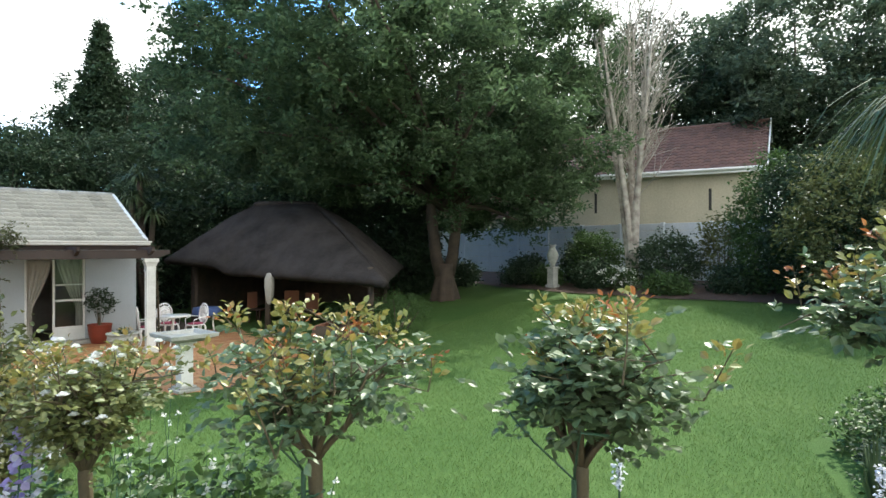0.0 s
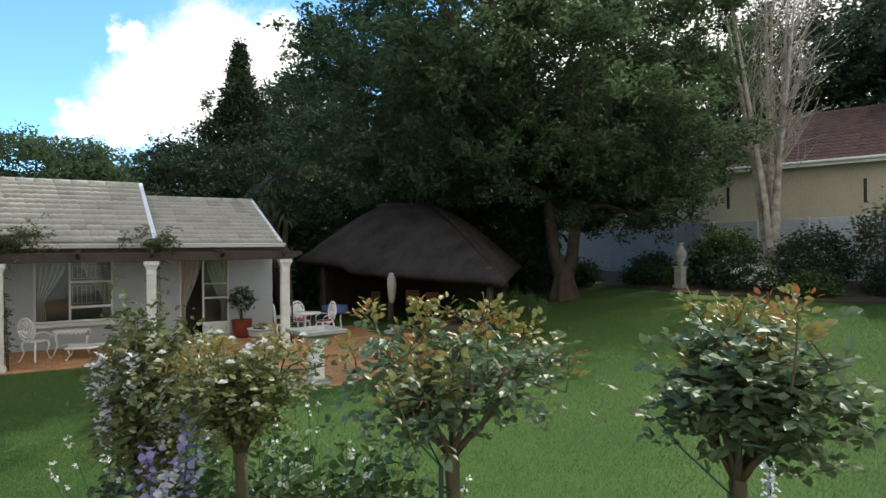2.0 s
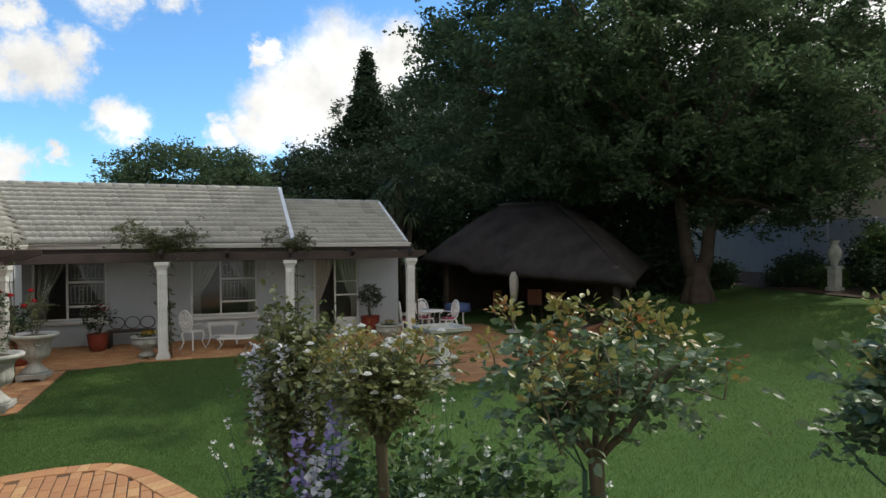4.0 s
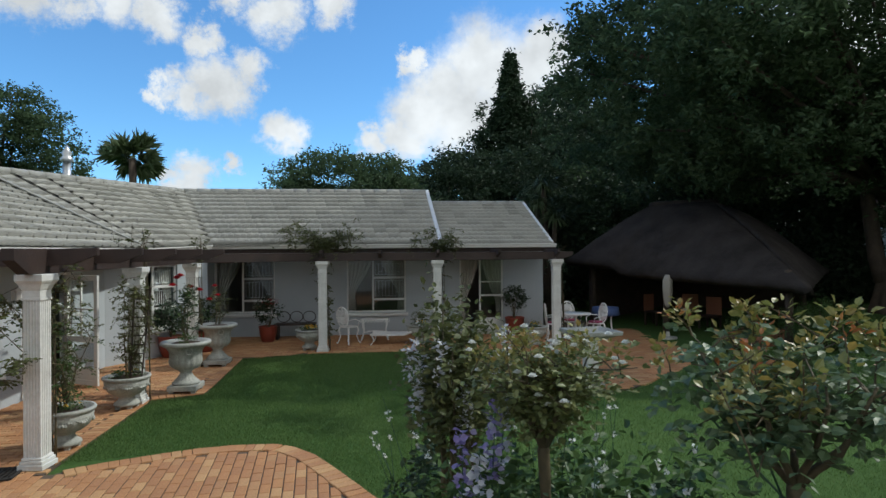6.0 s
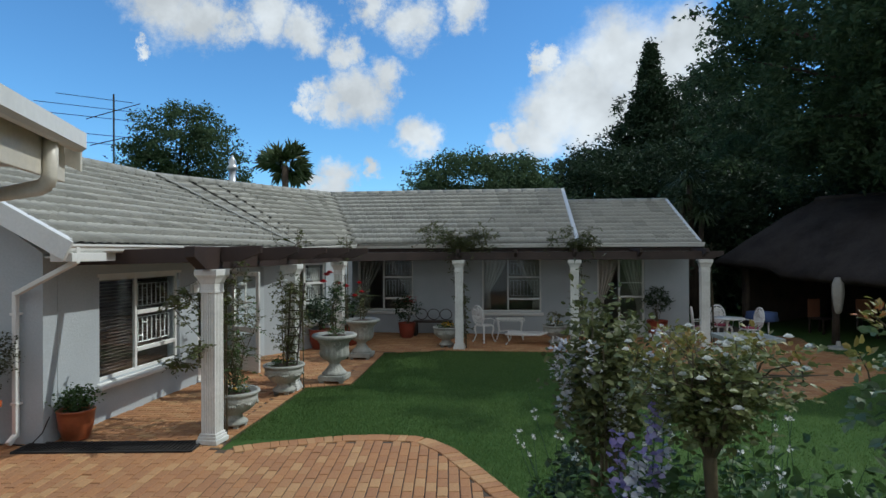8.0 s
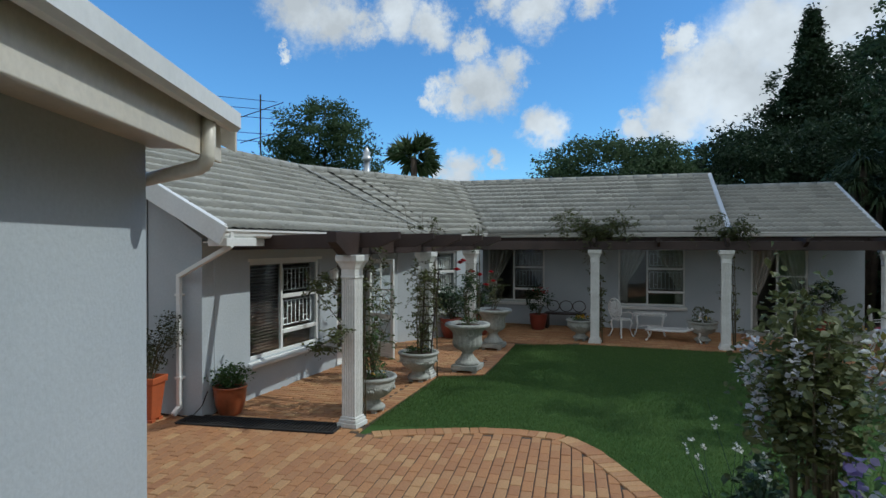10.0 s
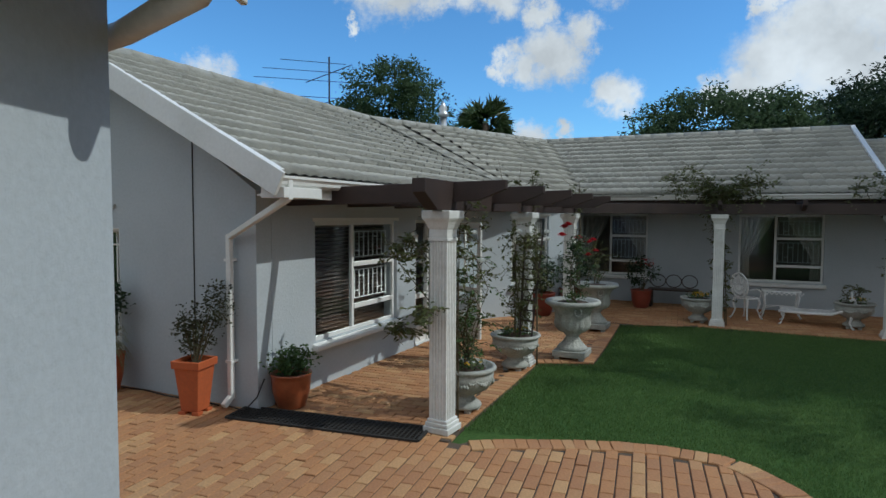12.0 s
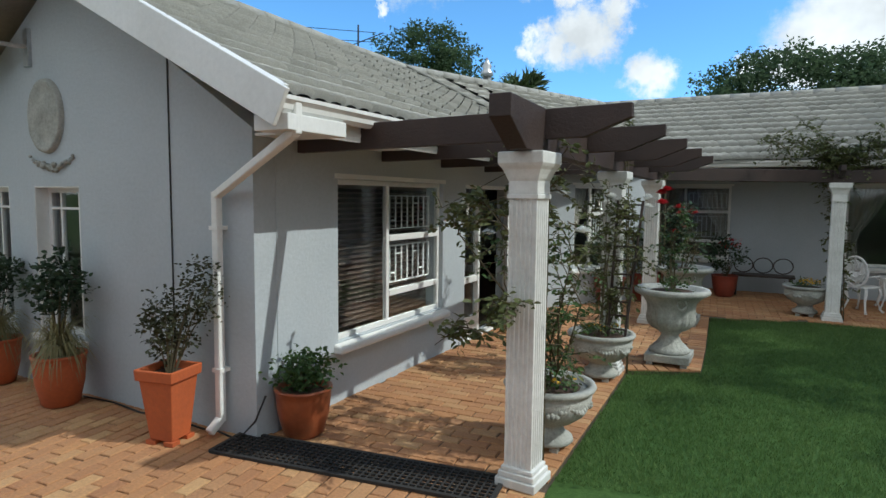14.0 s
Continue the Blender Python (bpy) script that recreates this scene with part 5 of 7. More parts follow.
def ornate_chair(at, turn):
    t = thing("garden_chair", at, turn, "white cast-iron garden chair with scrolled oval back", "chair", "white garden furniture")
    part("seat", Geo().lathe([(0.20, 0.42), (0.225, 0.425), (0.23, 0.44), (0.21, 0.452), (0.05, 0.445)], 24), IRONWHITE, t, smooth=True)
    for x, y in ((-0.16, -0.15), (0.16, -0.15), (-0.15, 0.16), (0.15, 0.16)):
        g = Geo()
        curl_leg(g, x, y, 0.43, 1 if x > 0 else -1, 1 if y > 0 else -1)
        part("leg", g, IRONWHITE, t, smooth=True)
    g = Geo()
    oval = [(0.20 * math.cos(q), 0.20 + 0.05 * (0.5 + 0.5 * math.sin(q)), 0.70 + 0.25 * math.sin(q)) for q in [2 * math.pi * k / 24 for k in range(25)]]
    g.tube(oval, 0.022, 6)
    for k in range(8):
        a = 2 * math.pi * k / 8
        g.tube([(0.0, 0.225, 0.70), (0.10 * math.cos(a + 0.4), 0.225 + 0.02 * math.sin(a), 0.70 + 0.13 * math.sin(a + 0.4)), (0.19 * math.cos(a), 0.225 + 0.025 * math.sin(a), 0.70 + 0.24 * math.sin(a))], 0.017, 5)
    ring = [(0.08 * math.cos(q), 0.225, 0.70 + 0.10 * math.sin(q)) for q in [2 * math.pi * k / 14 for k in range(15)]]
    g.tube(ring, 0.017, 5)
    ring = [(0.14 * math.cos(q), 0.225, 0.70 + 0.17 * math.sin(q)) for q in [2 * math.pi * k / 18 for k in range(19)]]
    g.tube(ring, 0.016, 5)
    back = part("backrest", g, IRONWHITE, t, smooth=True)
    p = Geo()
    rim = [2 * math.pi * k / 24 for k in range(24)]
    p.add([(0.16 * math.cos(q), 0.222 + w + 0.02 * math.sin(q), 0.70 + 0.20 * math.sin(q)) for w in (-0.006, 0.006) for q in rim], [tuple(range(24)), tuple(range(47, 23, -1))] + [(k, (k + 1) % 24, 24 + (k + 1) % 24, 24 + k) for k in range(24)])
    part("panel", p, IRONWHITE, back)
    for s in (-1, 1):
        part("armrest", Geo().tube([(s * 0.19, 0.20, 0.62), (s * 0.25, 0.02, 0.64), (s * 0.22, -0.15, 0.58), (s * 0.19, -0.16, 0.44)], 0.012, 6), IRONWHITE, t, smooth=True)
    return t


ch = ornate_chair((0.36, 1.15, 0), 140)


def side_table(at, turn):
    t = thing("garden_table", at, turn, "small white cast-iron table with scalloped rim", "table", "white garden furniture")
    part("tabletop", Geo().box(-0.36, -0.22, 0.54, 0.36, 0.22, 0.565), IRONWHITE, t, bevel=0.01)
    g = Geo()
    for i in range(9):
        x = -0.36 + 0.09 * i
        for y in (-0.222, 0.222):
            g.tube([(x - 0.04, y, 0.54), (x, y, 0.485), (x + 0.04, y, 0.54)], 0.014, 5)
    part("rim", g, IRONWHITE, t)
    for x, y in ((-0.3, -0.17), (0.3, -0.17), (-0.3, 0.17), (0.3, 0.17)):
        g = Geo()
        curl_leg(g, x, y, 0.54, 1 if x > 0 else -1, 1 if y > 0 else -1)
        part("leg", g, IRONWHITE, t, smooth=True)
    g = Geo().tube([(-0.3, -0.17, 0.2), (0, 0, 0.24), (0.3, 0.17, 0.2)], 0.01, 6).tube([(0.3, -0.17, 0.2), (0, 0, 0.24), (-0.3, 0.17, 0.2)], 0.01, 6)
    part("stretcher", g, IRONWHITE, t)
    return t


side_table((1.02, 1.75, 0), 0)


def chaise(at, turn):
    t = thing("chaise_longue", at, turn, "low white wrought-iron chaise longue with raised scrolled end", "lounger", "white garden furniture")
    for i in range(15):
        x = -0.62 + i * 0.08
        z = 0.26 + max(0, (x - 0.15)) ** 2 * 1.1
        part("slat", Geo().beam((x, -0.24, z), (x, 0.24, z), 0.072, 0.022), IRONWHITE, t)
    g = Geo()
    for y in (-0.25, 0.25):
        g.tube([(-0.68, y, 0.26), (-0.2, y, 0.25), (0.2, y, 0.26), (0.45, y, 0.37), (0.58, y, 0.50), (0.55, y, 0.58), (0.48, y, 0.54)], 0.027, 7)
    part("frame", g, IRONWHITE, t, smooth=True)
    for x, y in ((-0.6, -0.22), (0.5, -0.22), (-0.6, 0.22), (0.5, 0.22)):
        g = Geo()
        curl_leg(g, x, y, 0.27, 1 if x > 0 else -1, 1 if y > 0 else -1)
        part("leg", g, IRONWHITE, t, smooth=True)
    g = Geo()
    ring = [(0.52, 0.20 * math.cos(q), 0.56 + 0.12 * math.sin(q)) for q in [math.pi * k / 12 for k in range(13)]]
    g.tube(ring, 0.014, 6)
    part("backrest", g, IRONWHITE, t, smooth=True)


chaise((1.62, 0.95, 0), -6)

bench = thing("garden_bench", (-1.15, 2.2, 0), 0, "brown wooden garden bench with scrolled back against the wall", "bench")
part("seat", Geo().box(-0.55, -0.2, 0.38, 0.55, 0.2, 0.42), BLIND, bench, bevel=0.01)
for x in (-0.48, 0.48):
    part("leg", Geo().box(x - 0.03, -0.18, 0, x + 0.03, 0.18, 0.38), BLIND, bench)
g = Geo()
for s in (-0.35, 0, 0.35):
    g.tube([(s + 0.17 * math.cos(q), 0.19, 0.58 + 0.15 * math.sin(q)) for q in [2 * math.pi * k / 16 for k in range(17)]], 0.012, 5)
part("backrest", g, BLIND, bench, "brown scrolled back")

# bistro set under the end of the veranda
bt = thing("bistro_table", (6.25, 0.75, 0), 0, "round white cast-iron bistro table", "table", "bistro set")
part("tabletop", Geo().lathe([(0.36, 0.70), (0.40, 0.71), (0.40, 0.73), (0.05, 0.735)], 28), IRONWHITE, bt, smooth=True)
part("pedestal", Geo().lathe([(0.04, 0.08), (0.03, 0.2), (0.05, 0.3), (0.025, 0.4), (0.03, 0.6), (0.1, 0.70)], 14), IRONWHITE, bt, smooth=True)
for k in range(3):
    a = 2 * math.pi * k / 3
    part("leg", Geo().tube([(0.03 * math.cos(a), 0.03 * math.sin(a), 0.2), (0.2 * math.cos(a), 0.2 * math.sin(a), 0.12), (0.3 * math.cos(a), 0.3 * math.sin(a), 0.012)], 0.014, 6), IRONWHITE, bt)
for x, y, a in ((6.85, 0.95, -80), (6.35, 1.45, 10), (5.75, 1.0, 80)):
    c = copy_thing(ch, pose(x, y, 0, 0, 0, a))
    tagged(c, "white cast-iron bistro chair with pierced round back", "chair", "bistro set")
    cu = thing("seat_cushion", (x, y, 0.452), a, "dusky pink seat cushion on a bistro chair", "cushion", "bistro set")
    part("pad", Geo().lathe([(0.17, 0.0), (0.19, 0.015), (0.185, 0.035), (0.05, 0.042)], 20), CUSHION, cu, smooth=True)

# bird bath
bb = thing("bird_bath", (4.92, -4.30, 0), 8, "square white-grey stone bird bath on a moulded pedestal", "bird bath")
part("base", Geo().box(-0.19, -0.19, 0, 0.19, 0.19, 0.05).box(-0.15, -0.15, 0.05, 0.15, 0.15, 0.09), STONE, bb, bevel=0.01)
part("pedestal", Geo().box(-0.105, -0.105, 0.09, 0.105, 0.105, 0.80).box(-0.13, -0.13, 0.72, 0.13, 0.13, 0.75).box(-0.15, -0.15, 0.80, 0.15, 0.15, 0.84), PILLAR, bb, bevel=0.012)
g = Geo()
rings = [(0.22, 0.84), (0.36, 0.91), (0.40, 0.91), (0.41, 0.98), (0.34, 0.98), (0.30, 0.92), (0.02, 0.91)]
for r, z in rings:
    g.v += [(-r, -r, z), (r, -r, z), (r, r, z), (-r, r, z)]
g.f += [(4 * i + j, 4 * i + (j + 1) % 4, 4 * i + 4 + (j + 1) % 4, 4 * i + 4 + j) for i in range(6) for j in range(4)] + [(3, 2, 1, 0), (24, 25, 26, 27)]
part("basin", g, STONE, bb, bevel=0.008)


# ---- roses and flower bed ----
def standard_rose(at, fork, boughs, spread, n, seed, label, new_tips=14, red_tips=8, tall=0.34, leaf=0.052, stake=True, mat=LEAF_ROSE, blooms=0, tallness=1.0):
    """A rose grafted on a tall stem: stem, boughs, shoots with leaflets, and coppery young tips."""
    random.seed(seed)
    t = thing("standard_rose", at, 0, label, "rose bush", "standard roses in the bed")
    part("stem", Geo().tube([(0.02, 0.01, 0), (0.0, 0.02, fork * 0.4), (0.015, 0.0, fork * 0.75), (0, 0, fork), (0.0, 0.0, fork + 0.03)], [0.026, 0.024, 0.023, 0.03, 0.022], 9), TWIG, t, smooth=True)
    old, young, red, dirs = [], [], [], []
    sh = Geo()
    tips = []
    for i in range(boughs):
        a = 2 * math.pi * (i + random.uniform(-0.25, 0.25)) / boughs
        r = spread * random.uniform(0.45, 0.95)
        end = Vector((r * math.cos(a), r * math.sin(a), fork + random.uniform(0.20, 0.42) * tallness))
        mid = Vector((end.x * 0.55, end.y * 0.55, fork + 0.10 + random.uniform(0, 0.06)))
        g = Geo().tube([(0, 0, fork), mid * 0.5 + Vector((0, 0, fork * 0.5 + 0.01)), mid, end], [0.016, 0.013, 0.011, 0.005], 6)
        for k in range(6):
            u = random.uniform(0.35, 1.0)
            p = mid.lerp(end, u)
            q = p + Vector((random.gauss(0, 0.12), random.gauss(0, 0.12), random.uniform(-0.10, 0.22)))
            q.z = min(q.z, fork + 0.47 * tallness)
            sh.tube([p, p.lerp(q, 0.5) + Vector((0, 0, 0.03)), q], [0.005, 0.004, 0.002], 5)
            tips.append((p, q))
        part("bough", g, TWIG, t, smooth=True)
    part("shoots", sh, TWIG, t)
    # leaves: five leaflets on a stalk
    per = max(1, n // (len(tips) * 5))
    for p, q in tips:
        for k in range(per):
            o = p.lerp(q, random.uniform(0.0, 1.1)) + Vector((random.gauss(0, 0.05), random.gauss(0, 0.05), random.gauss(-0.01, 0.05)))
            d = Vector((random.gauss(0, 1), random.gauss(0, 1), random.gauss(-0.1, 0.4))).normalized()
            s = d.cross(Vector((0, 0, 1))).normalized()
            for u, v in ((0.03, 0.9), (0.03, -0.9), (0.065, 0.9), (0.065, -0.9), (0.09, 0)):
                old.append(o + d * u)
                dirs.append(d * 0.9 + s * v)
    part("leaves", oval_mesh("leaves", old, leaf, mat, 0.66, 0.1, np.array([tuple(x) for x in dirs]) * 1.6, 0.45), mat, t)
    for i in range(blooms):
        p, q = random.choice(tips)
        rose_bloom(q + Vector((random.gauss(0, 0.06), random.gauss(0, 0.06), random.uniform(0.02, 0.12))), 0.019, PETAL, t)
    # upright young shoots
    gs = Geo()
    yd, rd = [], []
    for i in range(new_tips + red_tips):
        p, q = random.choice(tips)
        top = q + Vector((random.gauss(0, 0.07), random.gauss(0, 0.07), random.uniform(0.10, tall)))
        top.z = min(max(top.z, fork + 0.40 * tallness), max(fork + 0.58 * tallness, q.z + 0.06))
        gs.tube([q, q.lerp(top, 0.5) + Vector((0.01, 0, 0)), top], [0.004, 0.003, 0.002], 5)
        for k in range(26):
            u = random.uniform(0.3, 1.0)
            o = q.lerp(top, u)
            d = Vector((random.gauss(0, 1), random.gauss(0, 1), random.uniform(0.0, 0.9))).normalized()
            o = o + d * random.uniform(0.005, 0.06)
            if i < red_tips and u > 0.74:
                red.append(o)
                rd.append(d)
            else:
                young.append(o)
                yd.append(d)
    part("young_canes", gs, TWIG, t)
    part("young_leaves", oval_mesh("young_leaves", young, leaf * 0.85, LEAF_ROSE_NEW, 0.6, 0.2, np.array([tuple(x) for x in yd]) * 1.3, 0.5), LEAF_ROSE_NEW, t, "yellow-bronze young leaves")
    if red:
        part("red_shoots", oval_mesh("red_shoots", red, leaf * 0.7, LEAF_ROSE_RED, 0.5, 0.4, np.array([tuple(x) for x in rd]) * 1.2, 0.5), LEAF_ROSE_RED, t, "coppery red shoot tips")
    if stake:
        sk = part("stake", Geo().tube([(-0.06, 0.0, 0), (-0.055, -0.01, fork - 0.02)], 0.010, 7), STAKE, t, "green plastic-coated stake")
        part("tie", Geo().tube([(-0.06, 0.0, fork - 0.12), (-0.02, -0.03, fork - 0.12), (0.03, -0.02, fork - 0.115), (0.02, 0.03, fork - 0.12), (-0.06, 0.02, fork - 0.12)], 0.005, 5), STAKE, sk)
        w = Geo()
        for s in (-1, 1):
            w.tube([(-0.055, -0.01, fork - 0.02), (-0.16, s * 0.10, fork + 0.12), (-0.22, s * 0.16, fork + 0.22), (-0.12, s * 0.2, fork + 0.2)], 0.004, 5)
        part("support_wires", w, STAKE, sk)
    return t


standard_rose((2.77, -12.65, 0), 1.58, 7, 0.40, 2000, 3, "standard rose with glossy grey-green leaves and coppery shoot tips", 22, 9, 0.22, 0.043)
standard_rose((3.48, -13.38, 0), 1.58, 8, 0.27, 2900, 5, "dense standard rose with dark glossy leaves and red shoot tips", 9, 9, 0.26, 0.046, tallness=1.08)
standard_rose((4.46, -14.26, 0), 1.93, 8, 0.38, 3000, 8, "standard rose with pale glossy leaves and orange shoot tips", 14, 8, 0.20, 0.046)
standard_rose((2.15, -11.75, 0), 1.43, 10, 0.23, 3800, 13, "bushy rose with yellow-green leaves and white flowers", 24, 3, 0.14, 0.034, False, LEAF_YELLOW, 42)
random.seed(21)
rb = thing("climbing_shrub", (1.86, -10.72, 0), 0, "tall leafy shrub hung with pale hanging flower spikes", "shrub")
g = Geo()
pts = []
for i in range(16):
    a = random.uniform(0, 6.28)
    r = random.uniform(0.06, 0.24)
    top = Vector((r * math.cos(a), r * math.sin(a), random.uniform(1.6, 2.02)))
    part("stem", Geo().tube([(0.06 * math.cos(a), 0.06 * math.sin(a), 0), (0.10 * math.cos(a), 0.10 * math.sin(a), 0.9), top], [0.018, 0.013, 0.004], 6), TWIG, rb, smooth=True)
    for k in range(190):
        u = random.uniform(0.68, 1.02)
        pts.append(Vector((0.10 * math.cos(a), 0.10 * math.sin(a), 0.9)).lerp(top, u * 1.9 - 0.9 if u > 0.48 else 0) + Vector((random.gauss(0, 0.10), random.gauss(0, 0.10), random.gauss(0, 0.09))))
part("leaves", oval_mesh("leaves", pts, 0.05, LEAF_OLIVE), LEAF_OLIVE, rb)
for i in range(8):
    g2 = []
    a = random.uniform(2.6, 6.6)
    r = random.uniform(0.18, 0.32)
    z = random.uniform(1.5, 1.92)
    for k in range(95):
        g2.append((r * math.cos(a) + random.gauss(0, 0.024), r * math.sin(a) + random.gauss(0, 0.024), z - random.uniform(0, 0.28)))
    part("flower_spike", oval_mesh("flower_spike", g2, 0.030, PALEMIX, 0.8), PALEMIX, rb, "pale bluish-white hanging flower spike")


def delphinium(x, y, h, mats, n=5):
    t = thing("delphinium", (x, y, 0), 0, "tall delphinium with pale and violet flower spikes", "flower", "delphiniums in the bed")
    g = Geo()
    for i in range(n):
        a = random.uniform(0, 6.28)
        r = random.uniform(0.03, 0.16)
        top = Vector((r * math.cos(a) * 1.5, r * math.sin(a) * 1.5, h * random.uniform(0.85, 1.05)))
        foot = Vector((r * 0.4 * math.cos(a), r * 0.4 * math.sin(a), 0))
        g.tube([foot, foot.lerp(top, 0.6), top], [0.007, 0.006, 0.002], 5)
        m = mats[i % len(mats)]
        p = [foot.lerp(top, random.uniform(0.78, 1.0)) + Vector((random.gauss(0, 0.022), random.gauss(0, 0.022), 0)) for k in range(60)]
        part("flower_spike", oval_mesh("flower_spike", p, 0.036, m, 0.85), m, t)
    part("stems", g, STAKE, t)
    pts = clumped(40, 10, (0, 0, h * 0.45), (0.22, 0.22, h * 0.35), 0.05, 0.2)
    part("leaves", leaf_mesh("leaves", pts, 0.085, LEAF_BUSH, 0.35), LEAF_BUSH, t)


delphinium(1.80, -11.78, 1.60, (PALEMIX, LILAC, PALEMIX, LILAC), 4)
delphinium(2.12, -12.25, 1.2, (LILAC, PALEMIX), 2)
delphinium(3.95, -13.2, 1.05, (LILAC,), 2)


GAURA_FLOWER = oval_mesh("flower", [(random.gauss(0, 0.007), random.gauss(0, 0.007), random.gauss(0, 0.007)) for j in range(5)], 0.022, PETAL, 0.7)


def gaura(x, y, h):
    """Thin wands with small white butterfly flowers."""
    t = thing("gaura", (x, y, 0), 0, "airy gaura with thin wands and small white flowers", "flower", "white gaura in the bed")
    g, pet, lv = Geo(), [], []
    for i in range(7):
        a = random.uniform(0, 6.28)
        r = random.uniform(0.08, 0.38)
        top = Vector((r * math.cos(a), r * math.sin(a), h * random.uniform(0.65, 1.0)))
        mid = top * 0.5 + Vector((random.gauss(0, 0.03), random.gauss(0, 0.03), 0.1))
        g.tube([(0.02 * math.cos(a), 0.02 * math.sin(a), 0), mid, top], [0.004, 0.003, 0.0015], 4)
        for k in range(random.randint(1, 2)):
            c = mid.lerp(top, random.uniform(0.65, 1.0))
            pet.append(c)
        lv += [Vector((0, 0, 0)).lerp(mid, random.uniform(0.2, 1.0)) + Vector((random.gauss(0, 0.03), random.gauss(0, 0.03), 0)) for k in range(22)]
    part("wands", g, STAKE, t)
    for c in pet:
        ob = part("flower", GAURA_FLOWER, PETAL, t)
        ob.matrix_basis = Matrix.Translation(c) @ Euler((random.uniform(-0.8, 0.8), random.uniform(-0.8, 0.8), random.uniform(0, 6.28))).to_matrix().to_4x4()
    part("leaves", leaf_mesh("leaves", lv, 0.07, LEAF_BUSH, 0.18, 0.6), LEAF_BUSH, t)


random.seed(4)
for x, y, h in ((2.15, -12.35, 1.75), (2.45, -12.1, 1.6), (2.6, -11.9, 1.7), (2.9, -12.1, 1.35), (2.35, -11.5, 1.75), (2.6, -11.3, 1.65), (3.05, -12.6, 1.3), (3.3, -12.7, 1.2), (2.05, -10.3, 1.5), (1.62, -10.4, 1.45), (2.35, -10.9, 1.7), (3.7, -12.9, 1.15), (1.55, -9.8, 1.2), (4.6, -13.3, 1.1), (2.0, -12.9, 1.7), (3.1, -13.15, 1.3)):
    gaura(x, y, h)


def perennial(x, y, h, r, mat, n=500, leaf=0.055, label="leafy green perennial clump in the bed"):
    t = thing("perennial", (x, y, 0), 0, label, "plant", "leafy clumps in the bed")
    pts = clumped(n // 10, 10, (0, 0, h * 0.55), (r, r, h * 0.5), 0.05, 0.35)
    part("leaves", oval_mesh("leaves", pts, leaf, mat), mat, t)
    g = Geo()
    for i in range(8):
        q = ball_points(1, (0, 0, h * 0.6), (r * 0.8, r * 0.8, h * 0.35))[0]
        g.tube([(q[0] * 0.2, q[1] * 0.2, 0), tuple(q)], [0.006, 0.003], 5)
    part("stems", g, STAKE, t)


for x, y, h, r, m in ((1.98, -11.62, 1.38, 0.26, LEAF_BUSH), (2.35, -11.6, 1.36, 0.28, LEAF_BUSH), (2.2, -12.5, 1.58, 0.30, LEAF_BUSH), (2.45, -12.2, 1.48, 0.36, LEAF_BUSH), (2.72, -11.8, 1.44, 0.40, LEAF_BUSH), (2.95, -11.7, 1.2, 0.34, LEAF_DARK), (2.0, -11.9, 1.2, 0.34, LEAF_DARK), (2.15, -11.55, 1.1, 0.30, LEAF_BUSH), (1.85, -11.5, 1.0, 0.3, LEAF_BUSH), (2.45, -11.1, 1.2, 0.36, LEAF_BUSH), (1.75, -11.2, 1.1, 0.30, LEAF_BUSH), (2.1, -10.2, 0.95, 0.36, LEAF_BUSH), (1.7, -10.2, 0.95, 0.28, LEAF_DARK), (1.85, -9.6, 0.7, 0.28, LEAF_BUSH), (3.1, -12.3, 0.85, 0.32, LEAF_BUSH), (3.0, -12.95, 1.1, 0.28, LEAF_DARK), (2.55, -13.0, 1.15, 0.26, LEAF_BUSH), (3.9, -13.6, 1.0, 0.3, LEAF_BUSH), (9.6, -12.9, 0.6, 0.5, LEAF_BUSH), (10.4, -12.9, 0.75, 0.5, LEAF_BUSH), (9.0, -13.3, 0.5, 0.45, LEAF_DARK), (8.2, -13.5, 0.5, 0.4, LEAF_BUSH)):
    perennial(x, y, h, r, m, int(900 * r / 0.3), 0.06)
iris = thing("iris_clump", (7.9, -13.25, 0), 0, "clump of upright sword-shaped iris leaves", "plant")
fountain_grass("sword_leaves", iris, LEAF_BLADE, 40, (0, 0, 0), 0.95, 0.25, 0.016, 1.05, 5, 0.25)
for x, y, h in ((5.25, -12.4, 1.02), (6.6, -13.6, 0.9)):
    t = thing("lavender_spike", (x, y, 0), 0, "single grey-lilac flower spike", "flower")
    part("stem", Geo().tube([(0, 0, 0), (0.01, 0, h * 0.7), (0.0, 0.0, h)], [0.008, 0.007, 0.004], 6), STAKE, t)
    part("flower_spike", oval_mesh("flower_spike", [(random.gauss(0, 0.018), random.gauss(0, 0.018), random.uniform(h * 0.72, h)) for k in range(120)], 0.03, PALEMIX, 0.7), PALEMIX, t)


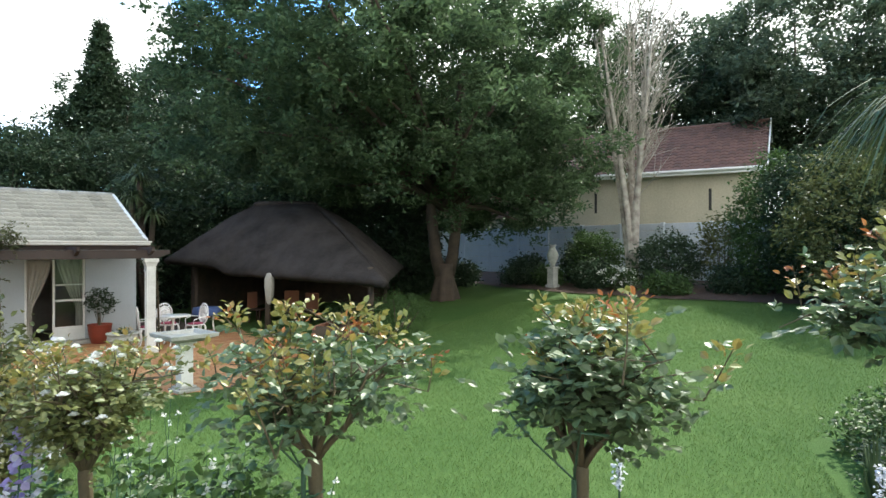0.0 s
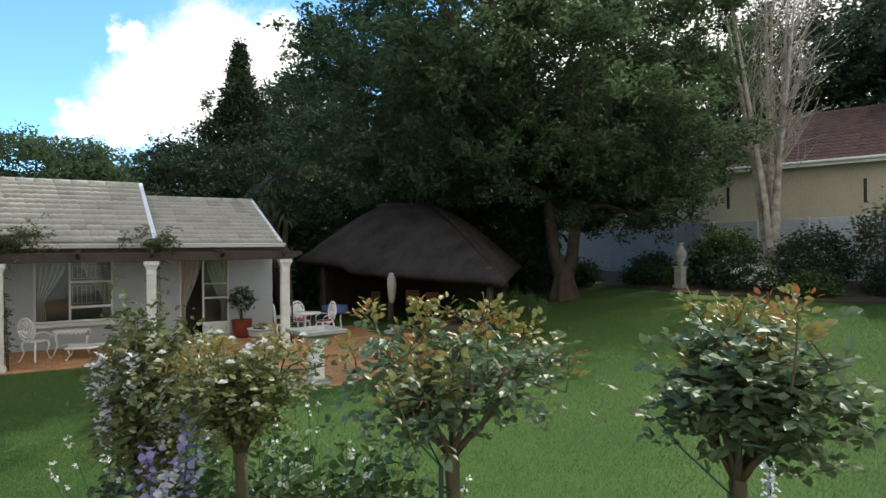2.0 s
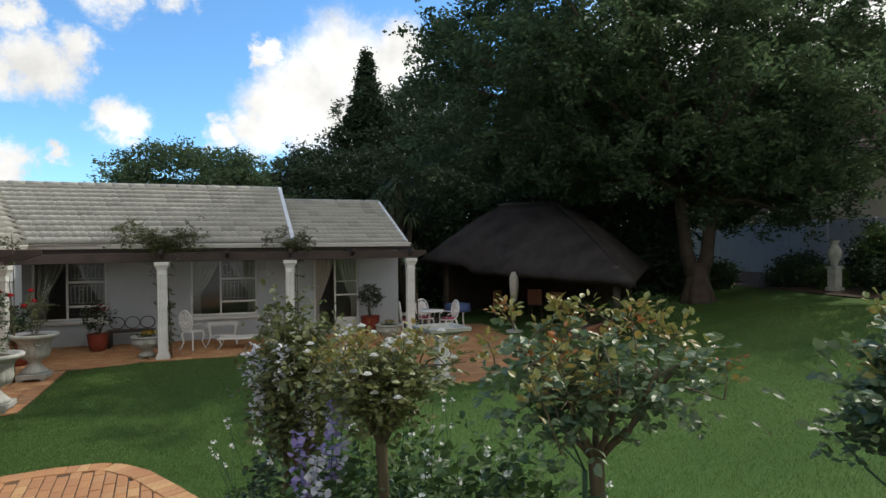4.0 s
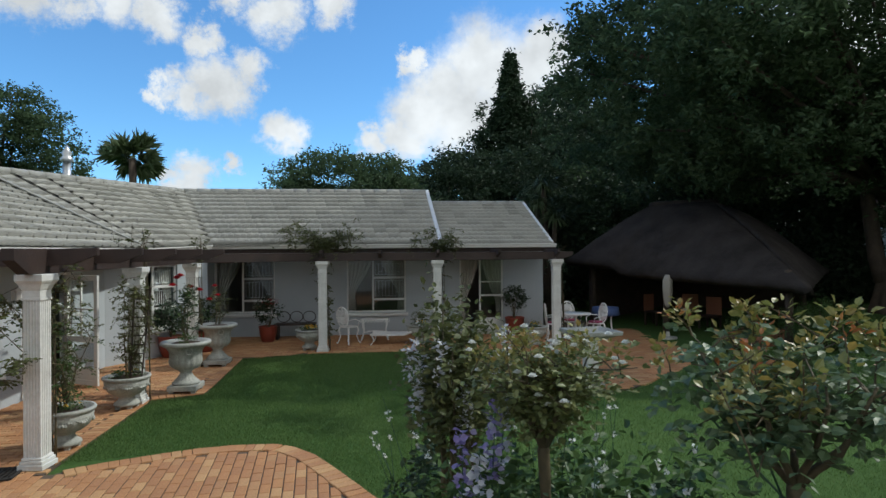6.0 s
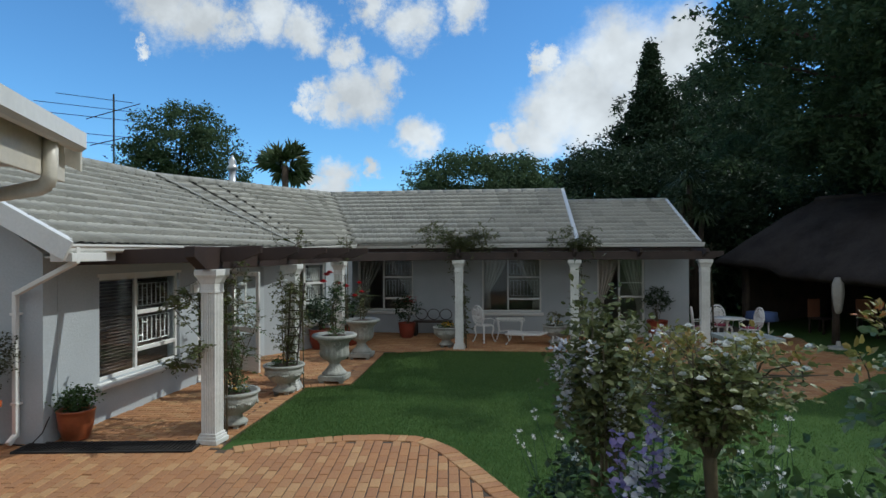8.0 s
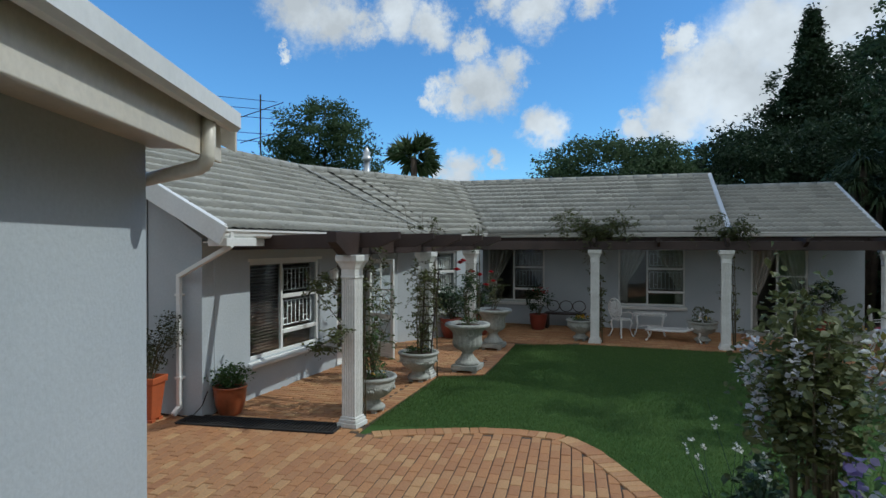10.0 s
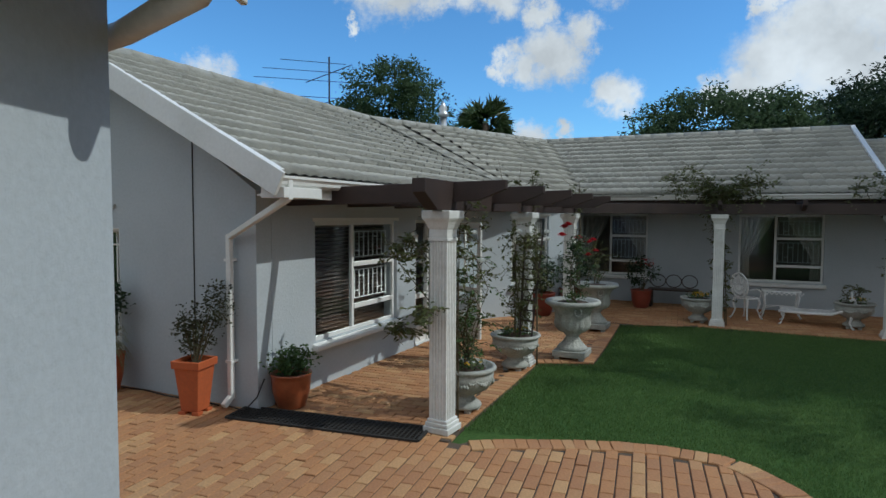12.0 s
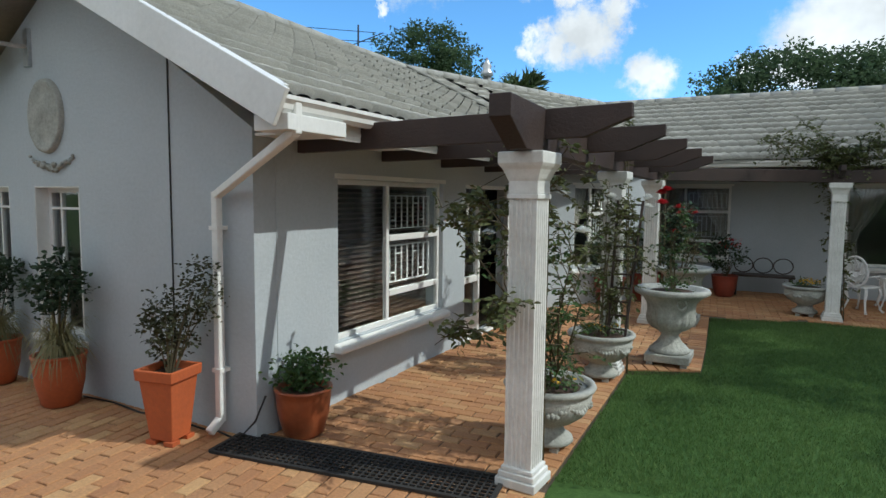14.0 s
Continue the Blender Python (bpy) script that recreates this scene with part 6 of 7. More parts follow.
# ---- climbers on the pillars ----
def climber(x, y, over, n, seed, mat=LEAF_OLIVE, low=0.3, spread=0.5, leaf=0.055):
    random.seed(seed)
    t = thing("climbing_rose", (x, y, 0), 0, "climbing rose trained up a white pillar and over the gutter", "climbing rose", "climbing roses")
    up_canes, over_canes = [], []
    for i in range(5):
        a = random.uniform(-0.6, 1.4)
        path = []
        for k in range(7):
            u = k / 6
            path.append(Vector((0.19 * math.cos(a + u * 0.9), 0.19 * math.sin(a + u * 0.9), over * u * random.uniform(0.97, 1.0))))
        end = path[-1] + Vector((random.gauss(0, spread), random.gauss(-0.05, spread * 0.5), random.uniform(0.0, 0.45)))
        top = path[-1].lerp(end, 0.5) + Vector((0, 0, 0.12))
        up_canes.append(path)
        over_canes.append([path[-2], path[-1], top, end])
        over_canes.append([path[-2], path[-1], path[-1] + Vector((random.gauss(0, spread * 0.5), random.gauss(0, 0.15), random.uniform(0.0, 0.3))), path[-1] + Vector((random.gauss(0, spread * 1.1), random.gauss(-0.1, 0.2), random.uniform(-0.3, 0.6)))])
        part("cane", Geo().tube(over_canes[-1][1:], [0.005, 0.004, 0.002], 5), TWIG, t, smooth=True)
        part("cane", Geo().tube(path + [top, end], [0.011, 0.010, 0.009, 0.008, 0.007, 0.006, 0.005, 0.004, 0.002], 6), TWIG, t, smooth=True)
    for canes, count, reach, lo in ((over_canes, n // 14, spread * 0.55, 0.1), (up_canes, n // 50, 0.2, low / over)):
        twigs, pts, ways = sprays(canes, max(5, count), reach, 12, lo)
        part("stems", twigs, TWIG, t)
        part("leaves", oval_mesh("leaves", pts, leaf, mat, 0.52, 0.0, np.array([tuple(x) for x in ways]) * 1.6, 0.4), mat, t)


climber(-0.17, 0.0, 2.5, 5200, 2, LEAF_OLIVE, spread=0.72)
climber(2.58, 0.0, 2.5, 2300, 6, LEAF_OLIVE, spread=0.5)
climber(5.54, 0.05, 2.2, 300, 9, LEAF_DARK, spread=0.22)
climber(-2.64, -7.22, 1.95, 420, 12, LEAF_OLIVE, 0.8, 0.30, 0.05)
climber(-2.58, -4.62, 2.4, 300, 15, LEAF_OLIVE, 0.9, 0.24, 0.05)
climber(-2.66, -1.66, 2.4, 280, 18, LEAF_OLIVE, 0.9, 0.24, 0.05)


random.seed(77)
pr = thing("climbing_rose", (-2.49, -7.47, 0), 0, "thin climbing rose with sparse leaves reaching round the pillar", "climbing rose", "climbing roses")
pts = []
for ends in (((0.05, 0.55, 0.6), (-0.25, 0.25, 1.2), (-0.55, 0.1, 1.62), (-0.45, 0.0, 1.78)), ((0.05, 0.55, 0.6), (-0.2, 0.2, 0.9), (-0.45, -0.05, 1.0), (-0.62, -0.1, 0.86)), ((0.05, 0.55, 0.6), (0.15, 0.2, 1.1), (-0.05, -0.2, 1.22), (-0.12, -0.24, 1.05)), ((0.05, 0.55, 0.6), (-0.1, 0.22, 1.5), (-0.3, -0.05, 1.85), (-0.1, -0.2, 1.7))):
    part("cane", Geo().tube(ends, [0.009, 0.007, 0.005, 0.002], 6), TWIG, pr, smooth=True)
    twigs, pts, ways = sprays([ends[1:]], 15, 0.24, 12, 0.25)
    part("stems", twigs, TWIG, pr)
    part("leaves", oval_mesh("leaves", pts, 0.055, LEAF_OLIVE, 0.5, 0.0, np.array([tuple(x) for x in ways]) * 1.6, 0.4), LEAF_OLIVE, pr)


# ---- trees ----
def tree(name, at, trunk_h, trunk_r, blobs, clumps, per, leaf, mat, label, seed, bark=BARK, clump=0.45, limbs=14, shell=0.55, group="", category="tree", width=0.55, twin=False, sprig=3, spire=None):
    """A tapered trunk, limbs to the clumps, and a crown of many small leaves with gaps."""
    random.seed(seed)
    t = thing(name, at, 0, label, category, group)
    tops = []
    pts = []
    vol = [b[3] * b[4] * b[5] for b in blobs]
    for b, v in zip(blobs, vol):
        k = max(3, int(clumps / sprig * v ** 0.75 / sum(w ** 0.75 for w in vol)))
        c = ball_points(k, b[:3], b[3:], shell)
        tops += [Vector(p) for p in c[:: max(1, k // max(2, int(limbs * v / sum(vol)) + 1))]]
        size = rng.uniform(0.6, 1.3, k)
        sprigs = np.repeat(c, sprig, 0) + rng.normal(size=(k * sprig, 3)) * (clump * 1.35 * size).repeat(sprig)[:, None] * np.array([1, 1, 0.55])
        pts.append(np.repeat(sprigs, per, 0) + rng.normal(size=(k * sprig * per, 3)) * clump * (0.46 if sprig > 3 else 0.7) * np.array([1, 1, 0.6]))
    if spire:
        sx, sy, s0, s1, sr = spire
        down = rng.uniform(0, 1, 440) ** 0.6
        turn, out = rng.uniform(0, 2 * np.pi, 440), rng.uniform(0.3, 1.0, 440) * (sr * down + 0.04)
        tier = np.stack([sx + out * np.cos(turn), sy + out * np.sin(turn), s1 - (s1 - s0) * down - 0.25 * out], 1)
        pts.append(np.repeat(tier, 26, 0) + rng.normal(size=(440 * 26, 3)) * 0.15)
        part("leader", Geo().tube([(sx, sy, s0 - 3), (sx, sy, s1 - 0.2)], [0.12, 0.02], 6), bark, t)
    pts = np.concatenate(pts)
    if trunk_h > 0:
        lean = [random.gauss(0, 0.03) * trunk_h for i in range(2)]
        if twin:
            bole = Geo().lathe([(trunk_r * (1.25 - 0.45 * min(1, j / 5)), -0.1 + 0.2 * j) for j in range(8)], 28, ripple=lambda i, j: 0.22 * max(0, 1 - i / 6) * math.sin(j * 1.57 + 0.4) + 0.07 * noise.noise((i * 0.4, j, 0)))
            part("trunk", bole, bark, t, smooth=True)
            for dx, dy in ((-0.42, 0.2), (0.45, -0.15)):
                part("stem", Geo().tube([(dx * 0.3, dy * 0.3, 0.9), (dx * 0.7, dy * 0.7, 1.6), (dx * 1.1, dy * 1.1, trunk_h * 0.7), (lean[0] + dx * 1.6, lean[1] + dy * 1.6, trunk_h + 1.5)], [trunk_r * 0.6, trunk_r * 0.52, trunk_r * 0.45, trunk_r * 0.2], 12), bark, t, smooth=True)
        else:
            part("trunk", Geo().tube([(0, 0, -0.1), (0, 0, 0.15), (lean[0] * 0.4, lean[1] * 0.4, trunk_h * 0.45), (lean[0], lean[1], trunk_h)], [trunk_r * 1.5, trunk_r * 1.1, trunk_r * 0.85, trunk_r * 0.6], 12), bark, t, smooth=True)
        for q in tops:
            s = Vector((lean[0], lean[1], trunk_h * random.uniform(0.7, 1.0)))
            m = s.lerp(q, 0.5) + Vector((random.gauss(0, 0.2), random.gauss(0, 0.2), 0.3))
            part("limb", Geo().tube([s, m, q], [trunk_r * 0.38, trunk_r * 0.2, trunk_r * 0.05], 6), bark, t, smooth=True)
    part("crown", leaf_mesh("crown", pts, leaf, mat, width), mat, t)
    return t


z0 = rise(15.8, 1.7)
tree("shade_tree", (16.0, 1.8, z0), 4.6, 0.42,
     [(-2.6, 1.4, 9.0, 6.2, 6.2, 5.2), (-6.2, 2.0, 7.6, 2.8, 4.2, 3.4), (-6.0, -1.6, 8.2, 2.8, 3.2, 2.8), (-3.4, 0.2, 5.0, 3.4, 3.0, 1.6), (3.6, 0.6, 4.6, 3.0, 3.0, 2.2), (2.2, -1.2, 9.0, 4.2, 3.2, 5.0), (-1.5, -3.0, 6.6, 4.2, 3.2, 2.8), (1.6, -3.4, 4.8, 2.8, 2.2, 2.0), (-4.8, 0.8, 5.6, 3.2, 3.4, 1.9), (-5.5, -3.0, 7.6, 2.8, 2.6, 2.6), (-1.6, -2.2, 3.9, 3.0, 2.2, 1.1), (1.4, -1.4, 3.7, 2.6, 2.2, 1.2), (5.4, 0.8, 7.0, 3.2, 3.6, 3.6), (5.0, 0.5, 9.4, 2.6, 2.6, 3.6), (-5.0, 6.0, 6.4, 2.8, 3.4, 3.6), (0, 4, 7, 5, 3, 4), (-5.2, 0.4, 4.1, 2.4, 1.9, 0.6), (4.2, 2.0, 3.4, 2.2, 2.4, 0.9), (7.0, -0.4, 8.0, 2.4, 2.4, 4.2), (5.0, -1.3, 5.4, 2.2, 2.0, 1.8)],
     3900, 44, 0.18, LEAF_TREE, "large dark green broadleaf shade tree over the thatched shelter", 31, clump=0.42, limbs=44, shell=0.5, twin=True, sprig=7)
tree("conifer", (8.4, 19.0, 0), 5.0, 0.3, [(0, 0, 6.0, 3.6, 3.2, 3.4), (0.2, 0, 9.0, 2.0, 2.0, 2.2), (-3.2, 0, 5.2, 3.0, 3, 2.8), (3.4, -1, 6.6, 3.0, 3, 3.4), (-6.0, 0, 4.0, 3.2, 3, 2.4)], 2600, 30, 0.20, LEAF_DARK, "dark conifer with a narrow pointed top behind the house", 32, clump=0.30, limbs=10, shell=0.3, spire=(-0.1, 0, 9.4, 13.65, 1.25))
tree("garden_tree", (-0.5, 10.6, 0), 3.4, 0.2, [(0, 0, 4.9, 3.0, 2.6, 1.55), (-1.6, 0, 4.4, 1.8, 1.8, 1.1), (1.9, 0, 4.5, 1.8, 1.8, 1.1)], 1000, 36, 0.15, LEAF_TREE, "round dense green tree behind the roof", 33, clump=0.26)
tree("garden_tree", (-15.7, 13.8, 0), 5.0, 0.25, [(0, 0, 7.6, 2.4, 2.2, 2.2), (-1.4, 0, 6.4, 1.8, 1.8, 1.6), (1.8, 0.3, 6.2, 1.6, 1.6, 2.0), (3.0, 0, 4.6, 1.0, 1.2, 1.6), (-3.4, 0, 5.2, 1.4, 1.4, 1.2)], 800, 36, 0.17, LEAF_TREE, "tall green tree behind the near wing", 34, clump=0.28)
tree("garden_tree", (4.3, 13.0, 0), 3.0, 0.2, [(0.5, 0, 4.5, 2.6, 2.0, 2.2), (3.4, 0, 4.6, 2.6, 2, 2.6), (-1.5, 0, 3.4, 1.6, 2, 1.4)], 900, 36, 0.17, LEAF_DARK, "dark brownish tree behind the low roof", 35, clump=0.3)
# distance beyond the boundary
# three of these trees take the paler leaf with haze in its colour
for i, (x, y, s, m) in enumerate(((36.5, -3.5, 1.5, LEAF_HAZED), (37, 4.0, 1.5, LEAF_DARK), (37.0, -9.0, 1.1, LEAF_HAZED), (34.5, -14.0, 0.9, LEAF_HAZED), (31, 15, 1.3, LEAF_DARK), (22, 20, 1.3, LEAF_TREE), (14, 25, 1.25, LEAF_DARK))):
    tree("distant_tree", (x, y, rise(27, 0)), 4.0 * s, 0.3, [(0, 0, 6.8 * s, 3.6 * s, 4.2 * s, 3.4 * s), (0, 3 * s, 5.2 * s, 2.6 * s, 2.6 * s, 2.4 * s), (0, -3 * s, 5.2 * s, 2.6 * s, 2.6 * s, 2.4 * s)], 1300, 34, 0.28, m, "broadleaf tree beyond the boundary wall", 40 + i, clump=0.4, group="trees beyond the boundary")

# pale many-stemmed tree by the boundary wall
random.seed(50)
wt = thing("bare_tree", (21.8, -2.45, rise(21.8, -2.45)), 0, "pale-barked many-stemmed tree with mostly bare branches", "tree")
leafp = []
for i in range(7):
    a = random.uniform(0, 6.28)
    p = Vector((0.22 * math.cos(a), 0.22 * math.sin(a), -0.05))
    fx, fy = random.gauss(0.0, 0.35), random.gauss(-0.1, 0.5)
    path = [p, p + Vector((fx * 0.25, fy * 0.25, 1.4)), p + Vector((fx * 0.6, fy * 0.7, 3.4)), p + Vector((fx * 1.4, fy * 1.6, 6.5)), p + Vector((fx * 2.4, fy * 2.6, 10.0))]
    part("stem", Geo().tube(path, [0.19, 0.145, 0.115, 0.07, 0.025], 9), PALEBARK, wt, smooth=True)
    for k in range(20):
        u = random.uniform(0.5, 1.0)
        j = min(3, int(u * 4))
        o = path[j].lerp(path[j + 1], u * 4 - j)
        e = o + Vector((random.gauss(0, 0.5), random.gauss(-0.35, 0.8), random.uniform(1.0, 2.8)))
        m = o.lerp(e, 0.5) + Vector((random.gauss(0, 0.1), random.gauss(0, 0.15), -0.15))
        gb = Geo().tube([o, m, e], [0.026, 0.014, 0.005], 5)
        for q in range(4):
            s = m.lerp(e, random.random())
            gb.tube([s, s + Vector((random.gauss(0, 0.4), random.gauss(-0.3, 0.5), random.uniform(0.2, 0.9)))], [0.012, 0.004], 4)
        part("branch", gb, PALEBARK, wt)
        if random.random() < 0.35:
            leafp += [e + Vector((random.gauss(0, 0.25), random.gauss(0, 0.25), random.gauss(0, 0.25))) for q in range(20)]
part("sparse_leaves", leaf_mesh("sparse_leaves", leafp, 0.12, LEAF_TREE), LEAF_TREE, wt)


def yucca(at, h, heads, n, length, label, droop=0.75, width=0.035):
    t = thing("yucca", at, 0, label, "yucca", "")
    g = Geo()
    for dx, dy, z in heads:
        g.tube([(0, 0, 0), (dx * 0.5, dy * 0.5, z * 0.55), (dx, dy, z)], [0.14, 0.11, 0.09], 8)
    part("stem", g, BARK, t, smooth=True)
    for dx, dy, z in heads:
        fountain_grass("leaf_head", t, LEAF_BLADE, n, (dx, dy, z), length, droop, width, 0.75, 6, 0.9)


random.seed(60)
yucca((7.3, 7.2, 0), 4, ((-0.3, -0.4, 4.6), (0.1, -0.5, 3.4), (-0.5, -0.2, 3.9)), 230, 1.35, "tall yucca with heads of long strap leaves beside the shelter")
yucca((3.0, 13.8, 0), 6, ((0, 0, 5.6), (1.0, 0, 4.8)), 170, 1.4, "tall spiky yucca behind the roof")
yucca((11.2, -13.1, 0.05), 4, ((0, 0, 4.1),), 420, 1.8, "tall yucca with long drooping leaves", 1.15, 0.03)

random.seed(61)
pm = thing("palm_tree", (-18.2, 33.4, 0), 0, "fan palm with a round head against the sky", "palm")
part("trunk", Geo().tube([(0, 0, 0), (0.1, 0, 5), (0, 0, 9.6)], [0.35, 0.28, 0.26], 10), BARK, pm, smooth=True)
fr, fd = [], []
for i in range(34):
    d = Vector((random.gauss(0, 1), random.gauss(0, 1), random.uniform(-0.7, 0.9))).normalized()
    c = Vector((0, 0, 9.6)) + d * random.uniform(0.7, 1.3)
    for k in range(26):
        e = Vector((random.gauss(0, 1), random.gauss(0, 1), random.gauss(0, 1))).normalized()
        fr.append(c)
        fd.append(d * 1.1 + e * 0.7)
part("fronds", leaf_mesh("fronds", fr, 1.25, LEAF_BLADE, 0.07, 0, 0.05, np.array([tuple(x) for x in fd]) * 2), LEAF_BLADE, pm)

# ---- flue and aerial ----
fl = thing("chimney_flue", (-7.6, 3.2, 0), 0, "galvanised steel chimney flue with a cowl", "chimney")
part("pipe", Geo().tube([(0, 0, 3.3), (0, 0, 4.95)], 0.11, 14), STEEL, fl, smooth=True)
part("cowl", Geo().lathe([(0.11, 4.95), (0.17, 4.97), (0.16, 5.05), (0.10, 5.12), (0.13, 5.2), (0.05, 5.34), (0.02, 5.42)], 14), STEEL, fl, smooth=True)
an = thing("television_aerial", (-22.3, 17.8, 0), 36, "old television aerial on a tall mast", "aerial")
part("mast", Geo().tube([(0, 0, 0), (0, 0, 11.7)], 0.05, 6), DARKMETAL, an)
g = Geo()
g.tube([(-1.4, 0, 10.1), (1.4, 0, 11.3)], 0.03, 5).tube([(-1.2, 0, 8.6), (0.9, 0, 9.3)], 0.03, 5)
for z, w in ((11.3, 1.7), (10.75, 2.3), (10.2, 2.6), (9.2, 2.4), (8.7, 2.6)):
    g.tube([(-w * 1.7, 0.1, z + 0.15), (w * 0.6, 0, z)], 0.02, 4)
part("elements", g, DARKMETAL, an)


# ---- thatched shelter ----
LP = [(10.1, -2.9, 1.62), (15.3, 3.3, 1.75), (12.2, 8.6, 2.0), (7.2, 4.9, 2.08)]
TOP = [(10.0, 4.2, 3.86), (11.5, 3.4, 3.88)]
lapa = thing("thatched_shelter", (0, 0, 0), 0, "thatched garden shelter on timber posts in deep shade", "shelter")


def thatch_face(a, b, c, d, lifted=False):
    """One slope of the thatch, swelling a little, with a ragged eave; lifted: the eave is cut higher over the way in."""
    a, b, c, d = (Vector(p) for p in (a, b, c, d))
    g = Geo()
    nu, nv = 64, 18
    for j in range(nv + 1):
        for i in range(nu + 1):
            s, t = i / nu, j / nv
            p = a.lerp(b, s).lerp(d.lerp(c, s), t)
            swell = 0.34 * math.sin(math.pi * t) * math.sin(math.pi * s) ** 0.5 - 0.05 * (1 - t)
            if lifted:
                drop = min(1, max(0, (s - 0.27) / 0.05))
                swell -= 0.27 * drop * (1 - s) * (1 - t) ** 2
            g.v.append((p.x, p.y, p.z + swell + 0.03 * noise.noise(p * 1.7) + (0.05 * noise.noise(p * 6) if j == 0 else 0)))
    for j in range(nv):
        for i in range(nu):
            q = j * (nu + 1) + i
            g.f.append((q, q + 1, q + nu + 2, q + nu + 1))
    ob = part("thatch_slope", g, THATCH, lapa, "dark weathered thatch", smooth=True)
    m = ob.modifiers.new("depth", "SOLIDIFY")
    m.thickness, m.offset = 0.2, -1


thatch_face(LP[3], LP[0], TOP[1], TOP[0], True)
thatch_face(LP[0], LP[1], TOP[1], TOP[1])
thatch_face(LP[1], LP[2], TOP[0], TOP[1])
thatch_face(LP[2], LP[3], TOP[0], TOP[0])
part("ridge_roll", Geo().tube([Vector(TOP[0]) + Vector((-0.15, 0.08, -0.03)), Vector(TOP[0]) + Vector((0, 0, -0.05)), Vector(TOP[1]) + Vector((0, 0, -0.05)), Vector(TOP[1]) + Vector((0.15, -0.08, -0.03))], [0.05, 0.12, 0.12, 0.05], 12), THATCH, lapa, smooth=True)
for x, y in ((10.2, -2.0), (14.4, 3.3), (12.0, 7.6), (8.1, 4.7), (9.0, 1.4)):
    zt = 1.9
    part("post", Geo().tube([(x, y, rise(x, y) - 0.05), (x + 0.02, y, 1.0), (x, y, zt)], [0.09, 0.085, 0.08], 9), BARK, lapa, smooth=True)
# two walls added at the back only to darken the space under the thatch
part("back_wall", Geo().beam((14.6, 3.5, 0.95), (12.0, 8.0, 0.95), 0.12, 2.0), BARK, lapa, "dark timber back wall added to keep the shelter dark inside")
part("back_wall", Geo().beam((11.95, 7.95, 0.95), (8.15, 5.1, 0.95), 0.12, 2.0), BARK, lapa, "dark timber back wall added to keep the shelter dark inside")
part("ring_beam", Geo().beam((8.2, 4.5, 1.82), (10.2, -1.9, 1.72), 0.14, 0.14).beam((10.2, -1.9, 1.72), (14.4, 3.3, 1.80), 0.14, 0.14), BARK, lapa)
ut = thing("folded_umbrella", (8.75, 0.75, 0), 0, "folded cream garden umbrella on a wooden pole", "umbrella")
part("pole", Geo().tube([(0, 0, 0), (0, 0, 1.72)], 0.022, 8), BLIND, ut, smooth=True)
part("canopy", Geo().lathe([(0.03, 0.84), (0.07, 0.90), (0.10, 1.08), (0.125, 1.32), (0.12, 1.55), (0.06, 1.70)], 20, ripple=lambda i, j: 0.16 * math.cos(j * math.pi / 2.5) + 0.1 * noise.noise((i, j * 0.7, 0))), CREAMCLOTH, ut, "folded cream canvas", smooth=True)
part("foot", Geo().lathe([(0.24, 0), (0.24, 0.06), (0.06, 0.09), (0.04, 0.2)], 18), STONE, ut)
for x, y, a in ((9.6, 3.4, 30), (10.6, 2.0, -60), (10.9, 3.6, 140)):
    t = thing("dining_chair", (x, y, 0), a, "dark red wooden chair under the thatch", "chair", "chairs under the thatch")
    part("seat", Geo().box(-0.24, -0.24, 0.42, 0.24, 0.24, 0.47), BLIND, t, bevel=0.01)
    part("backrest", Geo().box(-0.24, 0.20, 0.47, 0.24, 0.24, 0.98), WALLBRICK, t, bevel=0.02)
    for u, v in ((-0.2, -0.2), (0.2, -0.2), (-0.2, 0.2), (0.2, 0.2)):
        part("leg", Geo().box(u - 0.025, v - 0.025, 0, u + 0.025, v + 0.025, 0.42), BLIND, t)
bl = thing("cloth_table", (7.55, 2.1, 0), 0, "small table with a blue patterned cloth on ornate white legs", "table")
part("tabletop", Geo().lathe([(0.34, 0.70), (0.36, 0.71), (0.36, 0.735), (0.05, 0.74)], 24), BLIND, bl)
part("tablecloth", Geo().lathe([(0.40, 0.52), (0.375, 0.6), (0.365, 0.742), (0.05, 0.748)], 40, ripple=lambda i, j: 0.05 * math.cos(j * math.pi / 4) if i < 2 else 0), BLUE, bl, smooth=True)
for k in range(4):
    a = math.pi / 2 * k + 0.4
    gg = Geo()
    curl_leg(gg, 0.22 * math.cos(a), 0.22 * math.sin(a), 0.70, math.cos(a), math.sin(a))
    part("leg", gg, IRONWHITE, bl, smooth=True)

# brick planter with clipped box
bp = thing("brick_planter", (10.0, -1.0, 0), 38, "low raised brick planter at the edge of the terrace", "planter")
for j in range(5):
    for i in range(9):
        for s in (0, 1):
            x = -1.0 + i * 0.225 + (0.11 if j % 2 else 0)
            part("brick", Geo().box(x, -0.45 + s * 0.8, 0.01 + j * 0.085, x + 0.215, -0.35 + s * 0.8, 0.085 + j * 0.085), WALLBRICK, bp)
part("mortar", Geo().box(-0.98, -0.44, 0, 1.08, -0.36, 0.42).box(-0.98, 0.36, 0, 1.08, 0.44, 0.42).box(-0.98, -0.36, 0, -0.9, 0.36, 0.42).box(1.0, -0.36, 0, 1.08, 0.36, 0.42), SAND, bp)
part("soil", Geo().box(-0.9, -0.36, 0.0, 1.0, 0.36, 0.36), SOIL, bp)


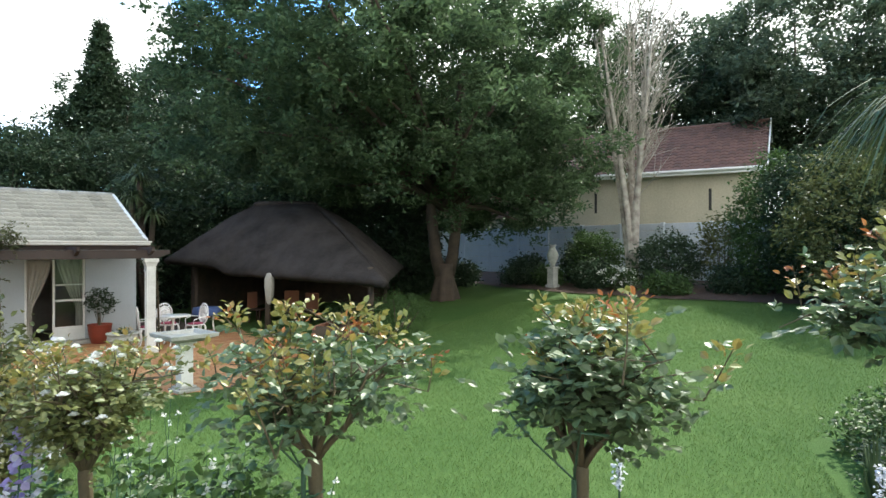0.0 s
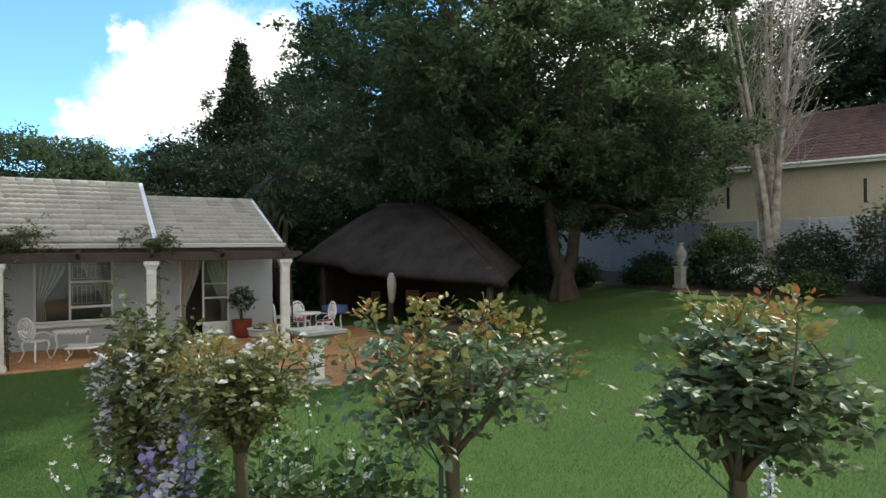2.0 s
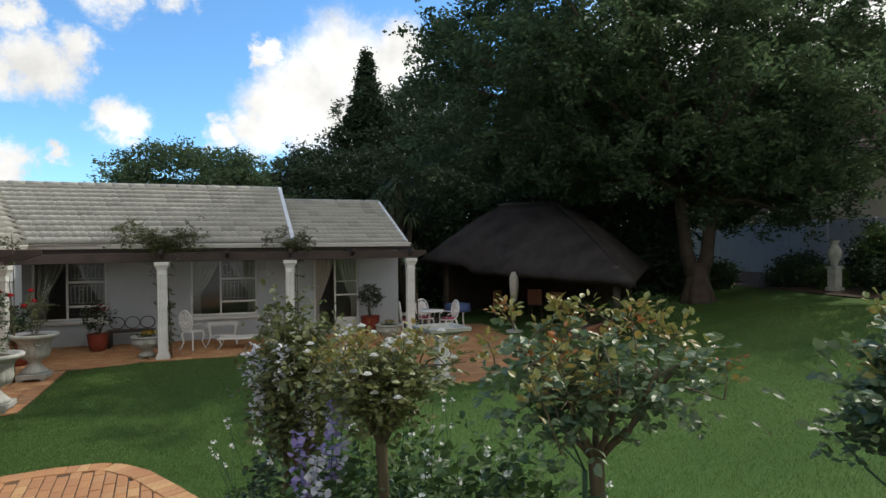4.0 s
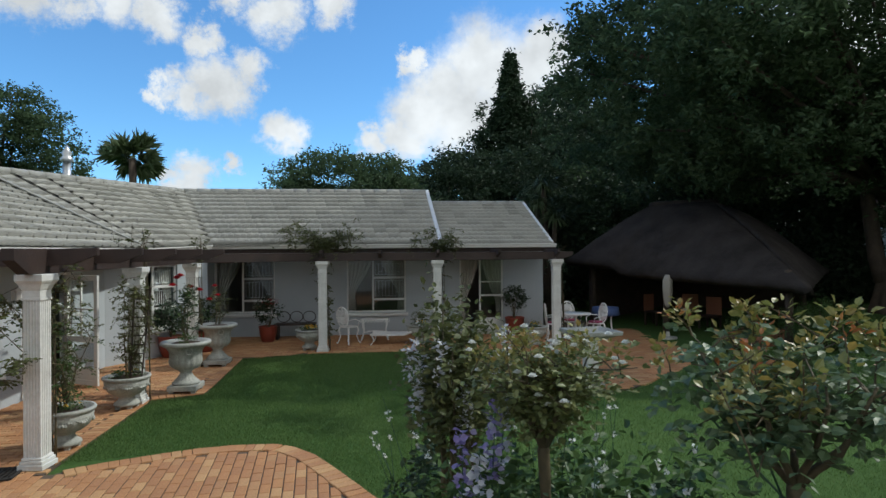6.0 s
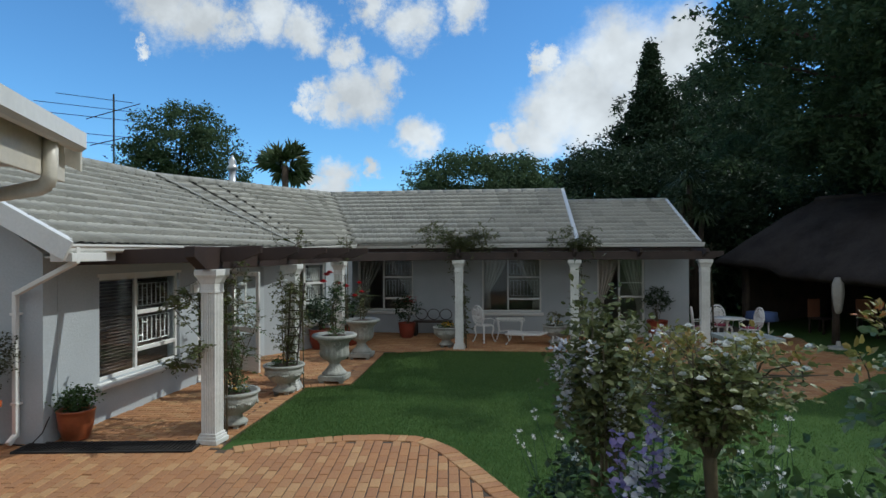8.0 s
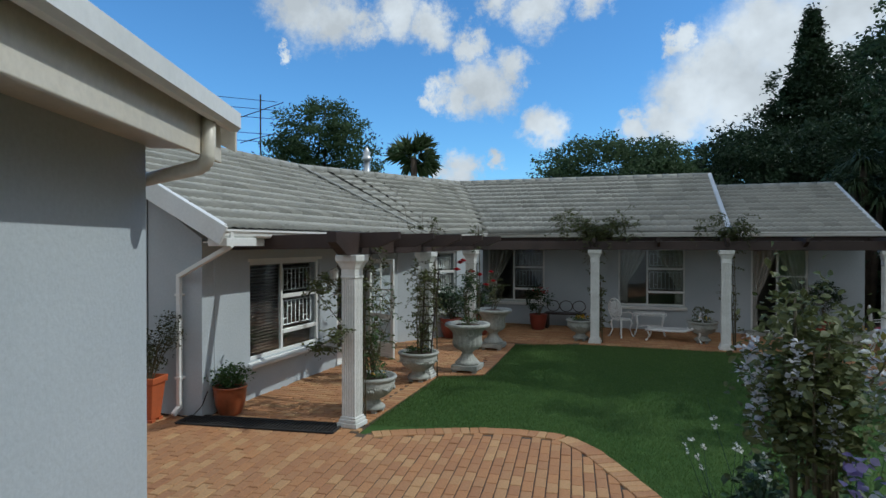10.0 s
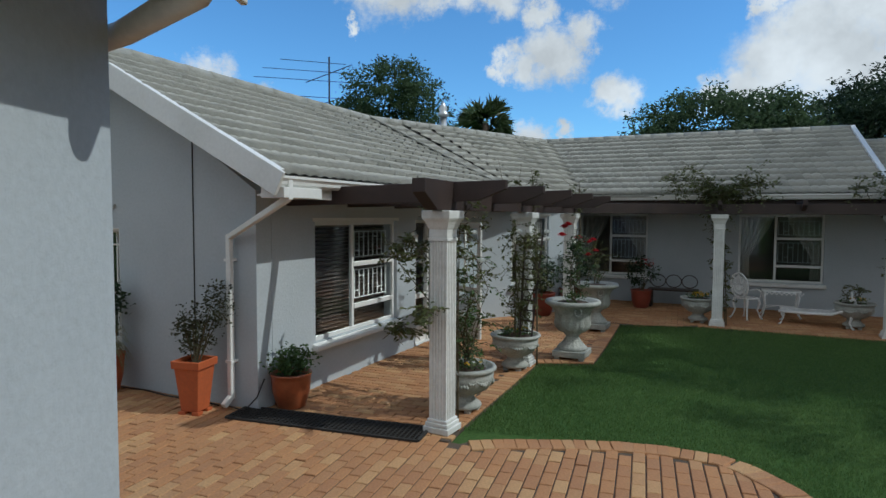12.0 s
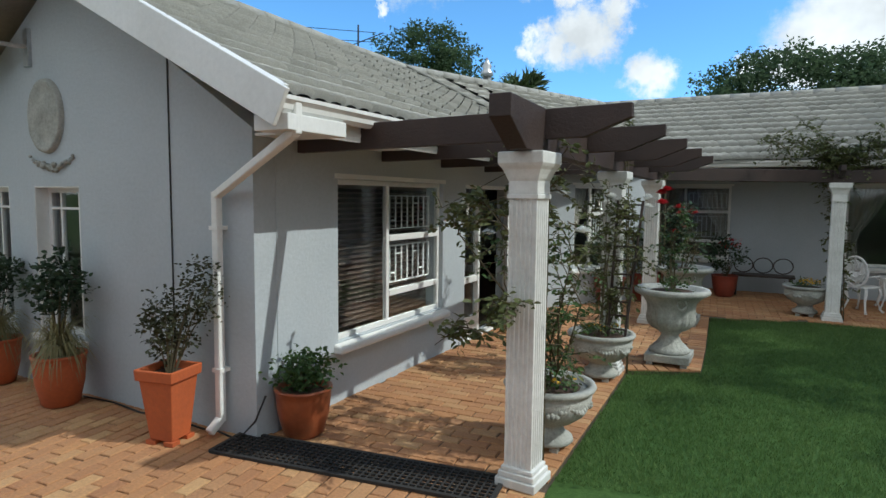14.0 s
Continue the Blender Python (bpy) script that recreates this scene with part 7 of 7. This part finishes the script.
def hedge_ball(at, radii, n, mat, label, name="box_hedge", leaf=0.05, category="hedge", per=16, clump=0.09):
    t = thing(name, at, 0, label, category)
    pts = clumped(n // per, per, (0, 0, radii[2] * 0.95), radii, clump, 0.6)
    part("leaves", leaf_mesh("leaves", pts, leaf, mat, 0.6), mat, t)
    g = Geo()
    for i in range(9):
        q = ball_points(1, (0, 0, radii[2]), [r * 0.8 for r in radii], 0.4)[0]
        g.tube([(q[0] * 0.3, q[1] * 0.3, 0), tuple(q)], [0.03, 0.008], 5)
    part("stems", g, BARK, t)


hedge_ball((10.9, -2.2, rise(10.9, -2.2)), (0.95, 0.8, 0.55), 5200, LEAF_BUSH, "rounded clipped green box hedge beside the planter", leaf=0.045)
hedge_ball((10.1, -0.9, 0.36), (0.7, 0.3, 0.28), 1500, LEAF_BUSH, "clipped box plants in the brick planter", leaf=0.04)

# planted strip and shrubs along the boundary
strip = Geo()
for i in range(34):
    y = -13.0 + i * 0.75
    w0, w1 = (19.4 + 0.06 * (q + 2) ** 2 * (0.25 if q > -2 else 0.35) + 0.1 * math.sin(q * 1.7) for q in (y, y + 0.75))
    strip.add([(w0, y, rise(w0, y) + 0.02), (24.5, y, rise(24.5, y) + 0.02), (24.5, y + 0.75, rise(24.5, y) + 0.02), (w1, y + 0.75, rise(w1, y) + 0.02)], [(0, 1, 2, 3)])
tagged(part("boundary_bed_soil", strip, SOIL), "dark soil of the bed along the boundary wall", "soil", kind="structure")
random.seed(70)
for x, y, r, h, m, n in ((20.8, 2.3, 0.8, 0.42, LEAF_DARK, 1500), (22.3, 0.4, 0.8, 0.8, LEAF_DARK, 1700), (22.4, -0.3, 1.1, 1.1, LEAF_BUSH, 1900), (22.0, -3.6, 1.2, 1.0, LEAF_DARK, 2200), (21.9, -6.2, 1.0, 0.45, LEAF_DARK, 1600), (23.0, -5.2, 0.8, 1.4, LEAF_OLIVE, 900), (21.2, -8.9, 1.8, 2.4, LEAF_DARK, 6000), (22.2, -7.2, 1.4, 2.3, LEAF_BUSH, 4500), (19.5, -10.6, 2.2, 2.3, LEAF_OLIVE, 5000), (22.6, -10.4, 2.2, 3.2, LEAF_DARK, 6000), (17.5, -12.4, 1.4, 1.3, LEAF_OLIVE, 2600), (16.8, 4.2, 1.0, 0.7, LEAF_DARK, 1500), (19.0, 4.6, 1.1, 0.55, LEAF_DARK, 1900), (22.4, 3.4, 0.9, 0.55, LEAF_DARK, 1500), (20.9, 0.9, 0.5, 0.35, LEAF_BUSH, 900), (20.6, -4.4, 0.7, 0.3, LEAF_BUSH, 1100), (23.6, 1.2, 0.8, 1.1, LEAF_DARK, 1500), (20.9, -1.2, 0.7, 0.5, LEAF_DARK, 1300), (13.8, -14.2, 1.2, 1.2, LEAF_BUSH, 2600)):
    hedge_ball((x, y, rise(x, y) - 0.05), (r * 0.9, r, h), int(n * 1.9), m, "loose dark leafy shrub before the boundary wall", "garden_shrub", 0.135, "shrub", 18, 0.16)
for x, y, r, h, m, n in ((8.2, 9.5, 2.4, 2.5, LEAF_DARK, 10000), (11.2, 11.5, 2.6, 2.8, LEAF_DARK, 11000), (14.4, 9.0, 2.6, 2.9, LEAF_DARK, 11000), (17.0, 6.8, 2.6, 2.7, LEAF_DARK, 11000), (16.0, 4.6, 1.3, 1.6, LEAF_DARK, 3000), (12.5, 16.0, 4.0, 3.2, LEAF_DARK, 13000), (18.2, 11.5, 3.4, 3.2, LEAF_DARK, 13000)):
    hedge_ball((x, y, rise(x, y) - 0.05), (r, r, h), n, m, "dense dark evergreen shrub behind the thatched shelter", "garden_shrub", 0.25, "shrub", 26, 0.26)
fb = thing("flowering_shrub", (20.9, -2.5, rise(20.9, -2.5)), 0, "low shrub with white flower heads under the pale tree", "shrub")
part("leaves", leaf_mesh("leaves", clumped(80, 16, (0, 0, 0.4), (0.6, 0.9, 0.4), 0.12, 0.4), 0.10, LEAF_BUSH), LEAF_BUSH, fb)
part("flower_heads", oval_mesh("flower_heads", clumped(22, 14, (-0.35, 0.0, 0.55), (0.3, 0.9, 0.35), 0.06, 0.6), 0.06, PETAL, 0.9), PETAL, fb)
vs = thing("garden_statue", (20.4, 0.35, rise(20.4, 0.35)), 0, "grey stone garden ornament vase on a pedestal", "ornament")
part("pedestal", Geo().box(-0.2, -0.2, 0, 0.2, 0.2, 0.12).box(-0.15, -0.15, 0.12, 0.15, 0.15, 0.75).box(-0.2, -0.2, 0.75, 0.2, 0.2, 0.82), STONE, vs, bevel=0.01)
part("vase", Geo().lathe([(0.12, 0.82), (0.08, 0.9), (0.20, 1.1), (0.24, 1.3), (0.14, 1.5), (0.10, 1.6), (0.18, 1.7), (0.15, 1.7)], 20), STONE, vs, smooth=True)

# ---- boundary wall ----
bw = thing("boundary_wall", (24.6, 0, 0), 0, "pale blue-grey precast concrete panel wall", "wall", kind="structure")
y = -18.0
while y < 16:
    zb = rise(24.6, y) - 0.3
    part("post", Geo().box(-0.07, y - 0.07, zb, 0.07, y + 0.07, 3.42), PRECAST, bw, bevel=0.01)
    for k in range(8):
        zz = zb + 0.2 + k * 0.30
        if zz < 3.2:
            part("panel", Geo().box(-0.025, y + 0.072, zz, 0.025, y + 1.928, zz + 0.29), PRECAST, bw, bevel=0.012)
    y += 2.0

# ---- neighbour's house ----
nh = thing("neighbour_house", (29.6, -3.7, 0), 19, "neighbouring cream house with brown tiled roof", "house")
part("wall", Geo().box(0, -0.1, 0.8, 8, 11.0, 6.0), CREAM, nh)
rt = Geo()
for j in range(15):
    for i in range(36):
        a, b = -0.4 + i * 0.325, -0.4 + (i + 1) * 0.325
        u, v = j / 15, (j + 1) / 15
        x0_, x1_, q0, q1 = -0.5 + 4.6 * u, -0.5 + 4.6 * v, 5.95 + 2.75 * u, 5.95 + 2.75 * v
        mid = (a + b) / 2
        rt.add([(x0_ - 0.03, a, q0 + 0.03), (x0_ - 0.03, mid, q0 + 0.085), (x0_ - 0.03, b, q0 + 0.03), (x1_, b, q1), (x1_, mid, q1 + 0.05), (x1_, a, q1), (x0_ - 0.02, a, q0 - 0.03), (x0_ - 0.02, b, q0 - 0.03)], [(0, 5, 4, 1), (1, 4, 3, 2), (0, 1, 2, 7, 6)])
tagged(part("roof_tiles", rt, REDTILE, nh, "brown-red clay roof tiles"), kind="stuff")
part("rear_roof", Geo().add([(4.1, -0.4, 8.7), (4.1, 11.3, 8.7), (9, 11.3, 5.9), (9, -0.4, 5.9)], [(0, 1, 2, 3)]), REDTILE, nh)
part("ridge", Geo().tube([(4.1, -0.4, 8.72), (4.1, 11.3, 8.72)], 0.13, 8), REDTILE, nh)
part("fascia", Geo().box(-0.52, -0.4, 5.72, -0.46, 11.3, 5.92), WHITE, nh)
part("gutter", Geo().tube([(-0.6, -0.4, 5.9), (-0.6, 11.3, 5.9)], 0.07, 8), WHITE, nh)
part("verge", Geo().beam((-0.6, -0.45, 5.93), (4.1, -0.45, 8.76), 0.06, 0.22).beam((4.1, -0.45, 8.76), (9, -0.45, 5.95), 0.06, 0.22), WHITE, nh)
for y in (1.9, 7.2):
    part("window", Geo().box(-0.02, y - 0.06, 4.1, 0.03, y + 0.06, 5.1), DARKMETAL, nh, "narrow dark slit window")
nr = thing("neighbour_house", (27.5, 12.5, 0), 0, "second neighbouring roof seen through the leaves", "house")
part("wall", Geo().box(0, -3, 0.8, 6, 6, 4.2), CREAM, nr)
part("roof", Geo().add([(-0.4, -3.4, 4.15), (-0.4, 6.4, 4.15), (3, 6.4, 6.0), (3, -3.4, 6.0), (6.4, -3.4, 4.15), (6.4, 6.4, 4.15)], [(0, 3, 2, 1), (3, 4, 5, 2), (0, 4, 3), (1, 2, 5)]), REDTILE, nr)


# ---- grass blades ----
def grass(name, poly, n, size, owner_label):
    xs, ys = [p[0] for p in poly], [p[1] for p in poly]
    P = np.stack([rng.uniform(min(xs), max(xs), n), rng.uniform(min(ys), max(ys), n)], 1)
    keep = [i for i, (x, y) in enumerate(P) if inside(poly, x, y)]
    P = P[keep]
    n = len(P)
    base = np.concatenate([P, np.array([[rise(x, y) - 0.012] for x, y in P])], 1)
    a = rng.uniform(0, 2 * np.pi, n)
    side = np.stack([np.cos(a), np.sin(a), np.zeros(n)], 1) * 0.0035
    tip = base + np.stack([rng.normal(0, 0.35, n), rng.normal(0, 0.35, n), np.ones(n)], 1) * (size * rng.uniform(0.6, 1.2, n))[:, None]
    V = np.stack([base - side, base + side, tip], 1).reshape(-1, 3)
    me = bpy.data.meshes.new(name)
    me.from_pydata(V.tolist(), [], np.arange(3 * n).reshape(n, 3).tolist())
    me.materials.append(GRASS)
    ob = new(name, me)
    tagged(ob, owner_label, "grass", kind="stuff")


NEAR_LAWN = [(-2.32, -7.36), (-2.36, -5.7), (-2.40, -4.47), (-1.68, -4.13), (-1.72, -3.0), (-1.85, -0.75), (-0.4, -0.31), (3.0, -0.31), (3.0, -9.9), (2.4, -9.95), (1.4, -9.0), (0.95, -8.0), (0.55, -7.36), (0.25, -7.05), (0.0, -6.92), (-0.45, -6.92), (-1.28, -7.14)]
FAR_LAWN = [(3.0, -0.31), (4.5, -0.35), (4.55, -4.5), (5.5, -4.7), (9.6, -1.4), (10.6, -3.0), (12, -2.4), (16.5, -1.0), (20.4, -3.6), (20.2, -7.4), (16.5, -11.4), (12.0, -12.4), (9.5, -12.2), (8.2, -12.95), (4.5, -12.95), (3.1, -11.6), (3.0, -9.9)]
grass("grass", NEAR_LAWN, 260000, 0.030, "short mown green lawn grass beside the bricks")
grass("grass", FAR_LAWN, 420000, 0.034, "short mown green lawn grass of the garden")


# ---- pieces of roofs and pavings ----
all_roofs()
GAP = [[(-2.75, -7.75), (-2.15, -7.75), (-2.15, -7.15), (-2.75, -7.15)]]
lay(PATIO, 97, (-2.0, -7.7), (-3.2, 0.9, -9.0, -7.0), patio_bed, "bricks", (-9.5, 2.2, -12.5, -6.9), (ARC[:13],))
lay(VERANDA, 4, (-2.3, -7.7), (-4.5, -2.3, -7.7, -5.0), veranda_bed, "bricks", (-4.6, 9.0, -7.75, 3.0), ([(-0.5, -0.30), (4.5, -0.30)], LAWN_EDGE))
border(ARC[:12], patio_bed)
border([(-0.5, -0.30), (4.5, -0.30)][::-1], veranda_bed)
border(LAWN_EDGE[::-1], veranda_bed)
